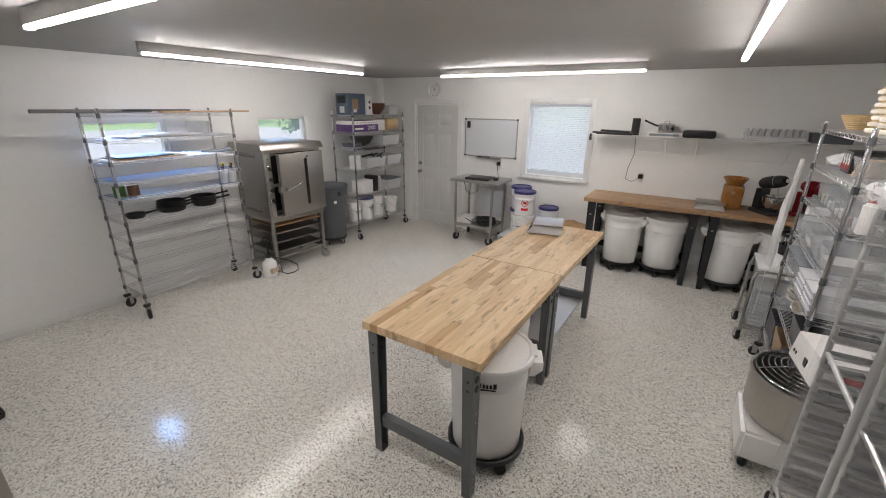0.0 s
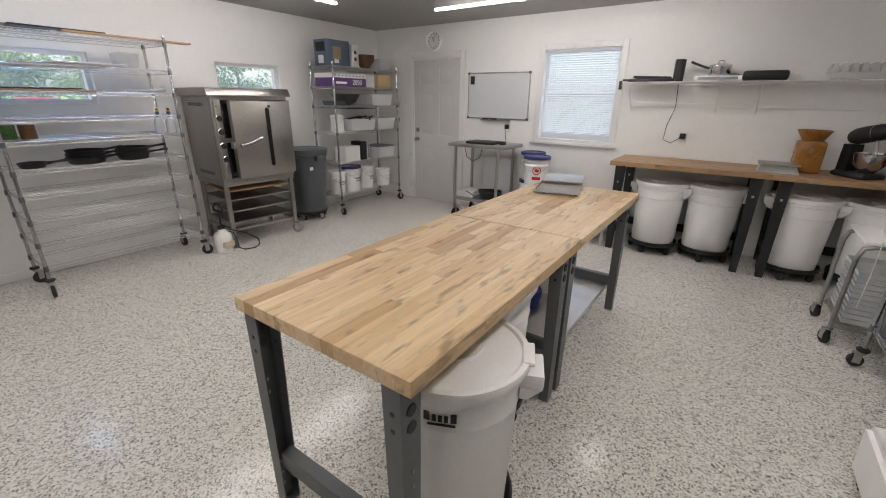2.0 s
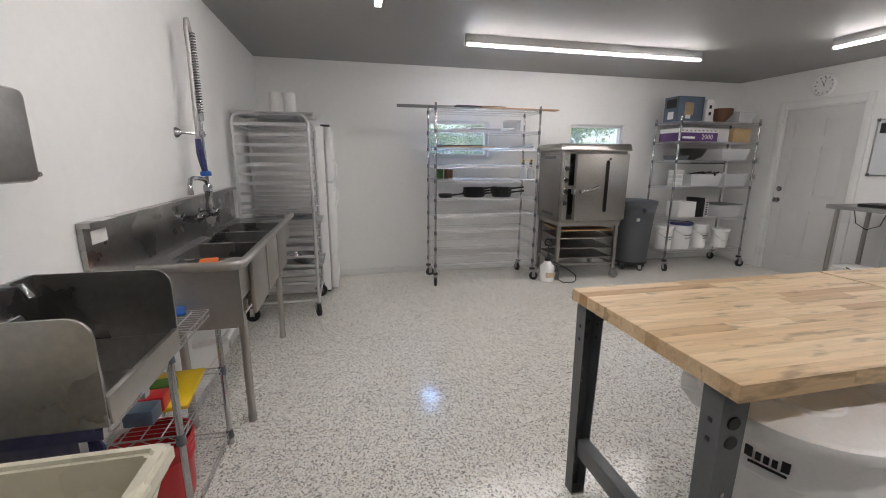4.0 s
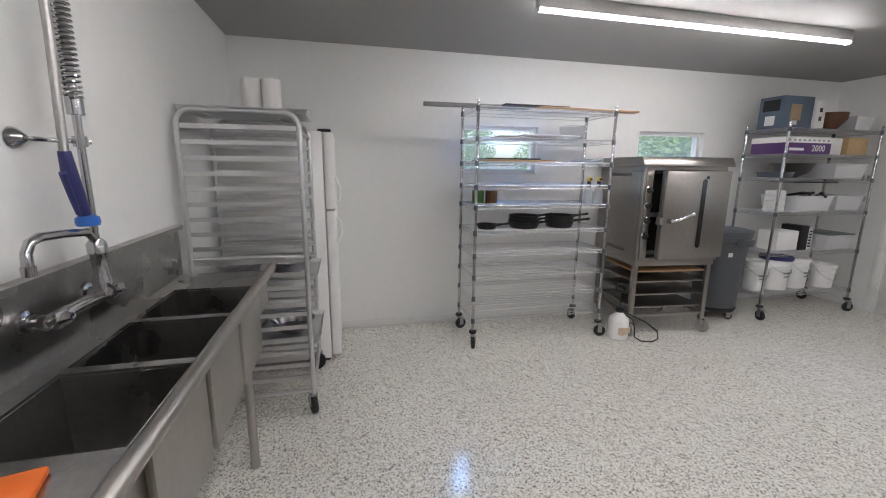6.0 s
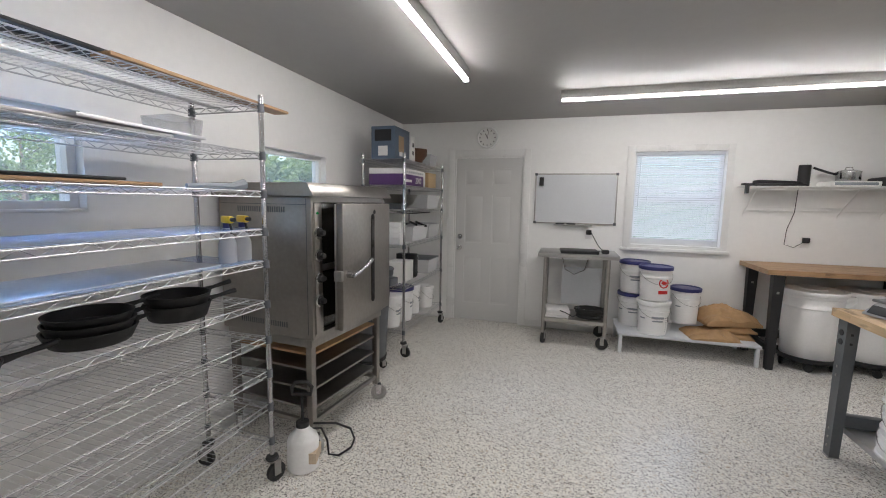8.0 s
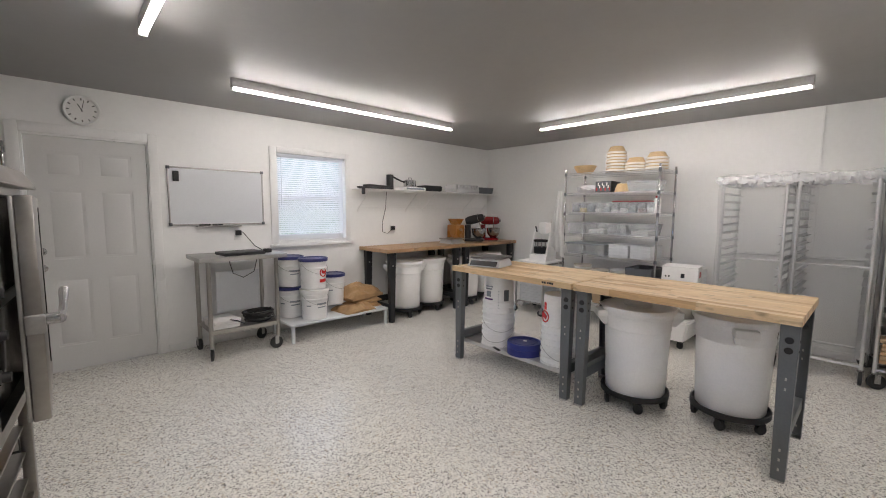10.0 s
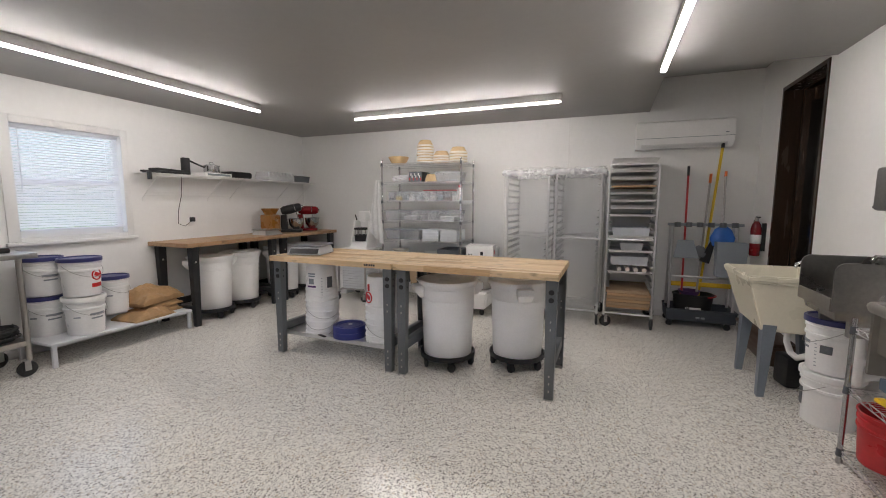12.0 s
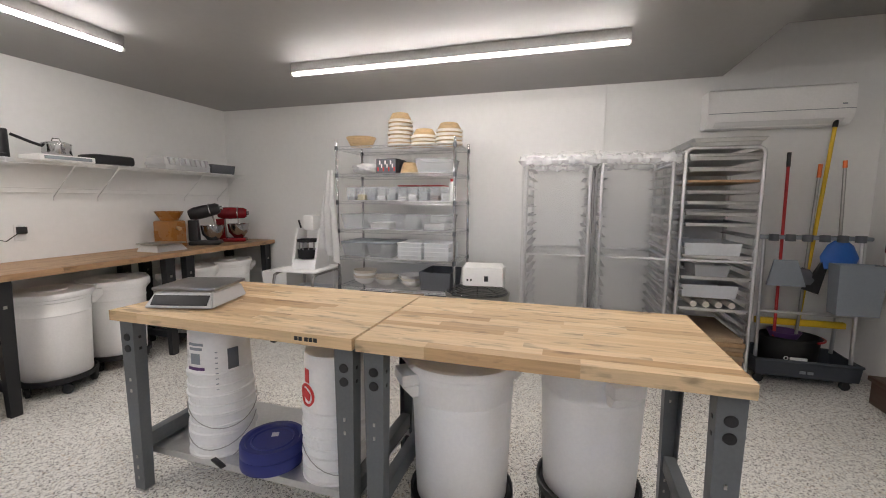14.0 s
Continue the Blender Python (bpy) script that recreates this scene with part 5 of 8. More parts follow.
zt = A_Z[0] + 0.006
plank("metal_channel", -4.0, 1.83, zt, 88, 0.86, 0.05, 0.03, mat("dark_steel_channel", (0.20, 0.20, 0.20), 0.45, 1.0, var=0.15), "long dark steel channel jutting past the rack's top", "channel")
plank("wooden_peel", -3.90, 2.75, zt, 92, 0.92, 0.09, 0.014, M_WOODTRAY, "pale wooden board lying on the rack's top shelf")
plank("dark_board", -3.95, 2.30, zt + 0.016, 91, 0.56, 0.12, 0.012, M_IRON, "thin dark board lying on the rack's top shelf")
plank("metal_channel", -4.15, 2.62, zt, 90, 0.95, 0.05, 0.016, M_ALU, "long aluminium channel lying on the rack's top", "channel")
plank("oven_grid", -4.05, 2.25, A_Z[1] + 0.006, 90, 0.55, 0.36, 0.012, M_STEELD, "dull steel tray lying on the wire shelf", "tray")
plank("oven_grid", -4.03, 2.42, A_Z[1] + 0.02, 94, 0.50, 0.34, 0.012, M_ALU, "thin aluminium tray lying on the wire shelf", "tray")
plank("peel_board", -4.04, 2.16, A_Z[2] + 0.006, 90, 0.60, 0.36, 0.012, M_WOODTRAY, "thin wooden baking board on the wire shelf")
plank("dark_board", -4.02, 2.10, A_Z[2] + 0.02, 90, 0.46, 0.32, 0.010, M_IRON, "thin dark board on the wire shelf")
plank("pale_sheet", -4.08, 2.35, A_Z[4] + 0.006, 90, 0.80, 0.36, 0.006, M_ALU, "thin metal sheet lining the wire shelf", "sheet")
ob = part("clear_tub", tray(B(), -0.09, 0.09, -0.08, 0.08, 0, 0.13, 0.012, 0.003), M_CLEARPL)
ob.matrix_world = pose(-4.15, 2.76, A_Z[1] + 0.006)
tagged(ob, "clear plastic tub on the wire shelf", "tub")
bm = tube(B(), [(-0.16, 0, 0.012), (-0.05, 0.01, 0.016), (0.05, 0, 0.014), (0.12, 0.0, 0.03)], 0.014, 8, radii=[0.01, 0.014, 0.018, 0.026])
ob = part("rolled_hose", bm, M_GREYMID)
ob.matrix_world = pose(-3.95, 2.82, A_Z[2] + 0.004, 0, 0, 80)
tagged(ob, "grey rubber-handled tool on the wire shelf", "tool")


# ---- rack B: boxes, tubs and buckets ----
def carton(name, x0, x1, y0, y1, z, h, m, label, category="box", marks=()):
    e = thing(name, (x0 + x1) / 2, (y0 + y1) / 2, z, 0, label, category)
    w, d = (x1 - x0) / 2, (y1 - y0) / 2
    part("carton", abox(-w, w, -d, d, 0, h, 0.003), m, e)
    for side, a, b, c0, c1, mm in marks:
        if side == "x":
            part("print", abox(w - 0.001, w + 0.0015, -d + a * 2 * d, -d + b * 2 * d, c0 * h, c1 * h), mm, e)
        else:
            part("print", abox(-w + a * 2 * w, -w + b * 2 * w, -d - 0.0015, -d + 0.001, c0 * h, c1 * h), mm, e)
    return e


def tub(x, y, z, L, W, H, m, label, lid=None, taper=0.02):
    e = thing("storage_tub", x, y, z, 0, label, "tub", "storage tubs")
    bm = tray(B(), -W / 2, W / 2, -L / 2, L / 2, 0, H, taper, 0.004)
    part("tub", bm, m, e)
    part("rim", tube(B(), [(-W / 2, -L / 2, H), (W / 2, -L / 2, H), (W / 2, L / 2, H), (-W / 2, L / 2, H)], 0.006, 6, closed=True), m, e)
    if lid:
        part("lid", abox(-W / 2 - 0.006, W / 2 + 0.006, -L / 2 - 0.006, L / 2 + 0.006, H + 0.004, H + 0.016, 0.004), lid, e)
    return e


b0 = [z + 0.006 for z in B_Z]
cb1 = carton("appliance_box", -4.22, -3.98, 4.62 + 0.25, 4.62 + 0.62, b0[0], 0.30, M_BLUECARD, "blue printed appliance carton with a product picture", "box",
       (("x", 0.25, 0.6, 0.25, 0.75, M_CARD), ("x", 0.3, 0.5, 0.12, 0.3, M_PAPER), ("y", 0.15, 0.85, 0.55, 0.9, M_IRON), ("y", 0.3, 0.7, 0.1, 0.4, M_PAPER)))
carton("white_box", -4.18, -3.98, 5.28, 5.40, b0[0], 0.27, M_PAPER, "tall narrow white carton with black arrows", "box", (("x", 0.35, 0.65, 0.6, 0.75, M_INK), ("x", 0.35, 0.65, 0.3, 0.45, M_INK)))
ob = part("wooden_bowl", lathe(B(), [(0, 0), (0.05, 0), (0.13, 0.10), (0.135, 0.17), (0.128, 0.17), (0.12, 0.1), (0.045, 0.01), (0, 0.01)], 26), mat("dark_wicker", (0.10, 0.045, 0.02), 0.6, var=0.3, scale=25, bump=0.3))
ob.matrix_world = pose(-4.05, 5.58, b0[0])
tagged(ob, "dark brown woven basket on the top shelf", "basket")
tub(-4.08, 5.86, b0[0], 0.24, 0.32, 0.13, M_MILKY, "milky plastic tub on the top shelf")
c2 = carton("paper_carton", -4.24, -3.89, 4.86, 5.42, b0[1], 0.155, M_PURPLE, "purple and white carton marked 2000", "box", (("x", 0.0, 1.0, 0.66, 1.0, M_PAPER), ("y", 0.0, 1.0, 0.66, 1.0, M_PAPER)))
words("number", "2000", 0.085, pose(0.178, 0.12, 0.05, 90, 0, 90), M_PAPER, c2, "white printed number 2000")
part("print", abox(0.174, 0.1765, -0.24, -0.06, 0.03, 0.055), M_PAPER, c2)
for k in range(9):
    part("print", abox(0.176, 0.178, -0.26 + 0.06 * k, -0.235 + 0.06 * k, 0.118, 0.135), M_GREYMID, c2)
carton("white_box", -4.2, -3.95, 5.47, 5.65, b0[1], 0.16, M_PAPER, "plain white carton on the wire shelf")
carton("brown_box", -4.2, -3.93, 5.70, 5.97, b0[1], 0.17, M_WICKER, "tan cardboard carton on the wire shelf")
ob = part("steel_bowl", lathe(B(), [(0.06, 0), (0.14, 0.05), (0.19, 0.14), (0.197, 0.143), (0.185, 0.143), (0.135, 0.055), (0, 0.008), (0, 0), (0.06, 0)], 30), M_STEEL)
ob.matrix_world = pose(-4.08, 5.22, b0[2])
tagged(ob, "large steel mixing bowl on the wire shelf", "bowl", "steel bowls")
tub(-4.05, 4.98, b0[2], 0.16, 0.26, 0.05, M_GREYPL, "shallow grey plastic tray on the wire shelf", taper=0.012)
tub(-4.05, 5.72, b0[2], 0.42, 0.36, 0.14, M_MILKY, "milky plastic storage tub on the wire shelf")
plank("baking_tray", -4.0, 5.30, b0[2] - 0.045, 90, 0.5, 0.30, 0.012, M_IRON, "thin black baking tray hung under the shelf", "tray")
for k in range(4):
    carton("tissue_pack", -4.05, -3.93, 4.90, 5.02, b0[3] + 0.052 * k, 0.05, M_PAPER, "white paper pack in a small pile")
tub(-4.07, 5.34, b0[3], 0.46, 0.38, 0.15, M_MILKY, "long milky plastic tub full of utensils")
tub(-4.07, 5.80, b0[3], 0.36, 0.38, 0.15, M_MILKY, "milky plastic tub full of utensils")
for k in range(5):
    ob = part("kitchen_utensil", tube(B(), [(0, -0.12, 0.02 * (k % 2)), (0.01, 0.12, 0.03)], 0.012, 6), M_IRON)
    ob.matrix_world = pose(-4.14 + 0.05 * k, 5.40 + 0.1 * (k % 3), b0[3] + 0.145, 0, 0, 12 * k)
    tagged(ob, "black kitchen utensil lying in a tub", "utensil", "utensils in the tubs")
carton("white_box", -4.16, -3.95, 5.03, 5.30, b0[4], 0.20, M_PAPER, "white plastic canister on the wire shelf")
carton("black_box", -4.16, -3.95, 5.33, 5.43, b0[4], 0.25, M_IRON, "narrow black box standing on the shelf")
carton("folded_stand", -4.16, -3.98, 5.47, 5.53, b0[4], 0.22, M_PAPER, "white lettered carton standing on edge", "box", tuple(("x", 0.2, 0.8, 0.1 + 0.14 * i, 0.18 + 0.14 * i, M_IRON) for i in range(6)))
tub(-4.06, 5.78, b0[4], 0.36, 0.36, 0.15, M_MILKY, "milky plastic tub on the wire shelf", M_GREYPL)
for k, (yy, rr, hh) in enumerate(((4.95, 0.11, 0.30), (5.20, 0.14, 0.34), (5.49, 0.115, 0.31))):
    bucket("lidded_bucket", -4.06, yy, b0[5], 90 + 10 * k, "white lidded food bucket on the low shelf", rr, hh, M_BLUELID if k == 1 else M_BUCKET, PRINTS[:2], group="lidded buckets on the rack")
bucket("white_bucket", -4.0, 5.80, b0[5], 90, "small white bucket with a lid on the low shelf", 0.105, 0.24, M_BUCKET, group="lidded buckets on the rack")

# ---- north wall: clock, board, cart, sacks, bench, wall shelf ----
ck = thing("wall_clock", -3.385, YN, 2.275, 0, "round white wall clock with a pale rim", "clock")
m = Matrix.Rotation(radians(90), 4, 'X')
part("rim", lathe(B(), [(0.105, 0.012), (0.108, 0.034), (0.118, 0.038), (0.128, 0.03), (0.13, 0.0), (0, 0.0)], 40, m=m), M_TRIM, ck)
part("face", lathe(B(), [(0, 0.012), (0.106, 0.012), (0.106, 0.014), (0, 0.014)], 40, m=m), M_PAPER, ck)
for i in range(12):
    a = math.radians(30 * i)
    part("hour_mark", abox(-0.004, 0.004, -0.0165, -0.0145, 0.082, 0.1), M_INK, ck).matrix_local = Matrix.Rotation(a, 4, 'Y')
for L, w, a in ((0.055, 0.006, -28), (0.085, 0.004, 12)):
    part("clock_hand", abox(-w / 2, w / 2, -0.019, -0.017, -0.012, L), M_INK, ck).matrix_local = Matrix.Rotation(math.radians(a), 4, 'Y')

wb = thing("whiteboard", -2.343, YN - 0.001, 1.558, 0, "blank whiteboard with a grey frame and a pen tray", "whiteboard")
part("board", abox(-0.44, 0.44, -0.012, 0, -0.28, 0.28), M_BOARD, wb)
for x0, x1, z0, z1 in ((-0.452, 0.452, 0.275, 0.29), (-0.452, 0.452, -0.29, -0.275), (-0.452, -0.438, -0.275, 0.275), (0.438, 0.452, -0.275, 0.275)):
    part("frame", abox(x0, x1, -0.018, 0, z0, z1, 0.003), M_STEELD, wb)
for sx in (-1, 1):
    for sz in (-1, 1):
        part("corner_cap", abox(sx * 0.442 - 0.015, sx * 0.442 + 0.015, -0.021, 0.0, sz * 0.28 - 0.015, sz * 0.28 + 0.015, 0.004), M_GREYPL, wb)
part("pen_tray", abox(-0.22, 0.2, -0.06, -0.002, -0.31, -0.297, 0.003), M_STEELD, wb)
part("eraser", abox(-0.405, -0.355, -0.035, -0.0125, 0.145, 0.245, 0.004), M_BLACKPL, wb, "black board eraser")
for x in (-0.2, -0.08):
    part("marker", tube(B(), [(x, -0.04, -0.288), (x + 0.1, -0.04, -0.288)], 0.008, 8), M_BLACKPL, wb)

# cart beside the door
ct = thing("utility_cart", -2.29, 5.87, 0, 0, "stainless steel work cart on black castors", "cart")
part("top", abox(-0.40, 0.40, -0.22, 0.32, 0.945, 0.985, 0.004), M_STEELD, ct)
for sx in (-0.32, 0.30):
    for sy in (-0.17, 0.27):
        part("leg", tube(B(), [(sx, sy, 0.135), (sx, sy, 0.945)], 0.02, 12), M_STEEL, ct)
        caster("caster", ct, sx, sy, 0.062, 0.13, 2.4 + sx * 3 + sy, M_RUBBER, M_STEELD)
sh = B()
box(sh, -0.33, 0.31, -0.18, 0.28, 0.275, 0.29, 0.003)
box(sh, -0.33, 0.31, -0.184, -0.18, 0.25, 0.29)
part("shelf", sh, M_STEEL, ct)
# Pale sheet added to grey the gap between the legs; not a cart panel.
part("back_panel", abox(-0.15, 0.28, 0.285, 0.29, 0.35, 0.78), M_DOUGHBOX, ct)
ik = thing("induction_hob", -2.28, 5.86, 0.985, 4, "flat black induction hob with its cable", "hob")
part("hob", abox(-0.19, 0.19, -0.14, 0.14, 0.0, 0.03, 0.006), M_BLACKPL, ik)
part("cable", tube(B(), [(0.19, 0.05, 0.012), (0.26, 0.1, 0.02), (0.22, 0.18, 0.06), (0.15, 0.30, 0.2), (0.13, 0.385, 0.22)], 0.004, 6), M_BLACKPL, ik)
part("plug_adapter", abox(0.23, 0.30, -0.05, 0.02, 0.0, 0.04, 0.008), M_BLACKPL, ik)
cc = thing("cable_loop", -2.32, 5.66, 0.76, 0, "thin black cable hanging under the cart top", "cable")
part("cable", tube(B(), [(-0.12, 0.0, 0.185), (-0.09, 0, 0.07), (0, 0, 0.02), (0.1, 0, 0.07), (0.13, 0, 0.185)], 0.004, 6), M_BLACKPL, cc)
for k in range(3):
    bk = plank("catalogue", -2.47, 5.87, 0.291 + 0.026 * k, 3 * k, 0.24, 0.30, 0.024, M_PAPER, "white catalogue in a small pile on the cart", "book")
coil = thing("cable_coil", -2.13, 5.83, 0.291, 20, "thick coil of black cable on the cart's lower shelf", "cable")
crng = random.Random(31)
for k in range(9):
    r, z, tilt = 0.125 + 0.010 * (k % 3) + crng.uniform(-0.006, 0.006), 0.012 + 0.011 * k, crng.uniform(-0.10, 0.10)
    ox, oy = crng.uniform(-0.015, 0.015), crng.uniform(-0.015, 0.015)
    pts = [(ox + r * math.cos(a), oy + 0.82 * r * math.sin(a), max(0.0095, z + tilt * 0.3 * r * math.cos(a + k))) for a in [2 * math.pi * i / 28 for i in range(28)]]
    part("loop", tube(B(), pts, 0.0095, 7, closed=True), M_RUBBER, coil)
part("cable_end", tube(B(), [(-0.13, -0.02, 0.05), (-0.20, -0.03, 0.02), (-0.27, -0.02, 0.06), (-0.33, 0.0, 0.082)], 0.006, 7), M_RUBBER, coil)
for k in range(2):
    part("tie", tube(B(), [(0.14 * math.cos(2.4 * k), 0.11 * math.sin(2.4 * k) + 0.018 * math.sin(b), 0.055 + 0.058 * math.cos(b)) for b in [2 * math.pi * i / 10 for i in range(10)]], 0.004, 5, closed=True), M_GREYPL, coil)

# wall outlets
for x, z in ((-2.17, 1.16), (-0.11, 1.158)):
    o = thing("wall_outlet", x, YN, z, 0, "white wall outlet with a black plug in it", "outlet", "wall outlets")
    part("plate", abox(-0.038, 0.038, -0.007, 0, -0.062, 0.062, 0.003), M_TRIM, o)
    part("plug", abox(-0.028, 0.028, -0.045, -0.0075, -0.01, 0.045, 0.006), M_BLACKPL, o)
    if x > -1:
        part("cable", tube(B(), [(-0.02, -0.03, 0.0), (-0.1, -0.03, -0.06), (-0.18, -0.025, -0.03), (-0.17, -0.02, 0.12), (-0.12, -0.02, 0.3), (-0.13, -0.06, 0.53)], 0.0035, 6), M_BLACKPL, o)
for z in (1.2, 1.42):
    o = thing("light_switch", -4.08, YN, z, 0, "white double wall switch plate beside the door", "switch", "switches")
    part("plate", abox(-0.058, 0.058, -0.007, 0, -0.06, 0.06, 0.003), M_TRIM, o)
    for dx in (-0.024, 0.024):
        part("rocker", abox(dx - 0.012, dx + 0.012, -0.012, -0.0075, -0.03, 0.03, 0.002), M_STEELD, o)

# low white shelf with buckets and sacks
ls = thing("low_shelf", -1.24, 5.94, 0, 0, "low pale grey dunnage shelf on short legs", "shelf")
part("top", abox(-0.62, 0.62, -0.27, 0.30, 0.185, 0.21, 0.004), M_DOUGHBOX, ls)
for sx in (-0.595, 0.595):
    for sy in (-0.245, 0.27):
        part("leg", abox(sx - 0.016, sx + 0.016, sy - 0.016, sy + 0.016, 0, 0.185, 0.002), M_DOUGHBOX, ls)
LB = 0.21
bk = bucket("flour_bucket", -1.53, 5.82, LB, 10, "white lidded bucket with grey print, at the pile's foot", 0.15, 0.33, M_BUCKET, PRINTS + SCALE, group="stacked buckets")
bucket("flour_bucket", -1.69, 6.09, LB, 0, "white lidded bucket standing against the wall", 0.145, 0.34, M_BLUELID, PRINTS, group="stacked buckets")
b2 = bucket("flour_bucket", -1.53, 5.83, LB + 0.345, 12, "white bucket with navy lid and red emblem on the pile", 0.15, 0.33, M_BLUELID, ((0.10, 0.035, 12, 0.28, M_REDINK),), group="stacked buckets")
ring_mark(b2, 0.15, 0.33, 0.56, 12, M_REDINK)
bucket("flour_bucket", -1.69, 6.09, LB + 0.355, 0, "white bucket with navy lid on the pile", 0.145, 0.33, M_BLUELID, PRINTS[:2], group="stacked buckets")
bucket("flour_bucket", -1.21, 5.98, LB + 0.10, 20, "white bucket with navy lid standing on a flat sack", 0.135, 0.35, M_BLUELID, PRINTS[2:], group="stacked buckets")


def sack(x, y, z, rz, L, W, H, label, seed, droop=0.0):
    """A paper sack: a flattened pillow with pinched ends, broken up by straight creases."""
    bm = B()
    bmesh.ops.create_cube(bm, size=1)
    bmesh.ops.subdivide_edges(bm, edges=bm.edges, cuts=15, use_grid_fill=True)
    srng = random.Random(int(seed * 10))
    folds = [(srng.uniform(0, math.pi), srng.uniform(-0.8, 0.8), srng.uniform(0.5, 1.0), srng.choice((-1, 1))) for _ in range(13)]
    for v in bm.verts:
        u, w, t = v.co.x * 2, v.co.y * 2, v.co.z * 2
        flat = (1 - 0.90 * abs(u) ** 5) * (1 - 0.55 * abs(w) ** 6)
        crease = 0.0
        for a, c, amp, sg in folds:
            d = u * math.cos(a) + w * math.sin(a) - c
            crease += sg * amp * max(0.0, 0.28 - abs(d)) * 0.62
        crease += 0.10 * noise.noise((u * 3 + seed, w * 3, t))
        top = H * (0.5 + 0.5 * flat) * (0.86 + crease) * (0.35 + 0.65 * flat)
        edge = 1 + 0.05 * noise.noise((u * 4 + seed, w * 4, 5.0))
        zz = max(0.004, top) if t > 0.99 else (0.0 if t < -0.99 else (t + 1) / 2 * max(0.004, top))
        over = max(0.0, -w - 0.62) * droop
        v.co = Vector((u * L / 2 * edge, w * W / 2 * edge * (1 - 0.06 * abs(u)), max(0.0, zz - over * H)))
    ob = part("paper_sack", bm, M_KRAFT, angle=9)
    ob.matrix_world = pose(x, y, z, 0, 0, rz)
    return tagged(ob, label, "sack", "paper sacks")


sack(-1.00, 5.86, LB, 6, 0.44, 0.36, 0.095, "creased flat brown paper sack lying on the low shelf", 1.0, 0.5)
sack(-0.79, 6.02, LB, -4, 0.36, 0.40, 0.07, "folded flat brown paper sack lying on the low shelf", 4.0)
sack(-0.79, 6.02, LB + 0.062, 3, 0.37, 0.39, 0.06, "folded flat brown paper sack lying on another", 5.0)
sack(-0.82, 6.02, LB + 0.115, 12, 0.52, 0.36, 0.15, "full creased brown paper sack on top of the pile", 7.3)

# wall bench: two butcher-block tops on black legs
rng2 = random.Random(12)
BZ = 0.94
for bx0, bx1, lab in ((-0.655, 0.69, "long wooden bench against the wall on black steel legs"), (0.692, 1.945, "wooden bench against the wall with mixers on it")):
    e = thing("wall_bench", (bx0 + bx1) / 2, 5.955, 0, 0, lab, "bench", "wall benches")
    w = (bx1 - bx0) / 2
    stave_top(e, -w, w, -0.325, 0.325, BZ - 0.044, BZ, M_BENCH, 11, rng2, "x")
    for sx in (-w + 0.10, w - 0.10):
        for sy in (-0.27, 0.27):
            lg = B()
            frustum(lg, sx - 0.03, sx + 0.03, sy - 0.025, sy + 0.025, 0.0, sx - 0.045, sx + 0.045, sy - 0.035, sy + 0.035, BZ - 0.0445)
            part("leg", lg, M_BLACKPAINT, e)
            part("bolt_plate", abox(sx - 0.01, sx + 0.01, sy - 0.036, sy - 0.028, 0.72, 0.74), M_STEEL, e)
        part("crossbar", abox(sx - 0.02, sx + 0.02, -0.245, 0.245, 0.16, 0.22, 0.003), M_BLACKPAINT, e)
    part("rear_stringer", abox(-w + 0.13, w - 0.13, 0.255, 0.285, 0.16, 0.24, 0.003), M_BLACKPAINT, e)

# white wire wall shelf
ws = thing("wire_wall_shelf", 0.58, YN, 1.70, 0, "white wire wall shelf with diagonal braces", "shelf")
M_WIRE = M_TRIM
for k in range(11):
    y = -0.012 - 0.029 * k
    part("deck_wire", tube(B(), [(-1.33, y, 0.0), (1.33, y, 0.0)], 0.0024 if 0 < k < 10 else 0.0035, 5), M_WIRE, ws)
part("front_wire", tube(B(), [(-1.33, -0.305, -0.028), (1.33, -0.305, -0.028)], 0.0035, 5), M_WIRE, ws)
bm = B()
for k in range(54):
    x = -1.33 + 2.66 * k / 53
    tube(bm, [(x, -0.008, 0.004), (x, -0.302, 0.004), (x, -0.305, -0.028)], 0.002, 4)
part("cross_wires", bm, M_WIRE, ws)
for x in (-1.25, -0.45, -0.12, 0.75, 1.2):
    part("brace", tube(B(), [(x, -0.295, -0.02), (x, -0.004, -0.27), (x, -0.004, -0.30)], 0.004, 6), M_WIRE, ws)
bm = B()
tube(bm, [(-1.25, -0.012, -0.235), (1.3, -0.012, -0.235)], 0.003, 5)
tube(bm, [(-1.25, -0.06, -0.20), (0.3, -0.06, -0.20)], 0.003, 5)
part("lower_rail", bm, M_WIRE, ws)
part("end_clip", abox(-1.345, -1.32, -0.31, -0.26, -0.07, 0.012, 0.004), M_BLACKPL, ws)
SZ = 1.706
def on_shelf(x, y=6.13):
    return x, y, SZ
bm = B()
box(bm, -0.24, 0.20, -0.09, 0.09, 0.0, 0.028, 0.008)
box(bm, -0.19, 0.16, -0.085, 0.07, 0.0285, 0.052, 0.006, pose(0, 0, 0, 0, 2, 3))
box(bm, -0.30, -0.2, -0.03, 0.03, 0.01, 0.03, 0.006)
ob = part("knife_rack", bm, M_BLACKPL)
ob.matrix_world = pose(-0.46, 6.12, SZ)
tagged(ob, "long flat black appliance lying on the wall shelf", "appliance")
ob = part("black_canister", lathe(B(), [(0, 0), (0.048, 0), (0.048, 0.20), (0.044, 0.205), (0, 0.205)], 24), M_BLACKPL)
ob.matrix_world = pose(-0.245, 6.14, SZ)
tagged(ob, "tall black cylinder standing on the wall shelf", "canister")
sc = thing("kitchen_scale", 0.10, 6.13, SZ, 0, "flat white kitchen scale under a saucepan", "scale")
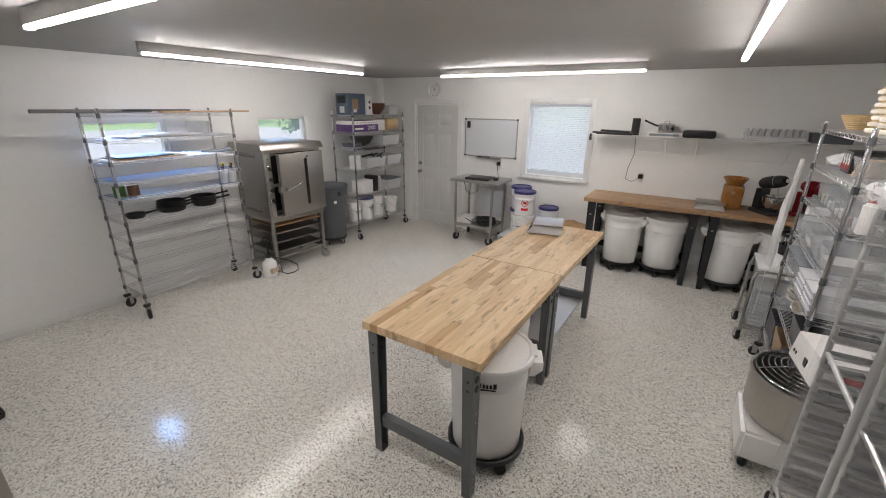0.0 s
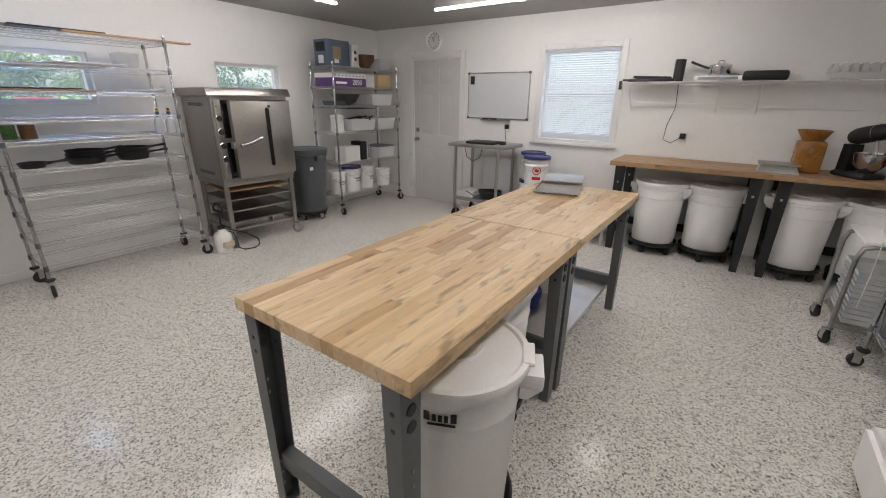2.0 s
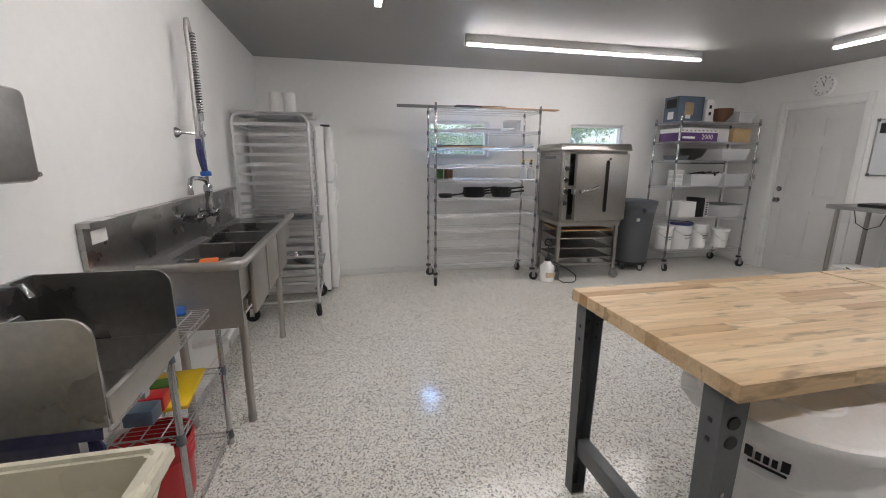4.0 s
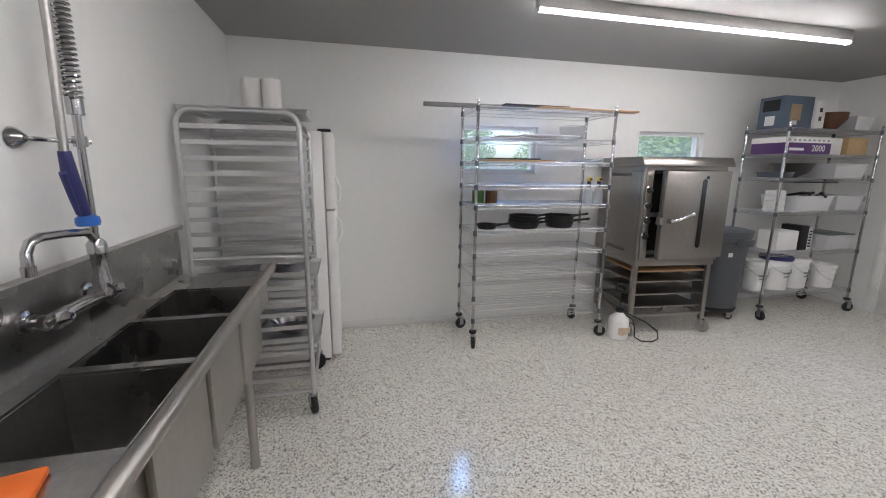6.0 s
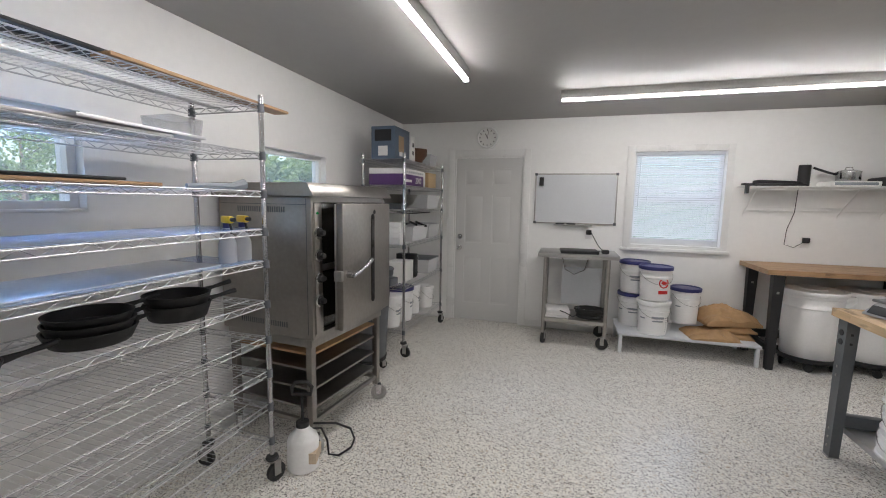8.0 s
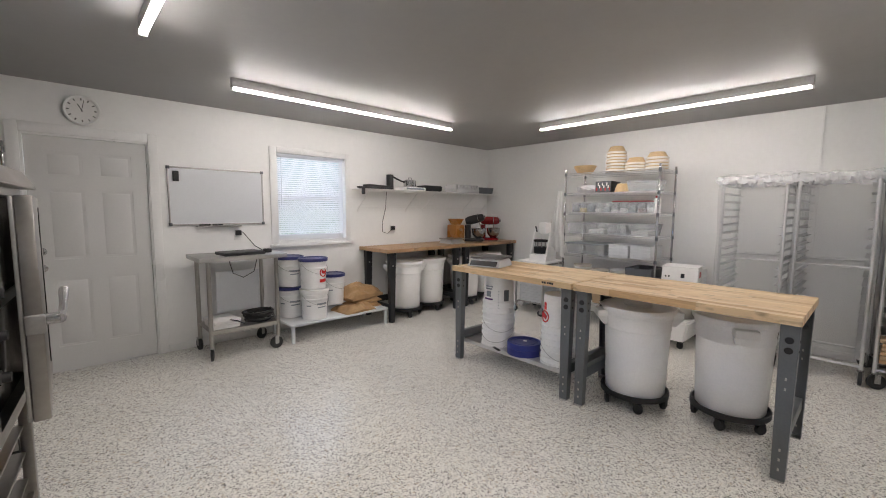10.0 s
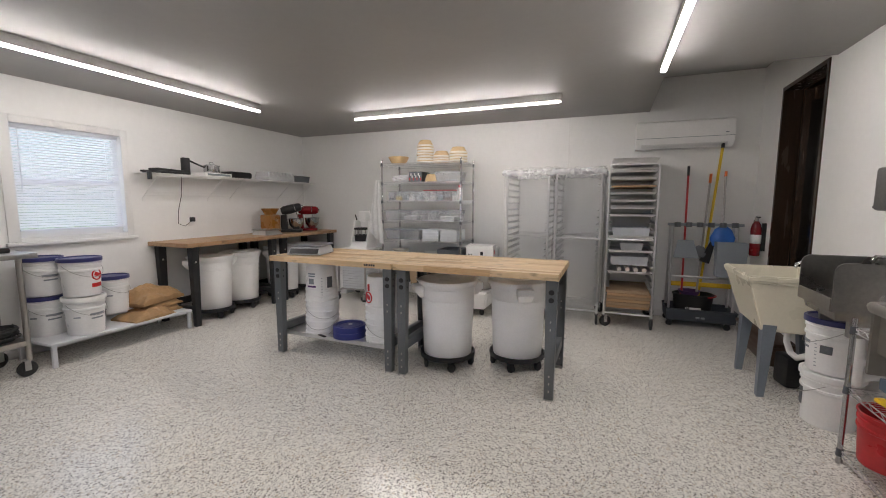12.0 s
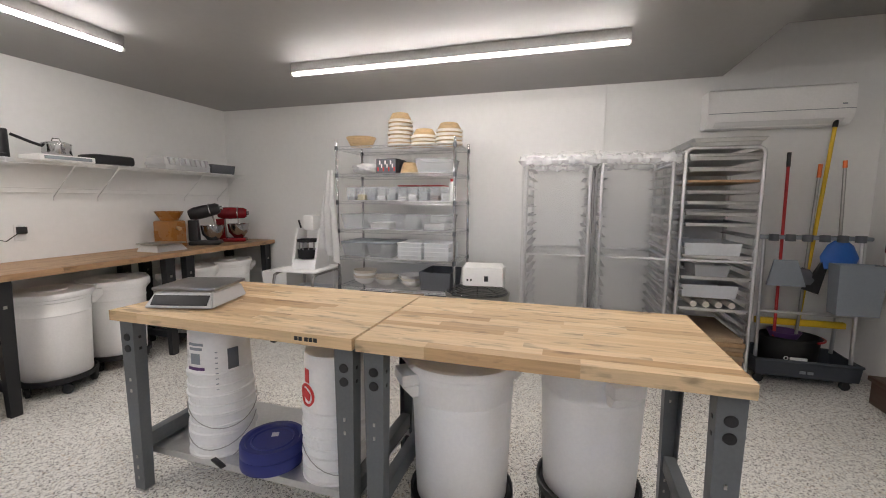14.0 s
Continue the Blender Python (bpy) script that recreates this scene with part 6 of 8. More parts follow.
part("body", abox(-0.19, 0.19, -0.12, 0.12, 0.0, 0.045, 0.008), M_WHITEPL, sc)
part("front", abox(-0.16, 0.16, -0.125, -0.1205, 0.01, 0.035), M_GREYMID, sc)
sp = thing("saucepan", 0.10, 6.14, SZ + 0.046, 170, "polished steel saucepan with lid and black handle", "saucepan")
part("pan", lathe(B(), [(0, 0), (0.088, 0), (0.09, 0.004), (0.09, 0.085), (0.093, 0.088), (0, 0.088)], 28), M_CHROME, sp)
part("lid", lathe(B(), [(0.094, 0.0885), (0.094, 0.094), (0.06, 0.108), (0, 0.112)], 28), M_CHROME, sp)
part("lid_knob", tube(B(), [(-0.03, 0, 0.11), (-0.02, 0, 0.135), (0.02, 0, 0.135), (0.03, 0, 0.11)], 0.004, 6), M_CHROME, sp)
part("handle", tube(B(), [(0.088, 0, 0.07), (0.15, 0, 0.09), (0.26, 0, 0.135)], 0.011, 8), M_BLACKPL, sp)
ob = part("waffle_iron", box(B(), -0.17, 0.17, -0.11, 0.11, 0, 0.085, 0.025), M_BLACKPL)
ob.matrix_world = pose(0.46, 6.13, SZ)
tagged(ob, "rounded black appliance case on the wall shelf", "appliance")
et = thing("egg_tray", 1.16, 6.13, SZ, 0, "clear ribbed plastic tray stack on a white box", "tray")
part("box", abox(-0.26, 0.26, -0.13, 0.13, 0, 0.05, 0.004), M_MILKY, et)
for k in range(9):
    part("rib", frustum(B(), -0.27 + 0.06 * k, -0.215 + 0.06 * k, -0.13, 0.13, 0.052, -0.255 + 0.06 * k, -0.23 + 0.06 * k, -0.11, 0.11, 0.125), M_MILKY, et)
ob = part("grey_tin", tray(B(), -0.17, 0.17, -0.11, 0.11, 0, 0.10, 0.012, 0.003), M_GREYPL)
ob.matrix_world = pose(1.64, 6.14, SZ)
tagged(ob, "dark grey loaf tin on the wall shelf", "tin")

# on the bench
bs = thing("bench_scale", 0.72, 5.90, BZ, 0, "low silver digital scale with clear cover", "scale")
part("body", frustum(B(), -0.15, 0.15, -0.14, 0.12, 0.0, -0.125, 0.125, -0.10, 0.11, 0.055), M_ALU, bs)
part("pan", abox(-0.15, 0.15, -0.13, 0.13, 0.062, 0.075, 0.004), M_STEEL, bs)
part("riser", abox(-0.05, 0.05, -0.05, 0.05, 0.0545, 0.0625), M_BLACKPL, bs)
gm = thing("grain_mill", 0.915, 6.02, BZ, 0, "amber wooden grain mill with a flared hopper", "mill")
part("body", abox(-0.10, 0.10, -0.10, 0.10, 0.0, 0.27, 0.02), M_AMBER, gm)
part("hopper", lathe(B(), [(0.075, 0.271), (0.12, 0.35), (0.125, 0.36), (0.115, 0.36), (0.07, 0.28)], 24), M_AMBER, gm)
part("spout", tube(B(), [(0, -0.1, 0.2), (0, -0.13, 0.19)], 0.02, 10), M_WOODTRAY, gm)


def stand_mixer(x, y, rz, m, label, tilt=0.0):
    e = thing("stand_mixer", x, y, BZ, rz, label, "mixer", "stand mixers")
    part("base", box(B(), -0.17, 0.13, -0.10, 0.10, 0.0, 0.045, 0.02), m, e)
    col = B()
    frustum(col, 0.04, 0.13, -0.055, 0.055, 0.044, 0.05, 0.13, -0.05, 0.05, 0.26)
    part("column", col, m, e)
    hd = B()
    lathe(hd, [(0, -0.165), (0.042, -0.16), (0.060, -0.13), (0.068, 0.0), (0.066, 0.09), (0.05, 0.135), (0, 0.145)], 20, m=pose(-0.02, 0, 0.325, 0, 90, 0))
    head = part("head", hd, m, e)
    hinge = pose(0.08, 0, 0.29)
    head.matrix_local = hinge @ pose(0, 0, 0, 0, tilt, 0) @ hinge.inverted()
    part("trim_band", lathe(B(), [(0.069, -0.004), (0.0715, -0.004), (0.0715, 0.004), (0.069, 0.004)], 20, m=pose(-0.09, 0, 0.325, 0, 90, 0)), M_CHROME, head)
    part("hub", lathe(B(), [(0, 0), (0.022, 0), (0.022, 0.02), (0, 0.022)], 14, m=pose(-0.184, 0, 0.325, 0, -90, 0)), M_CHROME, head)
    part("beater_shaft", tube(B(), [(-0.09, 0, 0.265), (-0.09, 0, 0.12)], 0.009, 8), M_STEEL, head)
    part("bowl", lathe(B(), [(0, 0.047), (0.05, 0.047), (0.06, 0.06), (0.10, 0.11), (0.112, 0.20), (0.118, 0.205), (0.108, 0.204), (0.095, 0.11), (0, 0.065)], 26, -0.085), M_CHROME, e, "polished steel mixing bowl")
    part("bowl_handle", tube(B(), [(-0.085, -0.10, 0.19), (-0.085, -0.15, 0.185), (-0.085, -0.15, 0.12), (-0.085, -0.10, 0.11)], 0.007, 6), M_CHROME, e)
    return e


stand_mixer(1.24, 5.95, 125, M_BLACKPL, "black stand mixer with its head tilted up", 14)
stand_mixer(1.60, 5.95, 125, M_REDP, "red stand mixer with a steel bowl")

# ---- on and under the work tables ----
sc = thing("digital_scale", -0.60, 4.02, TOPZ, -76, "silver digital bench scale on the work table", "scale")
bm = B()
frustum(bm, -0.165, 0.165, -0.17, 0.14, 0.008, -0.14, 0.14, -0.12, 0.13, 0.075)
bmesh.ops.bevel(bm, geom=list(bm.edges), offset=0.006, segments=2, affect='EDGES')
part("body", bm, mat("silver_plastic", (0.48, 0.48, 0.485), 0.32, var=0.05), sc)
dp = B()
box(dp, -0.135, 0.135, -0.003, 0.003, -0.026, 0.026, 0.001, pose(0, -0.1465, 0.041, -37))
part("display", dp, M_BLACKPL, sc, "dark display strip")
part("pan", abox(-0.155, 0.155, -0.125, 0.15, 0.079, 0.096, 0.006), mat("dull_scale_pan", (0.34, 0.335, 0.33), 0.33, 1.0, var=0.1, rough_var=0.05), sc)
for sx in (-0.1, 0.1):
    for sy in (-0.09, 0.1):
        part("pan_post", tube(B(), [(sx, sy, 0.073), (sx, sy, 0.083)], 0.012, 8), M_BLACKPL, sc)
        part("foot", tube(B(), [(sx * 1.3, sy * 1.1, 0.0), (sx * 1.3, sy * 1.1, 0.01)], 0.014, 8), M_BLACKPL, sc)
US = 0.195
for k in range(3):
    bucket("flour_bucket", -0.62 + 0.004 * k, 3.90, US + 0.098 * k, -90 + 25 * k, "white bucket upside down inside a nested stack", 0.150, 0.36, None, (), upside=True, group="buckets under the table")
u1 = bucket("flour_bucket", -0.62, 3.90, US + 0.294, -90, "white printed bucket upside down on top of a stack", 0.146, 0.36, None, ((0.08, 0.012, 0, 0.72, M_GREYMID), (0.07, 0.012, 0, 0.66, M_GREYMID), (0.05, 0.05, 0, 0.53, M_GREYMID), (0.09, 0.014, 0, 0.40, M_PURPLE), (0.05, 0.10, 70, 0.5, M_GREYPL)) + SCALE, upside=True, handle=False, group="buckets under the table")
for k in range(2):
    bucket("flour_bucket", -0.62 + 0.004 * k, 3.25, US + 0.098 * k, -70 + 30 * k, "white bucket upside down inside a nested stack", 0.150, 0.36, None, (), upside=True, group="buckets under the table")
u2 = bucket("flour_bucket", -0.62, 3.25, US + 0.196, -80, "white bucket with a red emblem upside down on a stack", 0.146, 0.37, None, ((0.03, 0.06, -38, 0.75, M_REDINK),), upside=True, handle=False, group="buckets under the table")
ring_mark(u2, 0.146, 0.37, 0.52, -38, M_REDINK)
M_LIDBLUE = mat("royal_blue_lid", (0.02, 0.028, 0.17), 0.35, var=0.08, scale=6)
for k, (dx, dy) in enumerate(((0.0, 0.0), (0.008, 0.006))):
    ld = thing("bucket_lid", -0.665 + dx, 3.565 + dy, US + 0.05 * k, 30 * k, "royal blue plastic bucket lid stacked on the undershelf", "lid", "bucket lids")
    part("lid", lathe(B(), [(0, 0.040), (0.118, 0.040), (0.126, 0.052), (0.142, 0.052), (0.148, 0.042), (0.148, 0.0), (0.139, 0.0), (0.135, 0.015), (0, 0.015)], 34), M_LIDBLUE, ld)
    part("ring", lathe(B(), [(0.09, 0.041), (0.095, 0.046), (0.10, 0.041)], 34), M_LIDBLUE, ld)
    if k:
        part("sticker", abox(0.02, 0.055, -0.02, 0.012, 0.0402, 0.0415), M_PAPER, ld)
plank("flat_bracket", -0.78, 3.78, US, 70, 0.10, 0.025, 0.01, M_IRON, "small dark metal bracket on the undershelf", "bracket")

# ---- east side: baskets and tubs on the rack ----
cz = [z + 0.006 for z in C_Z]


def banneton(x, y, z, r, h, label, upside=True, cloth=False):
    e = thing("proofing_basket", x, y, z, 0, label, "basket", "proofing baskets")
    n = int(h / 0.012)
    prof = [(0, 0), (r * 0.60, 0)]
    for i in range(n):
        t = (i + 0.5) / n
        rr = r * (0.60 + 0.40 * t ** 0.8)
        prof += [(rr + 0.002, (i + 0.2) * h / n), (rr + 0.005, (i + 0.5) * h / n), (rr + 0.002, (i + 0.8) * h / n)]
    prof += [(r, h), (r * 0.93, h), (r * 0.56, 0.012), (0, 0.01)]
    bm = lathe(B(), prof, 26)
    if upside:
        bmesh.ops.transform(bm, matrix=Matrix.Translation((0, 0, h)) @ Matrix.Rotation(math.pi, 4, 'X'), verts=bm.verts)
    part("basket", bm, M_WICKER, e)
    if cloth:
        part("liner", lathe(B(), [(r * 0.97, 0.001), (r * 1.03, 0.002), (r * 1.055, 0.011), (r * 1.04, 0.021), (r * 0.985, 0.026), (r * 0.94, 0.016)], 26), M_LINEN, e, "pale linen liner")
    return e


banneton(1.44, 4.18, cz[0], 0.14, 0.095, "round cane proofing basket standing upright", False)
z = cz[0]
for k in range(7):
    banneton(1.48 + 0.006 * (k % 3 - 1), 3.79 + 0.005 * (k % 2), z, 0.118 - 0.001 * k, 0.09, "cloth-lined cane proofing basket in an upturned stack", True, True)
    z += 0.036
z = cz[0]
for k in range(3):
    banneton(1.47, 3.55, z, 0.118, 0.085, "cloth-lined cane proofing basket in an upturned stack", True, True)
    z += 0.033
z = cz[0]
for k in range(4):
    banneton(1.46, 3.31, z, 0.118, 0.085, "cloth-lined cane proofing basket in an upturned stack", True, True)
    z += 0.036
# second shelf
bm = B()
bmesh.ops.create_icosphere(bm, subdivisions=3, radius=1)
for v in bm.verts:
    q = 1 + 0.2 * noise.noise(v.co * 3)
    v.co = Vector((v.co.x * 0.13 * q, v.co.y * 0.13 * q, max(v.co.z * 0.055 * q, -0.045)))
ob = part("flour_bag", bm, M_MILKY)
ob.matrix_world = pose(1.42, 4.12, cz[1] + 0.045)
tagged(ob, "soft white plastic bag on the wire shelf", "bag")
carton("printed_box", 1.34, 1.60, 3.78, 3.98, cz[1], 0.135, M_IRON, "black, white and red printed carton", "box")
bx = thing("price_card_box", 1.335, 3.88, cz[1], 0, "white and red patterned carton front", "box")
for k in range(10):
    part("print", abox(-0.003, 0.001, -0.09 + 0.018 * k, -0.078 + 0.018 * k, 0.02 + 0.03 * (k % 3), 0.055 + 0.03 * (k % 3)), M_PAPER if k % 3 else M_REDINK, bx)
part("panel", abox(0.001, 0.004, -0.095, 0.095, 0.0, 0.13), M_GREYPL, bx)
banneton(1.42, 3.68, cz[1], 0.085, 0.10, "small deep cane basket upside down")
tub(1.47, 3.42, cz[1], 0.32, 0.34, 0.12, M_CLEARPL, "clear plastic storage tub on the wire shelf")
# third shelf: small containers
colours = [M_GREYPL, mat("yellow_meal", (0.62, 0.5, 0.2), 0.7), M_GREYMID, M_PAPER, M_GREYMID, M_PAPER, M_PAPER, M_GREYMID, mat("brown_grain", (0.2, 0.11, 0.09), 0.7), M_PAPER]
for k, m in enumerate(colours):
    yy = 4.24 - 0.104 * k
    e = thing("deli_container", 1.37, yy, cz[2], 0, "small clear square container part filled with dry goods", "container", "small clear containers")
    part("tub", tray(B(), -0.047, 0.047, -0.045, 0.045, 0, 0.115, 0.006, 0.002), M_CLEARPL, e)
    part("contents", frustum(B(), -0.038, 0.038, -0.036, 0.036, 0.003, -0.041, 0.041, -0.039, 0.039, 0.035 + 0.05 * ((k * 7) % 5) / 5), m, e, "dry goods")
    part("lid", abox(-0.05, 0.05, -0.048, 0.048, 0.1155, 0.125, 0.003), M_CLEARPL, e)
for yy in (3.72, 3.48):
    e = tub(1.58, yy, cz[2], 0.20, 0.2, 0.13, M_CLEARPL, "clear tub with a dull red lid", M_RED)
e = thing("plastic_jar", 1.36, 3.245, cz[2], 0, "white plastic jar with a red label", "jar")
part("jar", lathe(B(), [(0, 0), (0.035, 0), (0.037, 0.005), (0.037, 0.15), (0.02, 0.17), (0, 0.172)], 18), M_WHITEPL, e)
part("cap", lathe(B(), [(0, 0.17), (0.024, 0.17), (0.024, 0.195), (0, 0.196)], 16), M_RED, e)
# fourth and fifth shelves
for k in range(4):
    tub(1.45, 4.19 - 0.265 * k, cz[3], 0.245, 0.38, 0.135, M_CLEARPL, "clear plastic food tub on the wire shelf")
    if k in (1, 3):
        part("flour_heap", frustum(B(), 1.29, 1.58, 4.10 - 0.265 * k, 4.28 - 0.265 * k, cz[3] + 0.006, 1.28, 1.6, 4.09 - 0.265 * k, 4.29 - 0.265 * k, cz[3] + 0.06), M_PAPER)
        tagged(bpy.data.objects["flour_heap" if k == 1 else "flour_heap.001"], "white flour bags lying in a clear tub", "flour", "flour in tubs")
for k in range(2):
    tub(1.45, 4.19 - 0.27 * k, cz[4], 0.25, 0.38, 0.13, M_CLEARPL, "clear plastic food tub with a grey lid", M_GREYMID)
for s in range(2):
    for k in range(4):
        e = thing("dough_box", 1.42, 3.62 - 0.255 * s, cz[4] + 0.038 * k, 0, "shallow pale grey dough box in a stack", "dough box", "stacked dough boxes")
        part("box", tray(B(), -0.17, 0.17, -0.115, 0.115, 0, 0.03, 0.004, 0.004), M_DOUGHBOX, e)
        part("lid", abox(-0.174, 0.174, -0.119, 0.119, 0.0302, 0.0375, 0.002), M_DOUGHBOX, e)
# sixth shelf: bowls and liners
for (yy, n) in ((4.15, 4), (3.92, 2), (3.66, 3)):
    for k in range(n):
        ob = part("pale_bowl", lathe(B(), [(0, 0), (0.055, 0), (0.10, 0.035), (0.115, 0.06), (0.118, 0.063), (0.108, 0.062), (0.09, 0.035), (0.05, 0.008), (0, 0.008)], 26), M_LINEN if k % 2 else M_WHITEPL)
        ob.matrix_world = pose(1.42, yy, cz[5] + 0.024 * k)
        tagged(ob, "pale round bowl in a small stack", "bowl", "pale bowls")
ob = part("dark_bin", tray(B(), -0.2, 0.2, -0.15, 0.15, 0, 0.17, 0.015, 0.004), M_GREYPL)
ob.matrix_world = pose(1.45, 3.38, cz[5])
tagged(ob, "dark grey plastic bin on the wire shelf", "bin", "dark bins")
for k in range(3):
    ob = part("dark_bin", tray(B(), -0.2, 0.2, -0.16, 0.16, 0, 0.2, 0.015, 0.004), M_GREYPL if k != 1 else M_CARD)
    ob.matrix_world = pose(1.46, 4.14 - 0.36 * k, cz[6])
    tagged(ob, "dark plastic bin on the lowest shelf", "bin", "dark bins")
# apron cloth hung on the rack's post
bm = B()
rows = []
nu, nv = 16, 26
for j in range(nv + 1):
    t = j / nv
    row = []
    for i in range(nu + 1):
        u = i / nu - 0.5
        w = 0.09 + 0.12 * min(1, t * 1.25) * (1 - 0.25 * max(0, t - 0.8) * 5 * abs(u))
        fold = 0.022 * math.sin(u * 16 + 2.2 * t) * min(1, 0.3 + t) + 0.008 * noise.noise((u * 6, t * 5, 1))
        row.append(bm.verts.new((fold - 0.03 * t, u * w + 0.015 * math.sin(3 * t), -t * (0.88 - 0.16 * (u + 0.5)))))
    rows.append(row)
for a, b in zip(rows, rows[1:]):
    for i in range(nu):
        bm.faces.new((a[i], a[i + 1], b[i + 1], b[i]))
bmesh.ops.solidify(bm, geom=bm.faces[:], thickness=0.004)
ob = part("hanging_apron", bm, M_TOWEL, angle=70)
ob.matrix_world = pose(1.195, 4.375, 1.69)
tagged(ob, "white cotton apron hanging from the rack's post", "apron")
ob = part("apron_string", tube(B(), [(0, 0, 0), (0.005, 0.005, -0.2), (0, 0.01, -0.42)], 0.003, 5), M_TOWEL, ob)
ob.location = (-0.03, -0.02, -0.9)

# spiral mixer with a carton on its grille
mx = thing("spiral_mixer", 1.31, 3.0, 0, 0, "white floor-standing spiral dough mixer with a steel bowl", "mixer")
bm = B()
frustum(bm, -0.27, 0.42, -0.20, 0.20, 0.085, -0.27, 0.42, -0.23, 0.23, 0.30)
bmesh.ops.bevel(bm, geom=list(bm.edges), offset=0.02, segments=2, affect='EDGES')
part("base", bm, M_WHITEPL, mx)
part("bowl", lathe(B(), [(0, 0.302), (0.20, 0.302), (0.24, 0.32), (0.272, 0.37), (0.278, 0.60), (0.285, 0.605), (0.285, 0.618), (0.272, 0.618), (0.262, 0.38), (0.2, 0.325), (0, 0.32)], 44), M_STEEL, mx, "brushed steel mixing bowl")
gr = part("guard", tube(B(), [(0.262 * math.cos(a), 0.262 * math.sin(a), 0.63) for a in [2 * math.pi * i / 40 for i in range(40)]], 0.006, 6, closed=True), M_CHROME, mx, "chrome wire bowl guard")
for k in range(8):
    r = 0.235 - 0.028 * k
    part("guard_ring", tube(B(), [(r * math.cos(a), r * math.sin(a), 0.635 + 0.05 * (1 - (r / 0.262) ** 2)) for a in [2 * math.pi * i / 36 for i in range(36)]], 0.0035, 5, closed=True), M_CHROME, gr)
for k in range(4):
    a = math.pi / 4 * k + 0.2
    part("guard_bar", tube(B(), [(0.26 * s * math.cos(a), 0.26 * s * math.sin(a), 0.631 + 0.05 * (1 - s * s)) for s in (-1, -0.5, 0, 0.5, 1)], 0.0035, 5), M_CHROME, gr)
hd = B()
box(hd, 0.285, 0.43, -0.19, 0.19, 0.301, 0.80, 0.02)
part("column", hd, M_WHITEPL, mx)
for sx in (-0.22, 0.36):
    for sy in (-0.16, 0.16):
        caster("caster", mx, sx, sy, 0.035, 0.075, 1.0, M_RUBBER, M_BLACKPL)
bx = thing("mixer_carton", 1.38, 2.96, 0.69, 8, "white carton with small black marks lying on the mixer", "box")
bmm = B()
frustum(bmm, -0.16, 0.17, -0.17, 0.17, 0.0, -0.14, 0.17, -0.17, 0.17, 0.155)
part("carton", bmm, M_PAPER, bx)
for yy, w in ((-0.03, 0.035), (0.10, 0.014), (0.13, 0.014)):
    part("print", box(B(), -0.157, -0.150, yy - w / 2, yy + w / 2, 0.04, 0.04 + w * 1.3, 0, None), M_INK, bx)
part("tag", abox(-0.05, 0.05, -0.173, -0.171, 0.04, 0.10), M_RED, bx)

# tray cart with a small slicer on it
tc = thing("tray_cart", 1.38, 4.74, 0, 0, "low tubular steel cart stacked with grey trays", "cart")
part("top", abox(-0.24, 0.26, -0.20, 0.28, 0.715, 0.735, 0.006), M_WHITEPL, tc)
for sy in (-0.18, 0.26):
    part("hoop", tube(B(), [(-0.25, sy, 0.12), (-0.25, sy, 0.62), (-0.23, sy, 0.685), (-0.17, sy, 0.703), (0.17, sy, 0.703), (0.23, sy, 0.685), (0.25, sy, 0.62), (0.25, sy, 0.12)], 0.014, 10), M_STEELD, tc)
    part("rail", tube(B(), [(-0.25, sy, 0.14), (0.25, sy, 0.14)], 0.012, 8), M_STEELD, tc)
    for sx in (-0.25, 0.25):
        caster("caster", tc, sx, sy, 0.045, 0.11, 2.2 + sx, M_RUBBER, M_CHROME)
part("deck", abox(-0.23, 0.23, -0.165, 0.245, 0.15, 0.165), M_STEELD, tc)
for k in range(10):
    e = part("stacked_tray", tray(B(), -0.21, 0.21, -0.155, 0.235, 0, 0.034, 0.008, 0.004), M_DOUGHBOX)
    e.matrix_world = pose(1.38, 4.74, 0.166 + 0.036 * k)
    tagged(e, "pale grey plastic tray in a stack on the cart", "tray", "stacked trays")
sl = thing("bread_slicer", 1.40, 4.76, 0.735, 0, "white bread slicer with a dark blade basket", "slicer")
bm = B()
frustum(bm, -0.13, 0.13, -0.14, 0.14, 0.0, -0.10, 0.13, -0.12, 0.12, 0.09)
part("base", bm, M_WHITEPL, sl)
for sy in (-0.14, 0.115):
    part("side", prism(B(), [(-0.12, 0.05), (0.12, 0.05), (0.12, 0.40), (-0.02, 0.40)], sy, sy + 0.025), M_WHITEPL, sl)
part("basket", lathe(B(), [(0, 0.10), (0.10, 0.10), (0.105, 0.19), (0.095, 0.19), (0.09, 0.11), (0, 0.11)], 24, -0.03), M_IRON, sl)
for k in range(10):
    a = 2 * math.pi * k / 10
    part("blade_rib", abox(-0.004, 0.004, -0.004, 0.004, 0.19, 0.27), M_STEELD, sl).location = (-0.03 + 0.09 * math.cos(a), 0.09 * math.sin(a), 0)
part("ring", lathe(B(), [(0.10, 0.265), (0.11, 0.265), (0.11, 0.29), (0.10, 0.29)], 24, -0.03), M_IRON, sl)
part("head", abox(-0.02, 0.12, -0.06, 0.06, 0.38, 0.53, 0.012), M_WHITEPL, sl)
part("lever", tube(B(), [(0.0, 0.10, 0.40), (-0.02, 0.11, 0.48)], 0.009, 8), M_BLACKPL, sl)
ob = part("white_crate", tray(B(), -0.18, 0.18, -0.16, 0.16, 0, 0.30, 0.02, 0.006), M_WHITEPL)
ob.matrix_world = pose(1.66, 5.28, 0.0)
tagged(ob, "plain white plastic crate standing on the floor", "crate")
ob2 = part("white_crate", tray(B(), -0.18, 0.18, -0.16, 0.16, 0, 0.34, 0.02, 0.006), M_WHITEPL)
ob2.matrix_world = pose(1.66, 5.28, 0.302)
tagged(ob2, "plain white plastic crate on top of another", "crate")

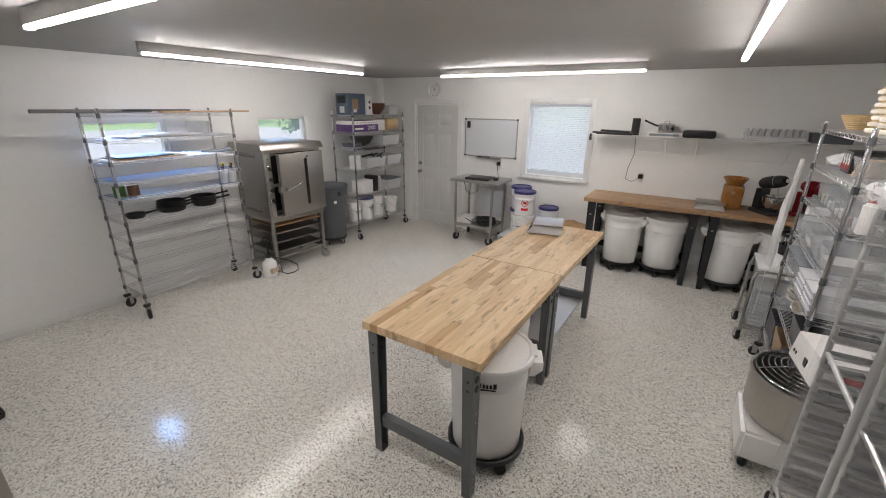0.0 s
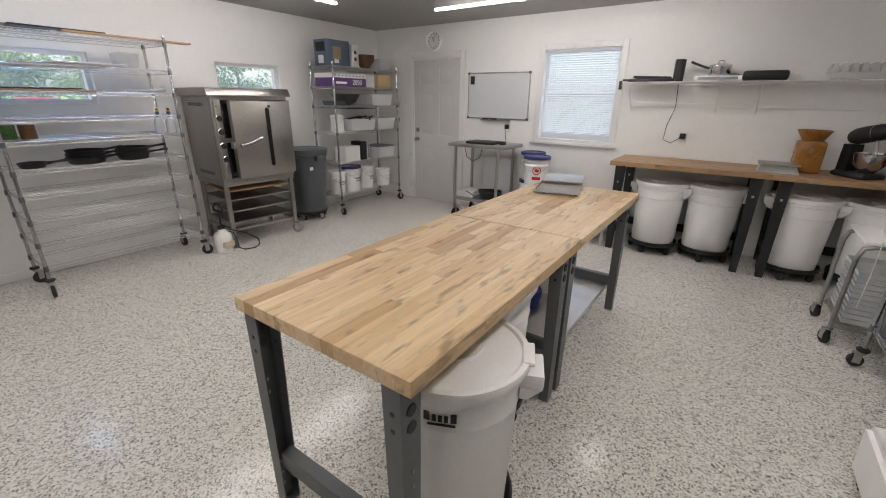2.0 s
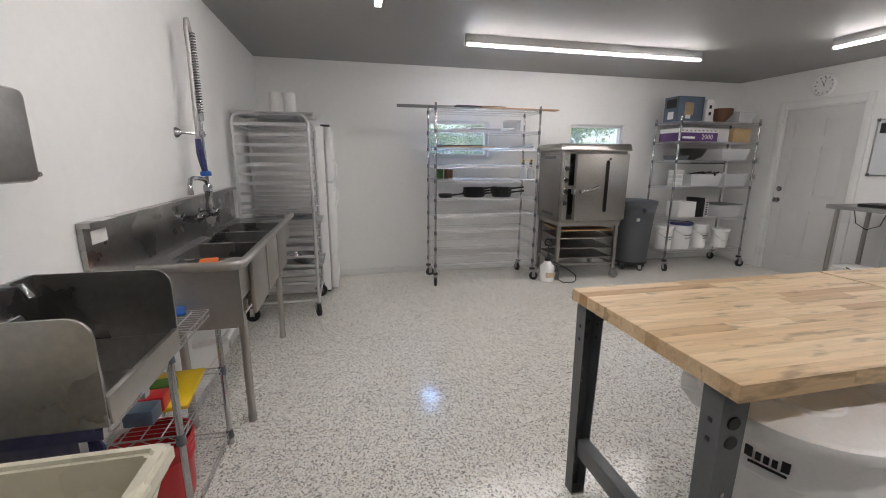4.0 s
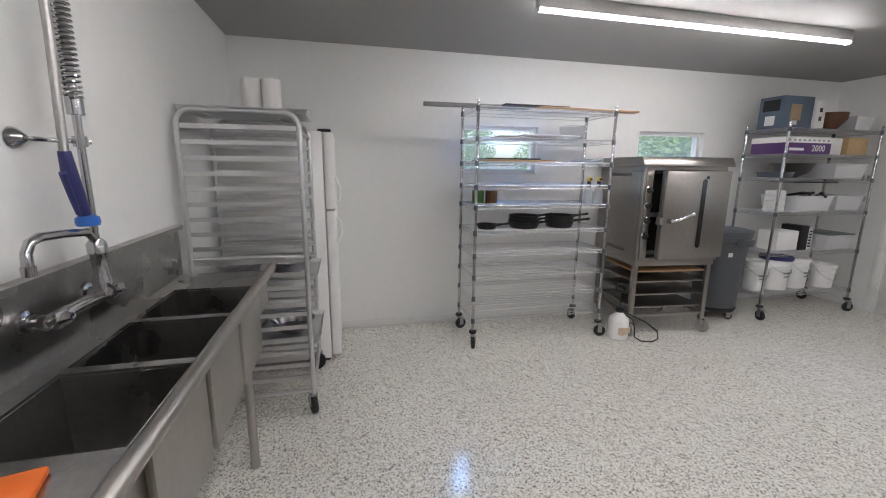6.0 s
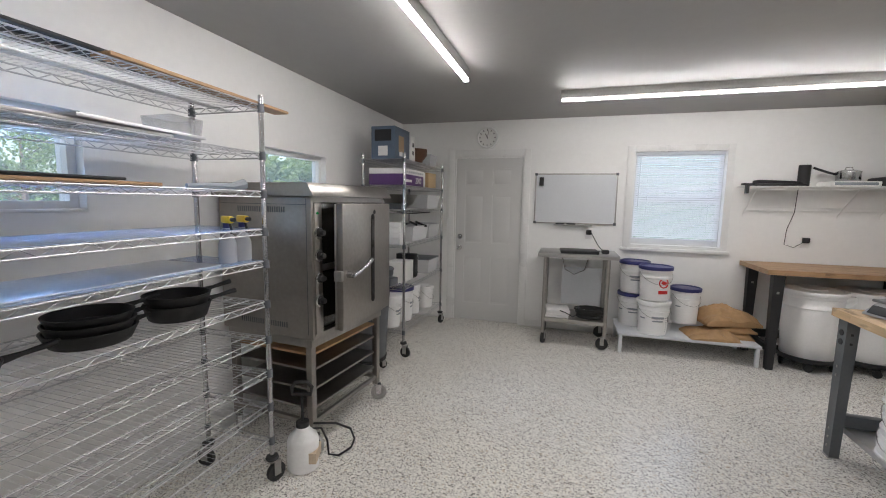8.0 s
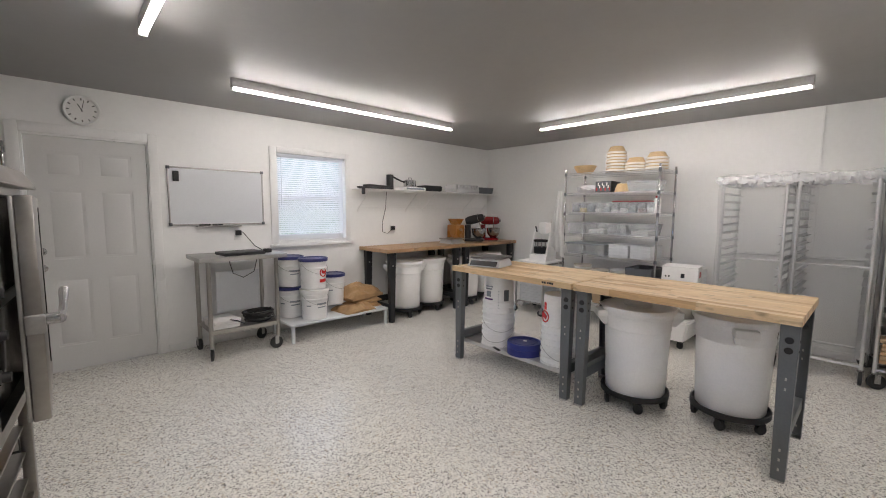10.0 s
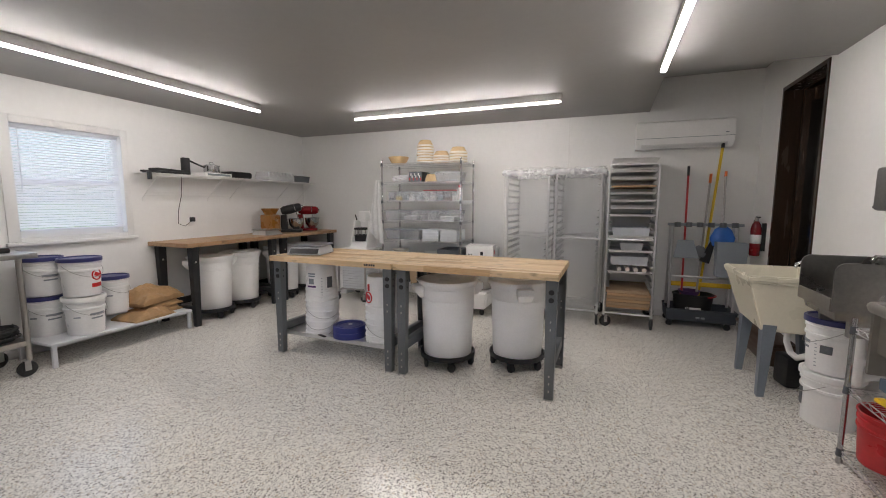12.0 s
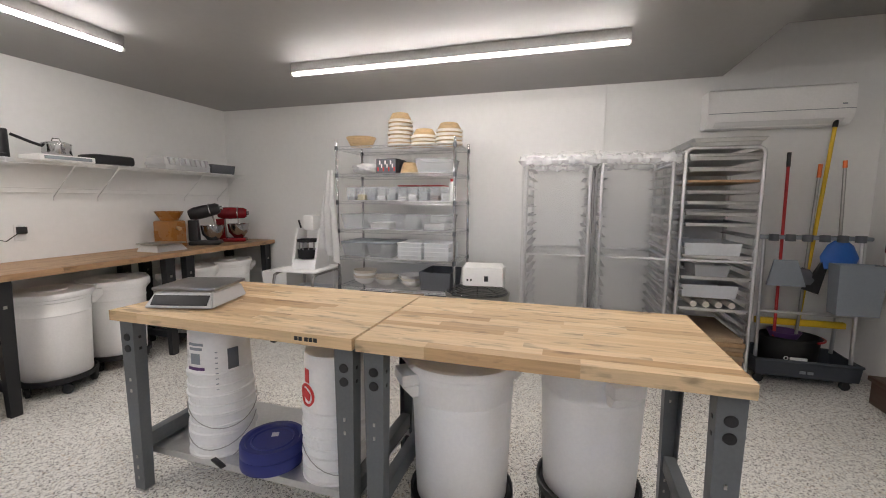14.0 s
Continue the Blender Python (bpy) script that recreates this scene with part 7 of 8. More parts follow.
# wall-mounted air conditioner
ac = thing("air_conditioner", 1.948, 0.70, 2.02, 0, "white wall-mounted split air conditioner", "air conditioner")
bm = B()
prism(bm, [(0, 0.0), (-0.13, 0.0), (-0.185, 0.05), (-0.198, 0.12), (-0.19, 0.285), (-0.17, 0.30), (0, 0.30)], -0.49, 0.49)
bmesh.ops.bevel(bm, geom=[e for e in bm.edges if abs(e.verts[0].co.y - e.verts[1].co.y) < 1e-5], offset=0.006, segments=2, affect='EDGES')
part("body", bm, M_WHITEPL, ac)
part("front_seam", abox(-0.2005, -0.196, -0.485, 0.485, 0.108, 0.112), M_GREYMID, ac)
vn = B()
box(vn, -0.004, 0.002, -0.43, 0.43, -0.025, 0.025, 0.002, pose(-0.160, 0, 0.027, 0, -48, 0))
part("louvre", vn, M_TRIM, ac, "white swing louvre")
part("badge", abox(-0.199, -0.196, -0.43, -0.40, 0.14, 0.15), M_GREYMID, ac)
ob = part("wall_raceway", abox(1.938, 1.95, 1.955, 1.97, 1.0, ZC - 0.001), M_TRIM)
tagged(ob, "thin white cable strip running up the wall", "trim", kind="structure")

# cleaning cart
jc = thing("cleaning_cart", 1.68, 0.46, 0, 0, "dark grey janitor cart holding mops and brooms", "cleaning cart")
part("tray", tray(B(), -0.19, 0.20, -0.34, 0.34, 0.075, 0.20, 0.01, 0.01), M_CART, jc)
part("bumper", tube(B(), [(-0.19, -0.34, 0.20), (0.2, -0.34, 0.20), (0.2, 0.34, 0.20), (-0.19, 0.34, 0.20)], 0.012, 6, closed=True), M_CART, jc)
for k in range(2):
    part("sticker", abox(-0.193, -0.183, -0.04 + 0.05 * k, -0.005 + 0.05 * k, 0.11, 0.13), M_GREYMID, jc)
for sx in (-0.15, 0.16):
    for sy in (-0.28, 0.28):
        caster("caster", jc, sx, sy, 0.033, 0.07, 1.4, M_RUBBER, M_BLACKPL)
for sy in (-0.31, 0.31):
    part("upright", tube(B(), [(-0.1, sy, 0.19), (-0.06, sy * 1.0, 1.14)], 0.014, 8), M_ALU, jc)
    part("upright", tube(B(), [(0.15, sy, 0.19), (0.10, sy, 1.14)], 0.014, 8), M_ALU, jc)
part("holder_bar", abox(-0.10, -0.02, -0.36, 0.36, 1.135, 1.165, 0.008), M_GREYMID, jc)
for k in range(6):
    part("tool_clip", lathe(B(), [(0.022, 1.125), (0.032, 1.125), (0.032, 1.175), (0.022, 1.175)], 12, -0.115, -0.27 + 0.108 * k), M_GREYPL, jc)
part("mid_bar", tube(B(), [(-0.085, -0.31, 0.56), (-0.085, 0.31, 0.56)], 0.013, 8), M_ALU, jc)
part("yellow_bar", abox(-0.02, 0.02, -0.3, 0.3, 0.44, 0.49, 0.006), M_YELLOW, jc)
part("pail_box", tray(B(), -0.26, -0.12, -0.37, -0.09, 0.60, 0.97, 0.012, 0.006), M_GREYMID, jc, "mid-grey hanging caddy box")
mb = thing("mop_bucket", 1.66, 0.52, 0.088, 0, "black oval mop bucket with dark red trim", "mop bucket")
part("bucket", lathe(B(), [(0, 0), (0.17, 0), (0.185, 0.02), (0.20, 0.25), (0.215, 0.27), (0.2, 0.28), (0.18, 0.05), (0, 0.03)], 30, sx=0.75), M_BLACKPL, mb)
part("wringer", lathe(B(), [(0.08, 0.24), (0.11, 0.30), (0.115, 0.31), (0.10, 0.31), (0.07, 0.25)], 24, 0.0, 0.04), M_PURPLE, mb)
part("trim", tube(B(), [(0.157 * math.cos(a), -0.02 + 0.205 * math.sin(a), 0.262) for a in [-2.6 + 2.2 * i / 12 for i in range(13)]], 0.008, 6), M_RED, mb)
part("logo_mark", abox(-0.157, -0.149, -0.06, 0.05, 0.12, 0.14), M_PAPER, mb)
part("logo_mark", lathe(B(), [(0.010, 0), (0.016, 0), (0.016, 0.004), (0.010, 0.004), (0.010, 0)], 14, m=pose(-0.148, 0.075, 0.13, 0, -90, 0)), M_PAPER, mb)


def stick(name, x0, y0, z0, x1, y1, z1, r, m, tip, label, category, head=None):
    e = thing(name, x0, y0, z0, 0, label, category)
    d = Vector((x1 - x0, y1 - y0, z1 - z0))
    part("handle", tube(B(), [(0, 0, 0), tuple(d * 0.93)], r, 10), m, e)
    part("grip", tube(B(), [tuple(d * 0.93), tuple(d)], r * 1.25, 10), tip, e)
    return e


b1 = stick("broom", 1.62, 0.64, 0.24, 1.66, 0.645, 1.80, 0.011, M_RED, M_BLACKPL, "red-handled broom standing in the cart", "broom")
fb = B()
frustum(fb, -0.02, 0.02, -0.05, 0.05, 0.52, -0.012, 0.012, -0.02, 0.02, 0.78)
part("bristles", fb, M_IRON, b1).matrix_local = pose(-0.02, -0.03, 0.0, 18)
dp = thing("dustpan", 1.555, 0.66, 0.78, 0, "grey plastic dustpan hung on the cart", "dustpan")
pf = B()
frustum(pf, -0.03, 0.0, -0.15, 0.10, 0.0, -0.012, 0.0, -0.09, 0.06, 0.20)
part("pan", pf, M_GREYMID, dp)
m1 = stick("mop", 1.62, 0.50, 0.25, 1.70, 0.42, 1.71, 0.011, M_STEELD, M_ORANGE, "steel-handled mop with an orange grip", "mop")
mh = B()
lathe(mh, [(0, 0.53), (0.09, 0.54), (0.10, 0.58), (0.05, 0.65), (0, 0.67)], 18, sx=0.5)
part("mop_head", mh, M_GREYPL, m1)
y1_ = stick("yellow_pole", 1.70, 0.47, 0.22, 1.80, 0.30, 2.13, 0.014, M_YELLOW, M_BLACKPL, "long yellow fibreglass pole with a black grip", "pole")
s1_ = stick("scoop_broom", 1.60, 0.29, 0.95, 1.66, 0.29, 1.73, 0.011, M_STEELD, M_ORANGE, "steel-handled scoop with an orange grip", "scoop")
part("scoop", lathe(B(), [(0, -0.03), (0.10, -0.03), (0.12, 0.06), (0.08, 0.15), (0.02, 0.2), (0, 0.2)], 22, sx=0.4), M_BLUE, s1_, "bright blue plastic scoop")

# fire extinguisher beside the raised door
fx = thing("fire_extinguisher", 1.52, YS + 0.001, 0.84, 0, "red fire extinguisher hung on the wall", "fire extinguisher")
part("bracket", abox(-0.014, 0.014, 0.0, 0.036, 0.05, 0.34), M_BLACKPL, fx)
part("cylinder", lathe(B(), [(0, 0), (0.043, 0), (0.048, 0.012), (0.048, 0.28), (0.038, 0.325), (0.018, 0.36), (0, 0.36)], 24, 0, 0.085), M_REDP, fx)
part("label", lathe(B(), [(0.0485, 0.13), (0.0492, 0.131), (0.0492, 0.22), (0.0485, 0.221)], 24, 0, 0.085), M_PAPER, fx)
part("valve", lathe(B(), [(0, 0.355), (0.018, 0.355), (0.018, 0.40), (0, 0.402)], 14, 0, 0.085), M_STEELD, fx)
part("lever", box(B(), -0.09, 0.02, 0.075, 0.095, 0.395, 0.41, 0.004), M_BLACKPL, fx)
part("hose", tube(B(), [(0.015, 0.085, 0.38), (0.055, 0.09, 0.365), (0.062, 0.09, 0.25), (0.057, 0.09, 0.12)], 0.007, 8), M_RUBBER, fx)

# ---- south wall: sinks ----
SK = 0.95
s3 = thing("three_compartment_sink", -2.19, YS + 0.002, 0, 0, "stainless three-compartment sink with a high backsplash", "sink")
X0, X1, D = -0.90, 0.82, 0.455
bs = B()
box(bs, X0, 1.07, 0.0, 0.02, SK - 0.03, 1.185)
box(bs, X0, 1.07, 0.02, 0.045, 1.165, 1.185)
part("backsplash_panel", bs, M_SINK, s3)
xs = [-0.60, -0.21, 0.175, 0.565]
part("drainboard", abox(X0, xs[0], 0.02, D - 0.01, SK - 0.03, SK - 0.022), M_SINK, s3)
part("drainboard", abox(xs[3], X1 - 0.01, 0.02, D - 0.01, SK - 0.03, SK - 0.022), M_SINK, s3)
part("rear_ledge", abox(xs[0], xs[3], 0.02, 0.085, SK - 0.03, SK - 0.022), M_SINK, s3)
part("front_ledge", abox(xs[0], xs[3], D - 0.045, D - 0.01, SK - 0.03, SK - 0.022), M_SINK, s3)
for x in xs[1:3]:
    part("divider", abox(x - 0.018, x + 0.018, 0.085, D - 0.045, SK - 0.03, SK - 0.022), M_SINK, s3)
for k in range(3):
    a = xs[k] + (0.018 if k else 0.0)
    b = xs[k + 1] - (0.018 if k < 2 else 0.0)
    bm = B()
    tray(bm, a, b, 0.085, D - 0.045, SK - 0.31, SK - 0.0305, 0.012, 0.003)
    part("bowl", bm, M_SINK, s3)
rim = tube(B(), [(X0, D, SK - 0.004), (X1 - 0.05, D, SK - 0.004), (X1 - 0.015, D - 0.012, SK - 0.004), (X1, D - 0.05, SK - 0.004), (X1, 0.05, SK - 0.004)], 0.022, 12)
part("rolled_rim", rim, M_STEEL, s3)
for k in range(3):
    part("bowl_front", abox(xs[k] + 0.02, xs[k + 1] - 0.02, D - 0.034, D - 0.012, SK - 0.335, SK - 0.0305, 0.008), M_STEEL, s3)
part("apron", abox(X0, X1 - 0.03, D - 0.045, D - 0.0345, SK - 0.20, SK - 0.0305), M_STEEL, s3)
part("end_apron", abox(X1 - 0.03, X1 - 0.012, 0.03, D - 0.012, SK - 0.30, SK - 0.0305), M_STEEL, s3)
for x in (-0.55, 0.55):
    for y in (0.08, 0.37):
        lg = part("leg", tube(B(), [(x, y, 0.02), (x, y, SK - 0.31)], 0.021, 12), M_STEEL, s3)
        part("foot", lathe(B(), [(0, 0), (0.022, 0), (0.024, 0.03), (0.02, 0.06), (0, 0.061)], 12, x, y), M_STEELD, lg)
part("drain_pipe", tube(B(), [(-0.5, 0.22, 0.62), (-0.5, 0.22, 0.42), (0.3, 0.2, 0.38), (0.3, 0.03, 0.36)], 0.022, 10), M_WHITEPL, s3)
part("notice_card", abox(0.93, 1.03, 0.0205, 0.0215, 1.10, 1.15), M_PAPER, s3)
pl = B()
box(pl, -0.05, 0.05, -0.03, 0.03, 0, 0.001, 0, pose(0.98, 0.035, 1.1875, 0, 0, 0))
part("notice_card", pl, M_PAPER, s3)
# tap with spring pre-rinse spray
tp = thing("pre_rinse_tap", -2.16, YS + 0.024, 0, 0, "chrome pre-rinse tap with spring hose and blue spray handle", "tap")
RX, RY = -0.07, 0.078
part("wall_block", tube(B(), [(-0.14, 0.06, 1.075), (0.17, 0.06, 1.075)], 0.021, 12), M_CHROME, tp)
for x in (-0.12, 0.15):
    part("inlet", lathe(B(), [(0, 0), (0.034, 0), (0.032, 0.010), (0.02, 0.014), (0.019, 0.06), (0, 0.06)], 16, m=pose(x, 0.0, 1.075, -90)), M_CHROME, tp)
    vh = part("valve", lathe(B(), [(0, 0), (0.023, 0), (0.026, 0.02), (0.018, 0.045), (0.012, 0.05), (0, 0.05)], 14, m=pose(x, 0.065, 1.07, -65)), M_CHROME, tp)
    part("lever", tube(B(), [(x, 0.105, 1.088), (x + 0.03, 0.125, 1.10), (x + 0.075, 0.14, 1.112)], 0.008, 8, radii=[0.009, 0.007, 0.010]), M_CHROME, vh)
part("neck", lathe(B(), [(0, 1.075), (0.024, 1.08), (0.026, 1.13), (0.02, 1.15), (0.022, 1.21), (0.026, 1.215), (0.026, 1.245), (0.016, 1.26), (0, 1.26)], 16, RX, RY), M_CHROME, tp)
part("riser", tube(B(), [(RX, RY, 1.25), (RX, RY, 1.66)], 0.011, 10), M_CHROME, tp)
part("spout", tube(B(), [(RX, RY, 1.215), (RX + 0.012, RY, 1.262), (RX + 0.04, RY, 1.286), (RX + 0.14, RY, 1.297), (RX + 0.235, RY, 1.303), (RX + 0.27, RY, 1.295), (RX + 0.288, RY, 1.27), (RX + 0.29, RY, 1.235)], 0.012, 10), M_CHROME, tp)
part("aerator", tube(B(), [(RX + 0.29, RY, 1.24), (RX + 0.29, RY, 1.215)], 0.015, 12), M_CHROME, tp)
part("wall_stay", tube(B(), [(RX - 0.03, RY + 0.012, 1.55), (0.035, -0.02, 1.552)], 0.007, 8), M_CHROME, tp)
part("stay_clamp", tube(B(), [(RX, RY, 1.535), (RX, RY, 1.565)], 0.018, 12), M_CHROME, tp)
part("stay_rose", lathe(B(), [(0, 0), (0.03, 0), (0.026, 0.012), (0.010, 0.03), (0, 0.03)], 18, m=pose(0.035, -0.022, 1.552, -90)), M_CHROME, tp)
arc = [(RX, RY, 1.66), (RX, RY, 1.9), (RX, RY, 2.08), (RX + 0.008, RY, 2.13), (RX + 0.03, RY, 2.165), (RX + 0.055, RY, 2.155), (RX + 0.066, RY, 2.11), (RX + 0.06, RY, 2.0), (RX + 0.064, RY, 1.82), (RX + 0.075, RY, 1.65), (RX + 0.085, RY + 0.002, 1.515)]
part("hose", tube(B(), arc, 0.0115, 10), M_STEELD, tp)
part("spring_ferrule", lathe(B(), [(0.0122, 1.625), (0.021, 1.625), (0.021, 1.675), (0.0122, 1.675)], 16, RX, RY), M_CHROME, tp)
spring = []
for i in range(420):
    a = i * 0.45
    spring.append((RX + 0.0215 * math.cos(a), RY + 0.0215 * math.sin(a), 1.67 + 0.44 * i / 419))
part("spring", tube(B(), spring, 0.0042, 5), M_CHROME, tp)
sh = part("spray_handle", tube(B(), [(RX + 0.085, RY + 0.002, 1.52), (RX + 0.078, RY + 0.004, 1.44), (RX + 0.062, RY + 0.008, 1.37), (RX + 0.052, RY + 0.010, 1.335)], 0.018, 12, radii=[0.015, 0.021, 0.019, 0.016]), M_BLUELID, tp, "navy rubber spray handle")
part("spray_head", lathe(B(), [(0, 0), (0.028, 0.002), (0.031, 0.012), (0.029, 0.026), (0.016, 0.034), (0, 0.035)], 18, RX + 0.047, RY + 0.012, 1.305), M_BLUE, sh)
part("trigger", tube(B(), [(RX + 0.085, RY + 0.012, 1.345), (RX + 0.115, RY + 0.018, 1.40), (RX + 0.142, RY + 0.022, 1.462)], 0.008, 8, radii=[0.007, 0.009, 0.010]), M_BLUELID, sh)
ob = part("orange_scraper", abox(-0.07, 0.07, -0.04, 0.04, 0, 0.016, 0.005), M_ORANGE)
ob.matrix_world = pose(-1.50, 0.22, SK - 0.022, 0, 0, 15)
tagged(ob, "flat orange plastic scraper on the drainboard", "scraper")

# hand sink with side splashes
hs = thing("hand_sink", -0.66, YS + 0.002, 0, 0, "small stainless sink with raised side splashes", "sink")
part("back", abox(-0.205, 0.205, 0.0, 0.012, 0.86, 1.07), M_SINK, hs)
for x in (-0.213, 0.205):
    sp = B()
    pts = [(0.012, 0.80), (0.375, 0.80)] + [(0.325 + 0.05 * math.cos(a), 1.02 + 0.05 * math.sin(a)) for a in [radians(k) for k in (0, 22, 45, 68, 90)]] + [(0.012, 1.07)]
    vs0 = [sp.verts.new((x, y, z)) for y, z in pts]
    vs1 = [sp.verts.new((x + 0.008, y, z)) for y, z in pts]
    sp.faces.new(vs0)
    sp.faces.new(vs1[::-1])
    for i in range(len(pts)):
        sp.faces.new((vs0[i], vs1[i], vs1[(i + 1) % len(pts)], vs0[(i + 1) % len(pts)]))
    part("side_splash", sp, M_SINK, hs)
bm = B()
tray(bm, -0.2045, 0.2045, 0.013, 0.362, 0.75, 0.855, 0.02, 0.004)
part("basin", bm, M_SINK, hs)
part("front_rim", abox(-0.2045, 0.2045, 0.3625, 0.38, 0.80, 0.872, 0.004), M_STEEL, hs)
part("tap", tube(B(), [(0.0, 0.045, 0.97), (0.0, 0.045, 1.05), (0.0, 0.07, 1.09), (0.0, 0.12, 1.09), (0.0, 0.135, 1.06)], 0.011, 10), M_CHROME, hs)
part("tap_base", tube(B(), [(-0.09, 0.035, 0.97), (0.09, 0.035, 0.97)], 0.017, 10), M_CHROME, hs)
part("drain_pipe", tube(B(), [(0.0, 0.14, 0.75), (0.0, 0.14, 0.40), (0.04, 0.12, 0.34), (0.08, 0.08, 0.36), (0.08, 0.005, 0.38)], 0.024, 10), M_WHITEPL, hs, "white plastic waste pipe")
part("drain_nut", lathe(B(), [(0.025, 0.46), (0.034, 0.46), (0.034, 0.50), (0.025, 0.50)], 14, 0, 0.14), M_WHITEPL, hs)
for x in (-0.165, 0.155):
    part("wall_bracket", abox(x - 0.015, x + 0.015, 0.0, 0.28, 0.66, 0.75), M_STEELD, hs)
# towel dispenser
td = thing("towel_dispenser", -0.685, YS + 0.001, 1.345, 0, "brushed steel paper towel dispenser on the wall", "dispenser")
part("case", box(B(), -0.15, 0.15, 0.0, 0.11, 0.0, 0.245, 0.02), M_STEELD, td)
part("bar", tube(B(), [(-0.17, 0.09, 0.02), (0.17, 0.09, 0.02)], 0.008, 8), M_CHROME, td)
part("lock", lathe(B(), [(0, 0), (0.012, 0), (0.01, 0.004), (0, 0.005)], 12, m=pose(0, 0.11, 0.20, -90)), M_CHROME, td)

# small wire stand with cleaning things under the sinks
wire_rack(-1.205, 0.098, 0, 0.54, 0.30, [0.745, 0.42, 0.07], 0.79, 0.03, "small chrome wire stand below the sinks", 0)
ob = part("folded_cloth", abox(-0.16, 0.16, -0.10, 0.10, 0, 0.02, 0.006), M_YELLOW)
ob.matrix_world = pose(-1.26, 0.09, 0.427, 0, 0, 6)
tagged(ob, "yellow folded cleaning cloth on the wire stand", "cloth")
ob = part("blue_cloth", box(B(), -0.07, 0.07, -0.03, 0.03, 0, 0.02, 0.008), M_BLUE)
ob.matrix_world = pose(-1.36, 0.12, 0.752, 0, 0, 20)
tagged(ob, "blue scrubbing cloth on the wire stand", "cloth")
for k, (m, lab) in enumerate(((M_BLUECARD, "blue sponge pack"), (M_RED, "pink sponge pack"), (M_GREENP, "green sponge pack"))):
    ob = part("sponge_pack", abox(-0.04, 0.04, -0.05, 0.05, 0, 0.06, 0.006), m)
    ob.matrix_world = pose(-1.03 - 0.085 * k, 0.085, 0.448, 0, 0, 5 * k)
    tagged(ob, lab + " on the folded cloth", "sponge", "sponge packs")
rb = bucket("red_bucket", -1.06, 0.09, 0.078, 0, "red plastic bucket with a wire handle", 0.135, 0.27, None, (), body_mat=M_RED)
part("pour_scale", abox(0.09, 0.12, -0.09, -0.06, 0.18, 0.24), M_PAPER, rb)

# two stacked buckets
bucket("flour_bucket", -0.46, 0.10, 0, 150, "grey-white bucket with a black printed label", 0.15, 0.33, M_BUCKET, ((0.07, 0.12, 20, 0.5, M_GREYPL), (0.05, 0.05, -40, 0.4, M_GREYMID)), group="buckets by the sink")
bucket("flour_bucket", -0.46, 0.10, 0.345, 170, "grey-white bucket with a navy lid and print", 0.15, 0.33, M_BLUELID, PRINTS + SCALE, group="buckets by the sink")

# laundry tub
lt = thing("laundry_tub", 0.085, YS + 0.005, 0, 0, "cream moulded laundry tub on blue-grey legs", "laundry tub")
bm = B()
T0 = [(-0.335, 0.0), (0.335, 0.0), (0.335, 0.588), (-0.335, 0.588)]
B0 = [(-0.27, 0.06), (0.27, 0.06), (0.27, 0.465), (-0.27, 0.465)]
TI = [(-0.305, 0.09), (0.305, 0.09), (0.305, 0.56), (-0.305, 0.56)]
BI = [(-0.245, 0.10), (0.245, 0.10), (0.245, 0.44), (-0.245, 0.44)]
LI = [(-0.325, 0.012), (0.325, 0.012), (0.325, 0.573), (-0.325, 0.573)]
loops = [[bm.verts.new((x, y, z)) for x, y in r] for r, z in ((B0, 0.48), (LI, 0.835), (T0, 0.84), (T0, 0.880), (TI, 0.883), (BI, 0.50))]
for a, b in zip(loops, loops[1:]):
    for i in range(4):
        bm.faces.new((a[i], a[(i + 1) % 4], b[(i + 1) % 4], b[i]))
bm.faces.new(loops[0])
bm.faces.new(loops[-1])
bmesh.ops.bevel(bm, geom=list(bm.edges), offset=0.008, segments=2, affect='EDGES')
part("tub", bm, M_CREAM, lt)
part("rib", abox(-0.005, 0.005, 0.44, 0.5, 0.6, 0.61), M_CREAM, lt)
for sx in (-1, 1):
    for y0, y1 in ((0.06, 0.02), (0.425, 0.445)):
        lg = B()
        frustum(lg, sx * 0.265 - 0.025, sx * 0.265 + 0.025, y1 - 0.022, y1 + 0.022, 0.0, sx * 0.235 - 0.045, sx * 0.235 + 0.045, y0 - 0.045, y0 + 0.035, 0.53)
        part("leg", lg, M_SINKLEG, lt)
part("tap", tube(B(), [(0.0, 0.045, 0.866), (0.0, 0.045, 0.92), (0.0, 0.08, 0.96), (0.0, 0.17, 0.965), (0.0, 0.21, 0.94), (0.0, 0.215, 0.915)], 0.011, 10), M_CHROME, lt)
for sx in (-1, 1):
    part("tap_handle", lathe(B(), [(0, 0.857), (0.018, 0.857), (0.012, 0.885), (0.022, 0.89), (0.02, 0.905), (0, 0.906)], 12, sx * 0.09, 0.045), M_CHROME, lt)
part("waste_pipe", tube(B(), [(-0.05, 0.24, 0.48), (-0.05, 0.24, 0.36), (-0.07, 0.22, 0.29), (-0.13, 0.2, 0.27), (-0.18, 0.18, 0.30), (-0.22, 0.1, 0.34), (-0.22, 0.0, 0.34)], 0.022, 10), M_WHITEPL, lt, "white plastic waste trap")
part("overflow_cap", lathe(B(), [(0, 0), (0.012, 0), (0.01, 0.006), (0, 0.006)], 12, m=pose(0.325, 0.30, 0.815, 0, 80, 0)), M_BLACKPL, lt)
ob = part("cleaner_jug", box(B(), -0.09, 0.09, -0.06, 0.06, 0, 0.24, 0.025), M_BLACKPL)
ob.matrix_world = pose(0.12, 0.12, 0.0, 0, 0, 10)
tagged(ob, "black plastic jug under the laundry tub", "jug")

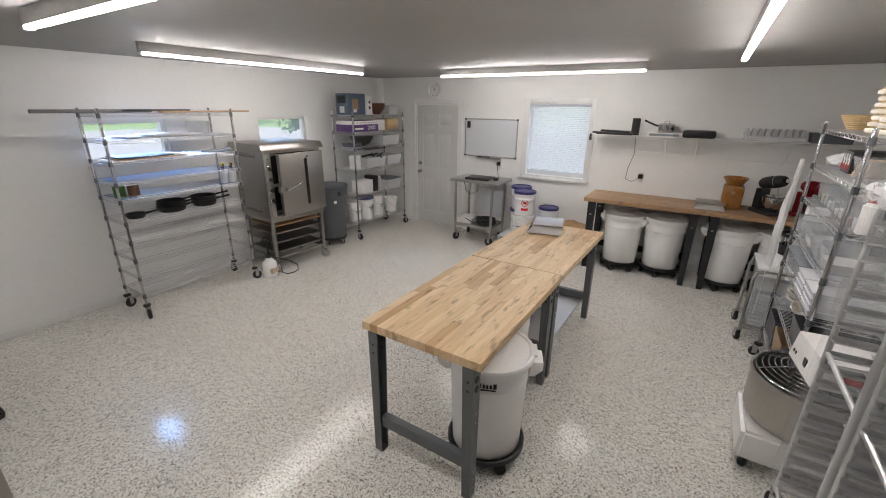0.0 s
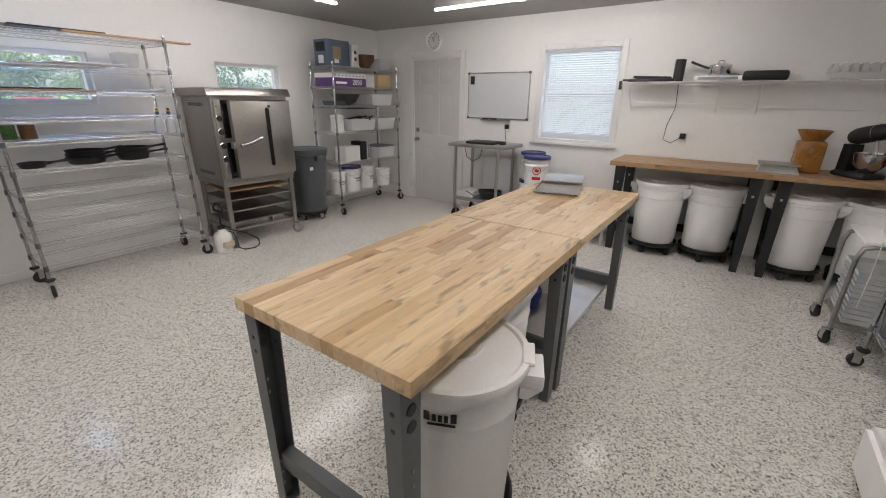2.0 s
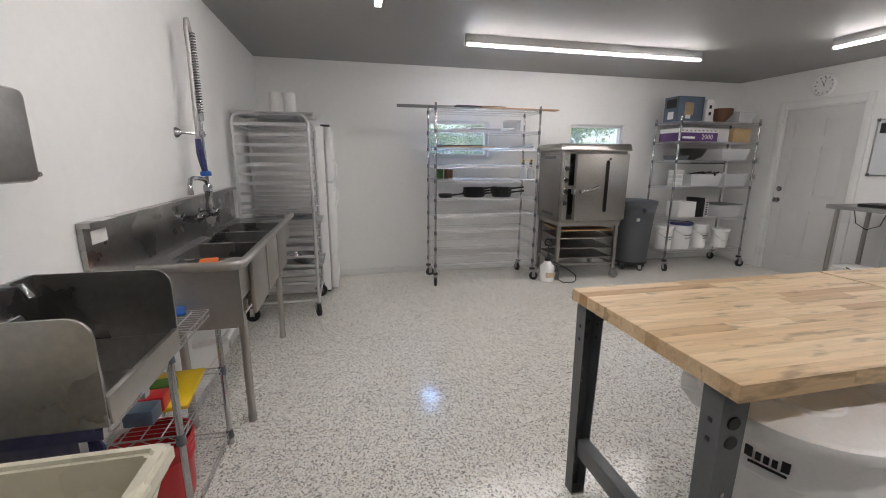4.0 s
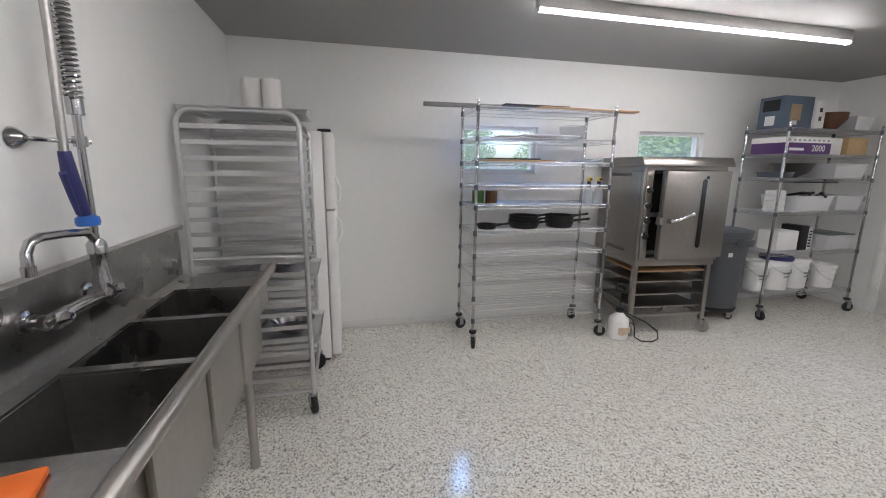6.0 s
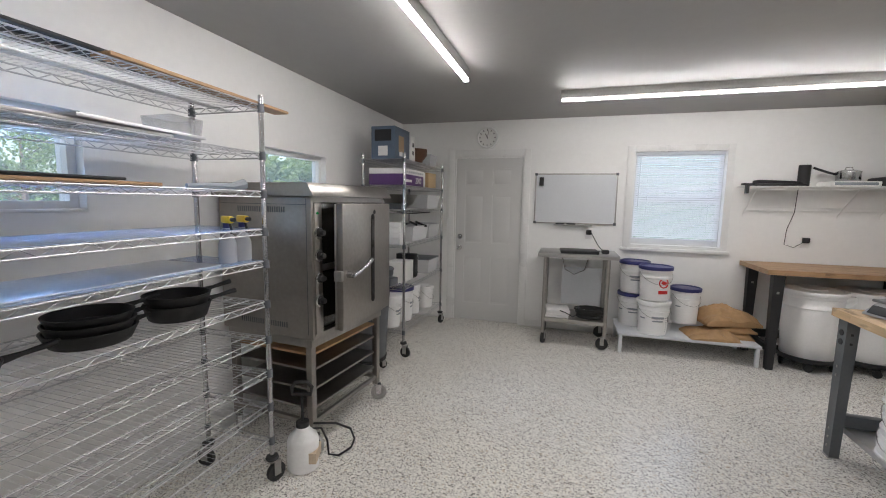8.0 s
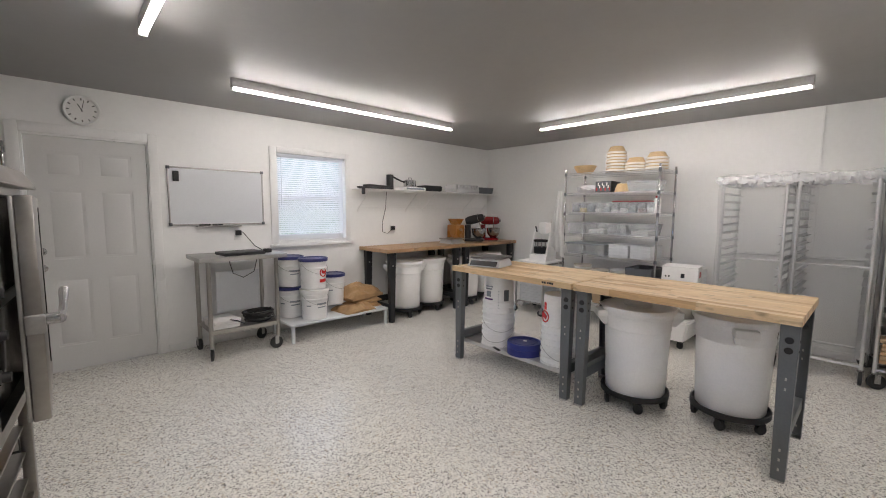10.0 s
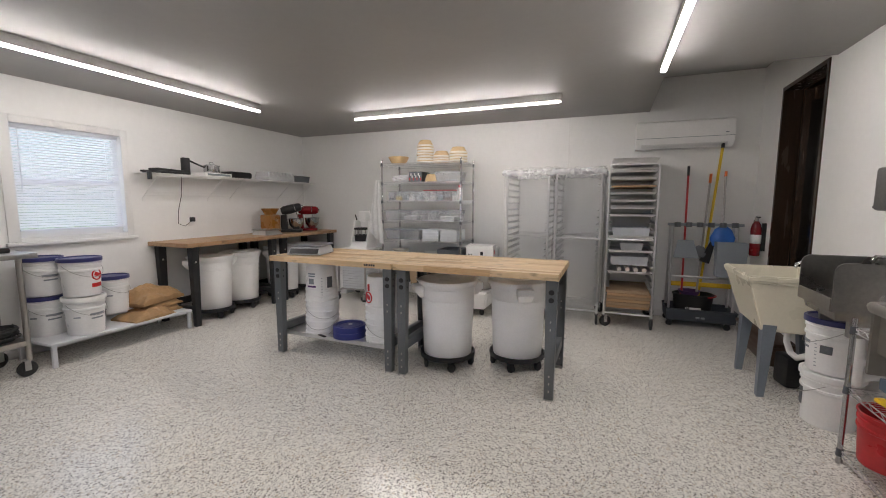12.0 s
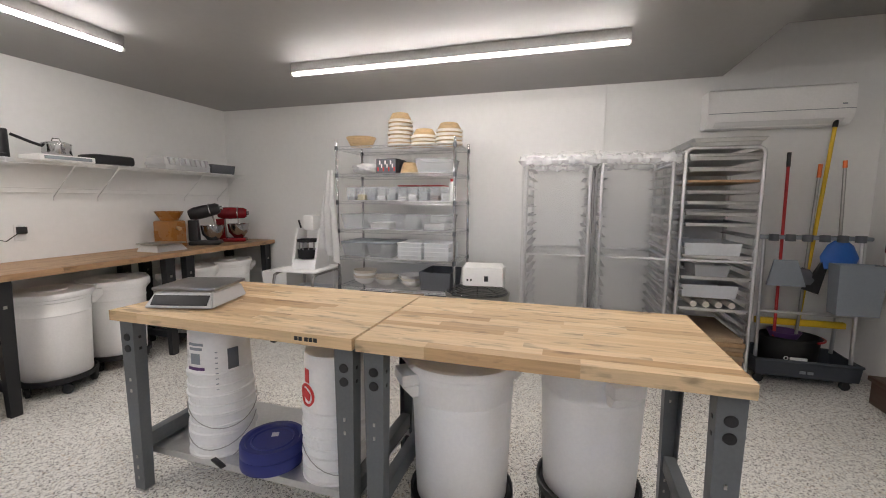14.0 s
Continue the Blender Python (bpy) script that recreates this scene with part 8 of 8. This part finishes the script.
# ---- outside the windows ----
M_GRASS = mat("lawn", (0.09, 0.155, 0.035), 0.9, var=0.35, scale=0.6, fine=30)
M_LEAF = mat("tree_leaves", (0.10, 0.15, 0.06), 0.6, var=0.4, scale=2.5, fine=20)
ln, ll = M_LEAF.node_tree.nodes, M_LEAF.node_tree.links
lt_, lm_ = ln.new("ShaderNodeBsdfTranslucent"), ln.new("ShaderNodeMixShader")
lt_.inputs[0].default_value = (0.16, 0.26, 0.05, 1)
ll.new(ln["Principled BSDF"].outputs[0], lm_.inputs[1])
ll.new(lt_.outputs[0], lm_.inputs[2])
ll.new(lm_.outputs[0], ln["Material Output"].inputs[0])
M_BARK = mat("tree_bark", (0.09, 0.065, 0.045), 0.9, var=0.3, scale=6, bump=0.4, bump_scale=30)
gb = B()
for x0, x1, y0, y1 in ((-600, XW - T, -600, 600), (XE + T, 600, -600, 600), (XW - T, XE + T, YN + T, 600), (XW - T, XE + T, -600, YS - T)):
    vs = [gb.verts.new(p) for p in ((x0, y0, -0.16), (x1, y0, -0.16), (x1, y1, -0.16), (x0, y1, -0.16))]
    gb.faces.new(vs)
bmesh.ops.subdivide_edges(gb, edges=gb.edges[:], cuts=7, use_grid_fill=True)
bmesh.ops.recalc_face_normals(gb, faces=gb.faces)
for f in gb.faces:
    if f.normal.z < 0:
        f.normal_flip()
tagged(part("driveway", abox(-40, -5.6, -22, 26, -0.3, -0.145), mat("worn_asphalt", (0.17, 0.175, 0.18), 0.85, var=0.12, scale=1.5, fine=20)), "pale worn asphalt driveway beside the building", "driveway", kind="structure")
tagged(part("ground", gb, M_GRASS), "green lawn round the building", "ground", kind="structure")


def tree(x, y, h, r, seed):
    rnd = random.Random(seed)
    e = thing("tree", x, y, -0.16, 0, "leafy green broadleaf tree on the lawn", "tree", "trees on the lawn")
    tb_ = B()
    tube(tb_, [(0, 0, 0), (0.05, 0.02, h * 0.3), (-0.03, 0.06, h * 0.6), (0.05, 0, h * 0.85)], 0.2, 10, radii=[0.24, 0.18, 0.11, 0.04])
    tips = []
    for k in range(14):
        a, z = rnd.uniform(0, 6.28), h * rnd.uniform(0.08, 0.7)
        p1 = Vector((math.cos(a), math.sin(a), 0.5)) * r * rnd.uniform(0.5, 0.8) + Vector((0, 0, z))
        tube(tb_, [(0, 0, z), tuple(Vector((0, 0, z)).lerp(p1, 0.5) + Vector((0, 0, 0.15))), tuple(p1)], 0.05, 6, radii=[0.08, 0.05, 0.02])
        tips.append(p1)
    tips += [Vector((0, 0, h * 0.85))] * 2
    part("trunk", tb_, M_BARK, e)
    verts, faces = [], []
    clumps = [t + Vector((rnd.gauss(0, 0.35), rnd.gauss(0, 0.35), rnd.gauss(0, 0.3))) * r * 0.7 for t in tips for _ in range(5)]
    for c in clumps:
        cr = r * rnd.uniform(0.22, 0.42)
        for _ in range(50):
            d = Vector((rnd.gauss(0, 1), rnd.gauss(0, 1), rnd.gauss(0, 0.8))).normalized() * cr * rnd.uniform(0.5, 1.0)
            p = c + d
            u = Vector((rnd.gauss(0, 1), rnd.gauss(0, 1), rnd.gauss(0, 1))).normalized()
            v = u.orthogonal().normalized()
            s = rnd.uniform(0.1, 0.2)
            i = len(verts)
            verts += [tuple(p - u * s), tuple(p + v * s * 0.55), tuple(p + u * s), tuple(p - v * s * 0.55)]
            faces.append((i, i + 1, i + 2, i + 3))
    me = bpy.data.meshes.new("crown")
    me.from_pydata(verts, [], faces)
    me.materials.append(M_LEAF)
    ob = new("crown", me)
    ob.parent = e
    return e


for k, (x, y, h, r) in enumerate(((-46, 9, 6, 3.0), (-40, 21, 7, 3.2), (-44, 27, 7.5, 3.4), (-52, 16, 8, 3.6), (-40, 36, 8, 3.4), (-54, -16, 8, 3.8), (-52, 44, 9, 4.0), (-17, 16.5, 3.2, 1.9), (-20.5, 19.5, 3.6, 2.2), (-15, 19.0, 3.4, 2.0))):
    tree(x, y, h, r, 20 + k)

# a red car parked at the drive's far side
car = thing("parked_car", -37.0, 9.5, -0.145, 62, "red car parked on the driveway outside", "car")
bm = B()
prism(bm, [(-2.1, 0.35), (2.1, 0.35), (2.15, 0.6), (2.05, 0.85), (1.2, 0.95), (0.6, 1.42), (-1.1, 1.45), (-1.8, 1.0), (-2.15, 0.9), (-2.18, 0.55)], -0.86, 0.86)
bmesh.ops.bevel(bm, geom=list(bm.edges), offset=0.07, segments=2, affect='EDGES')
part("body", bm, M_REDP, car)
for s in (-1, 1):
    part("side_window", prism(B(), [(1.0, 0.97), (0.52, 1.34), (-1.05, 1.36), (-1.55, 1.0)], s * 0.862 - 0.006, s * 0.862 + 0.006), M_DARKGLASS, car)
for x in (-1.3, 1.35):
    for s in (-1, 1):
        wv = part("wheel", lathe(B(), [(0, -0.1), (0.2, -0.1), (0.22, -0.11), (0.31, -0.1), (0.32, 0), (0.31, 0.1), (0.22, 0.11), (0.2, 0.1), (0, 0.1)], 22, m=pose(x, s * 0.80, 0.32, 90)), M_RUBBER, car)
        part("rim", lathe(B(), [(0, 0.112), (0.19, 0.112), (0.2, 0.105)], 18, m=pose(x, s * 0.80, 0.32, 90 if s < 0 else -90)), M_ALU, wv)
for s in (-0.6, 0.6):
    part("headlight", abox(2.06, 2.13, s - 0.16, s + 0.16, 0.66, 0.8, 0.02), M_WHITEPL, car)
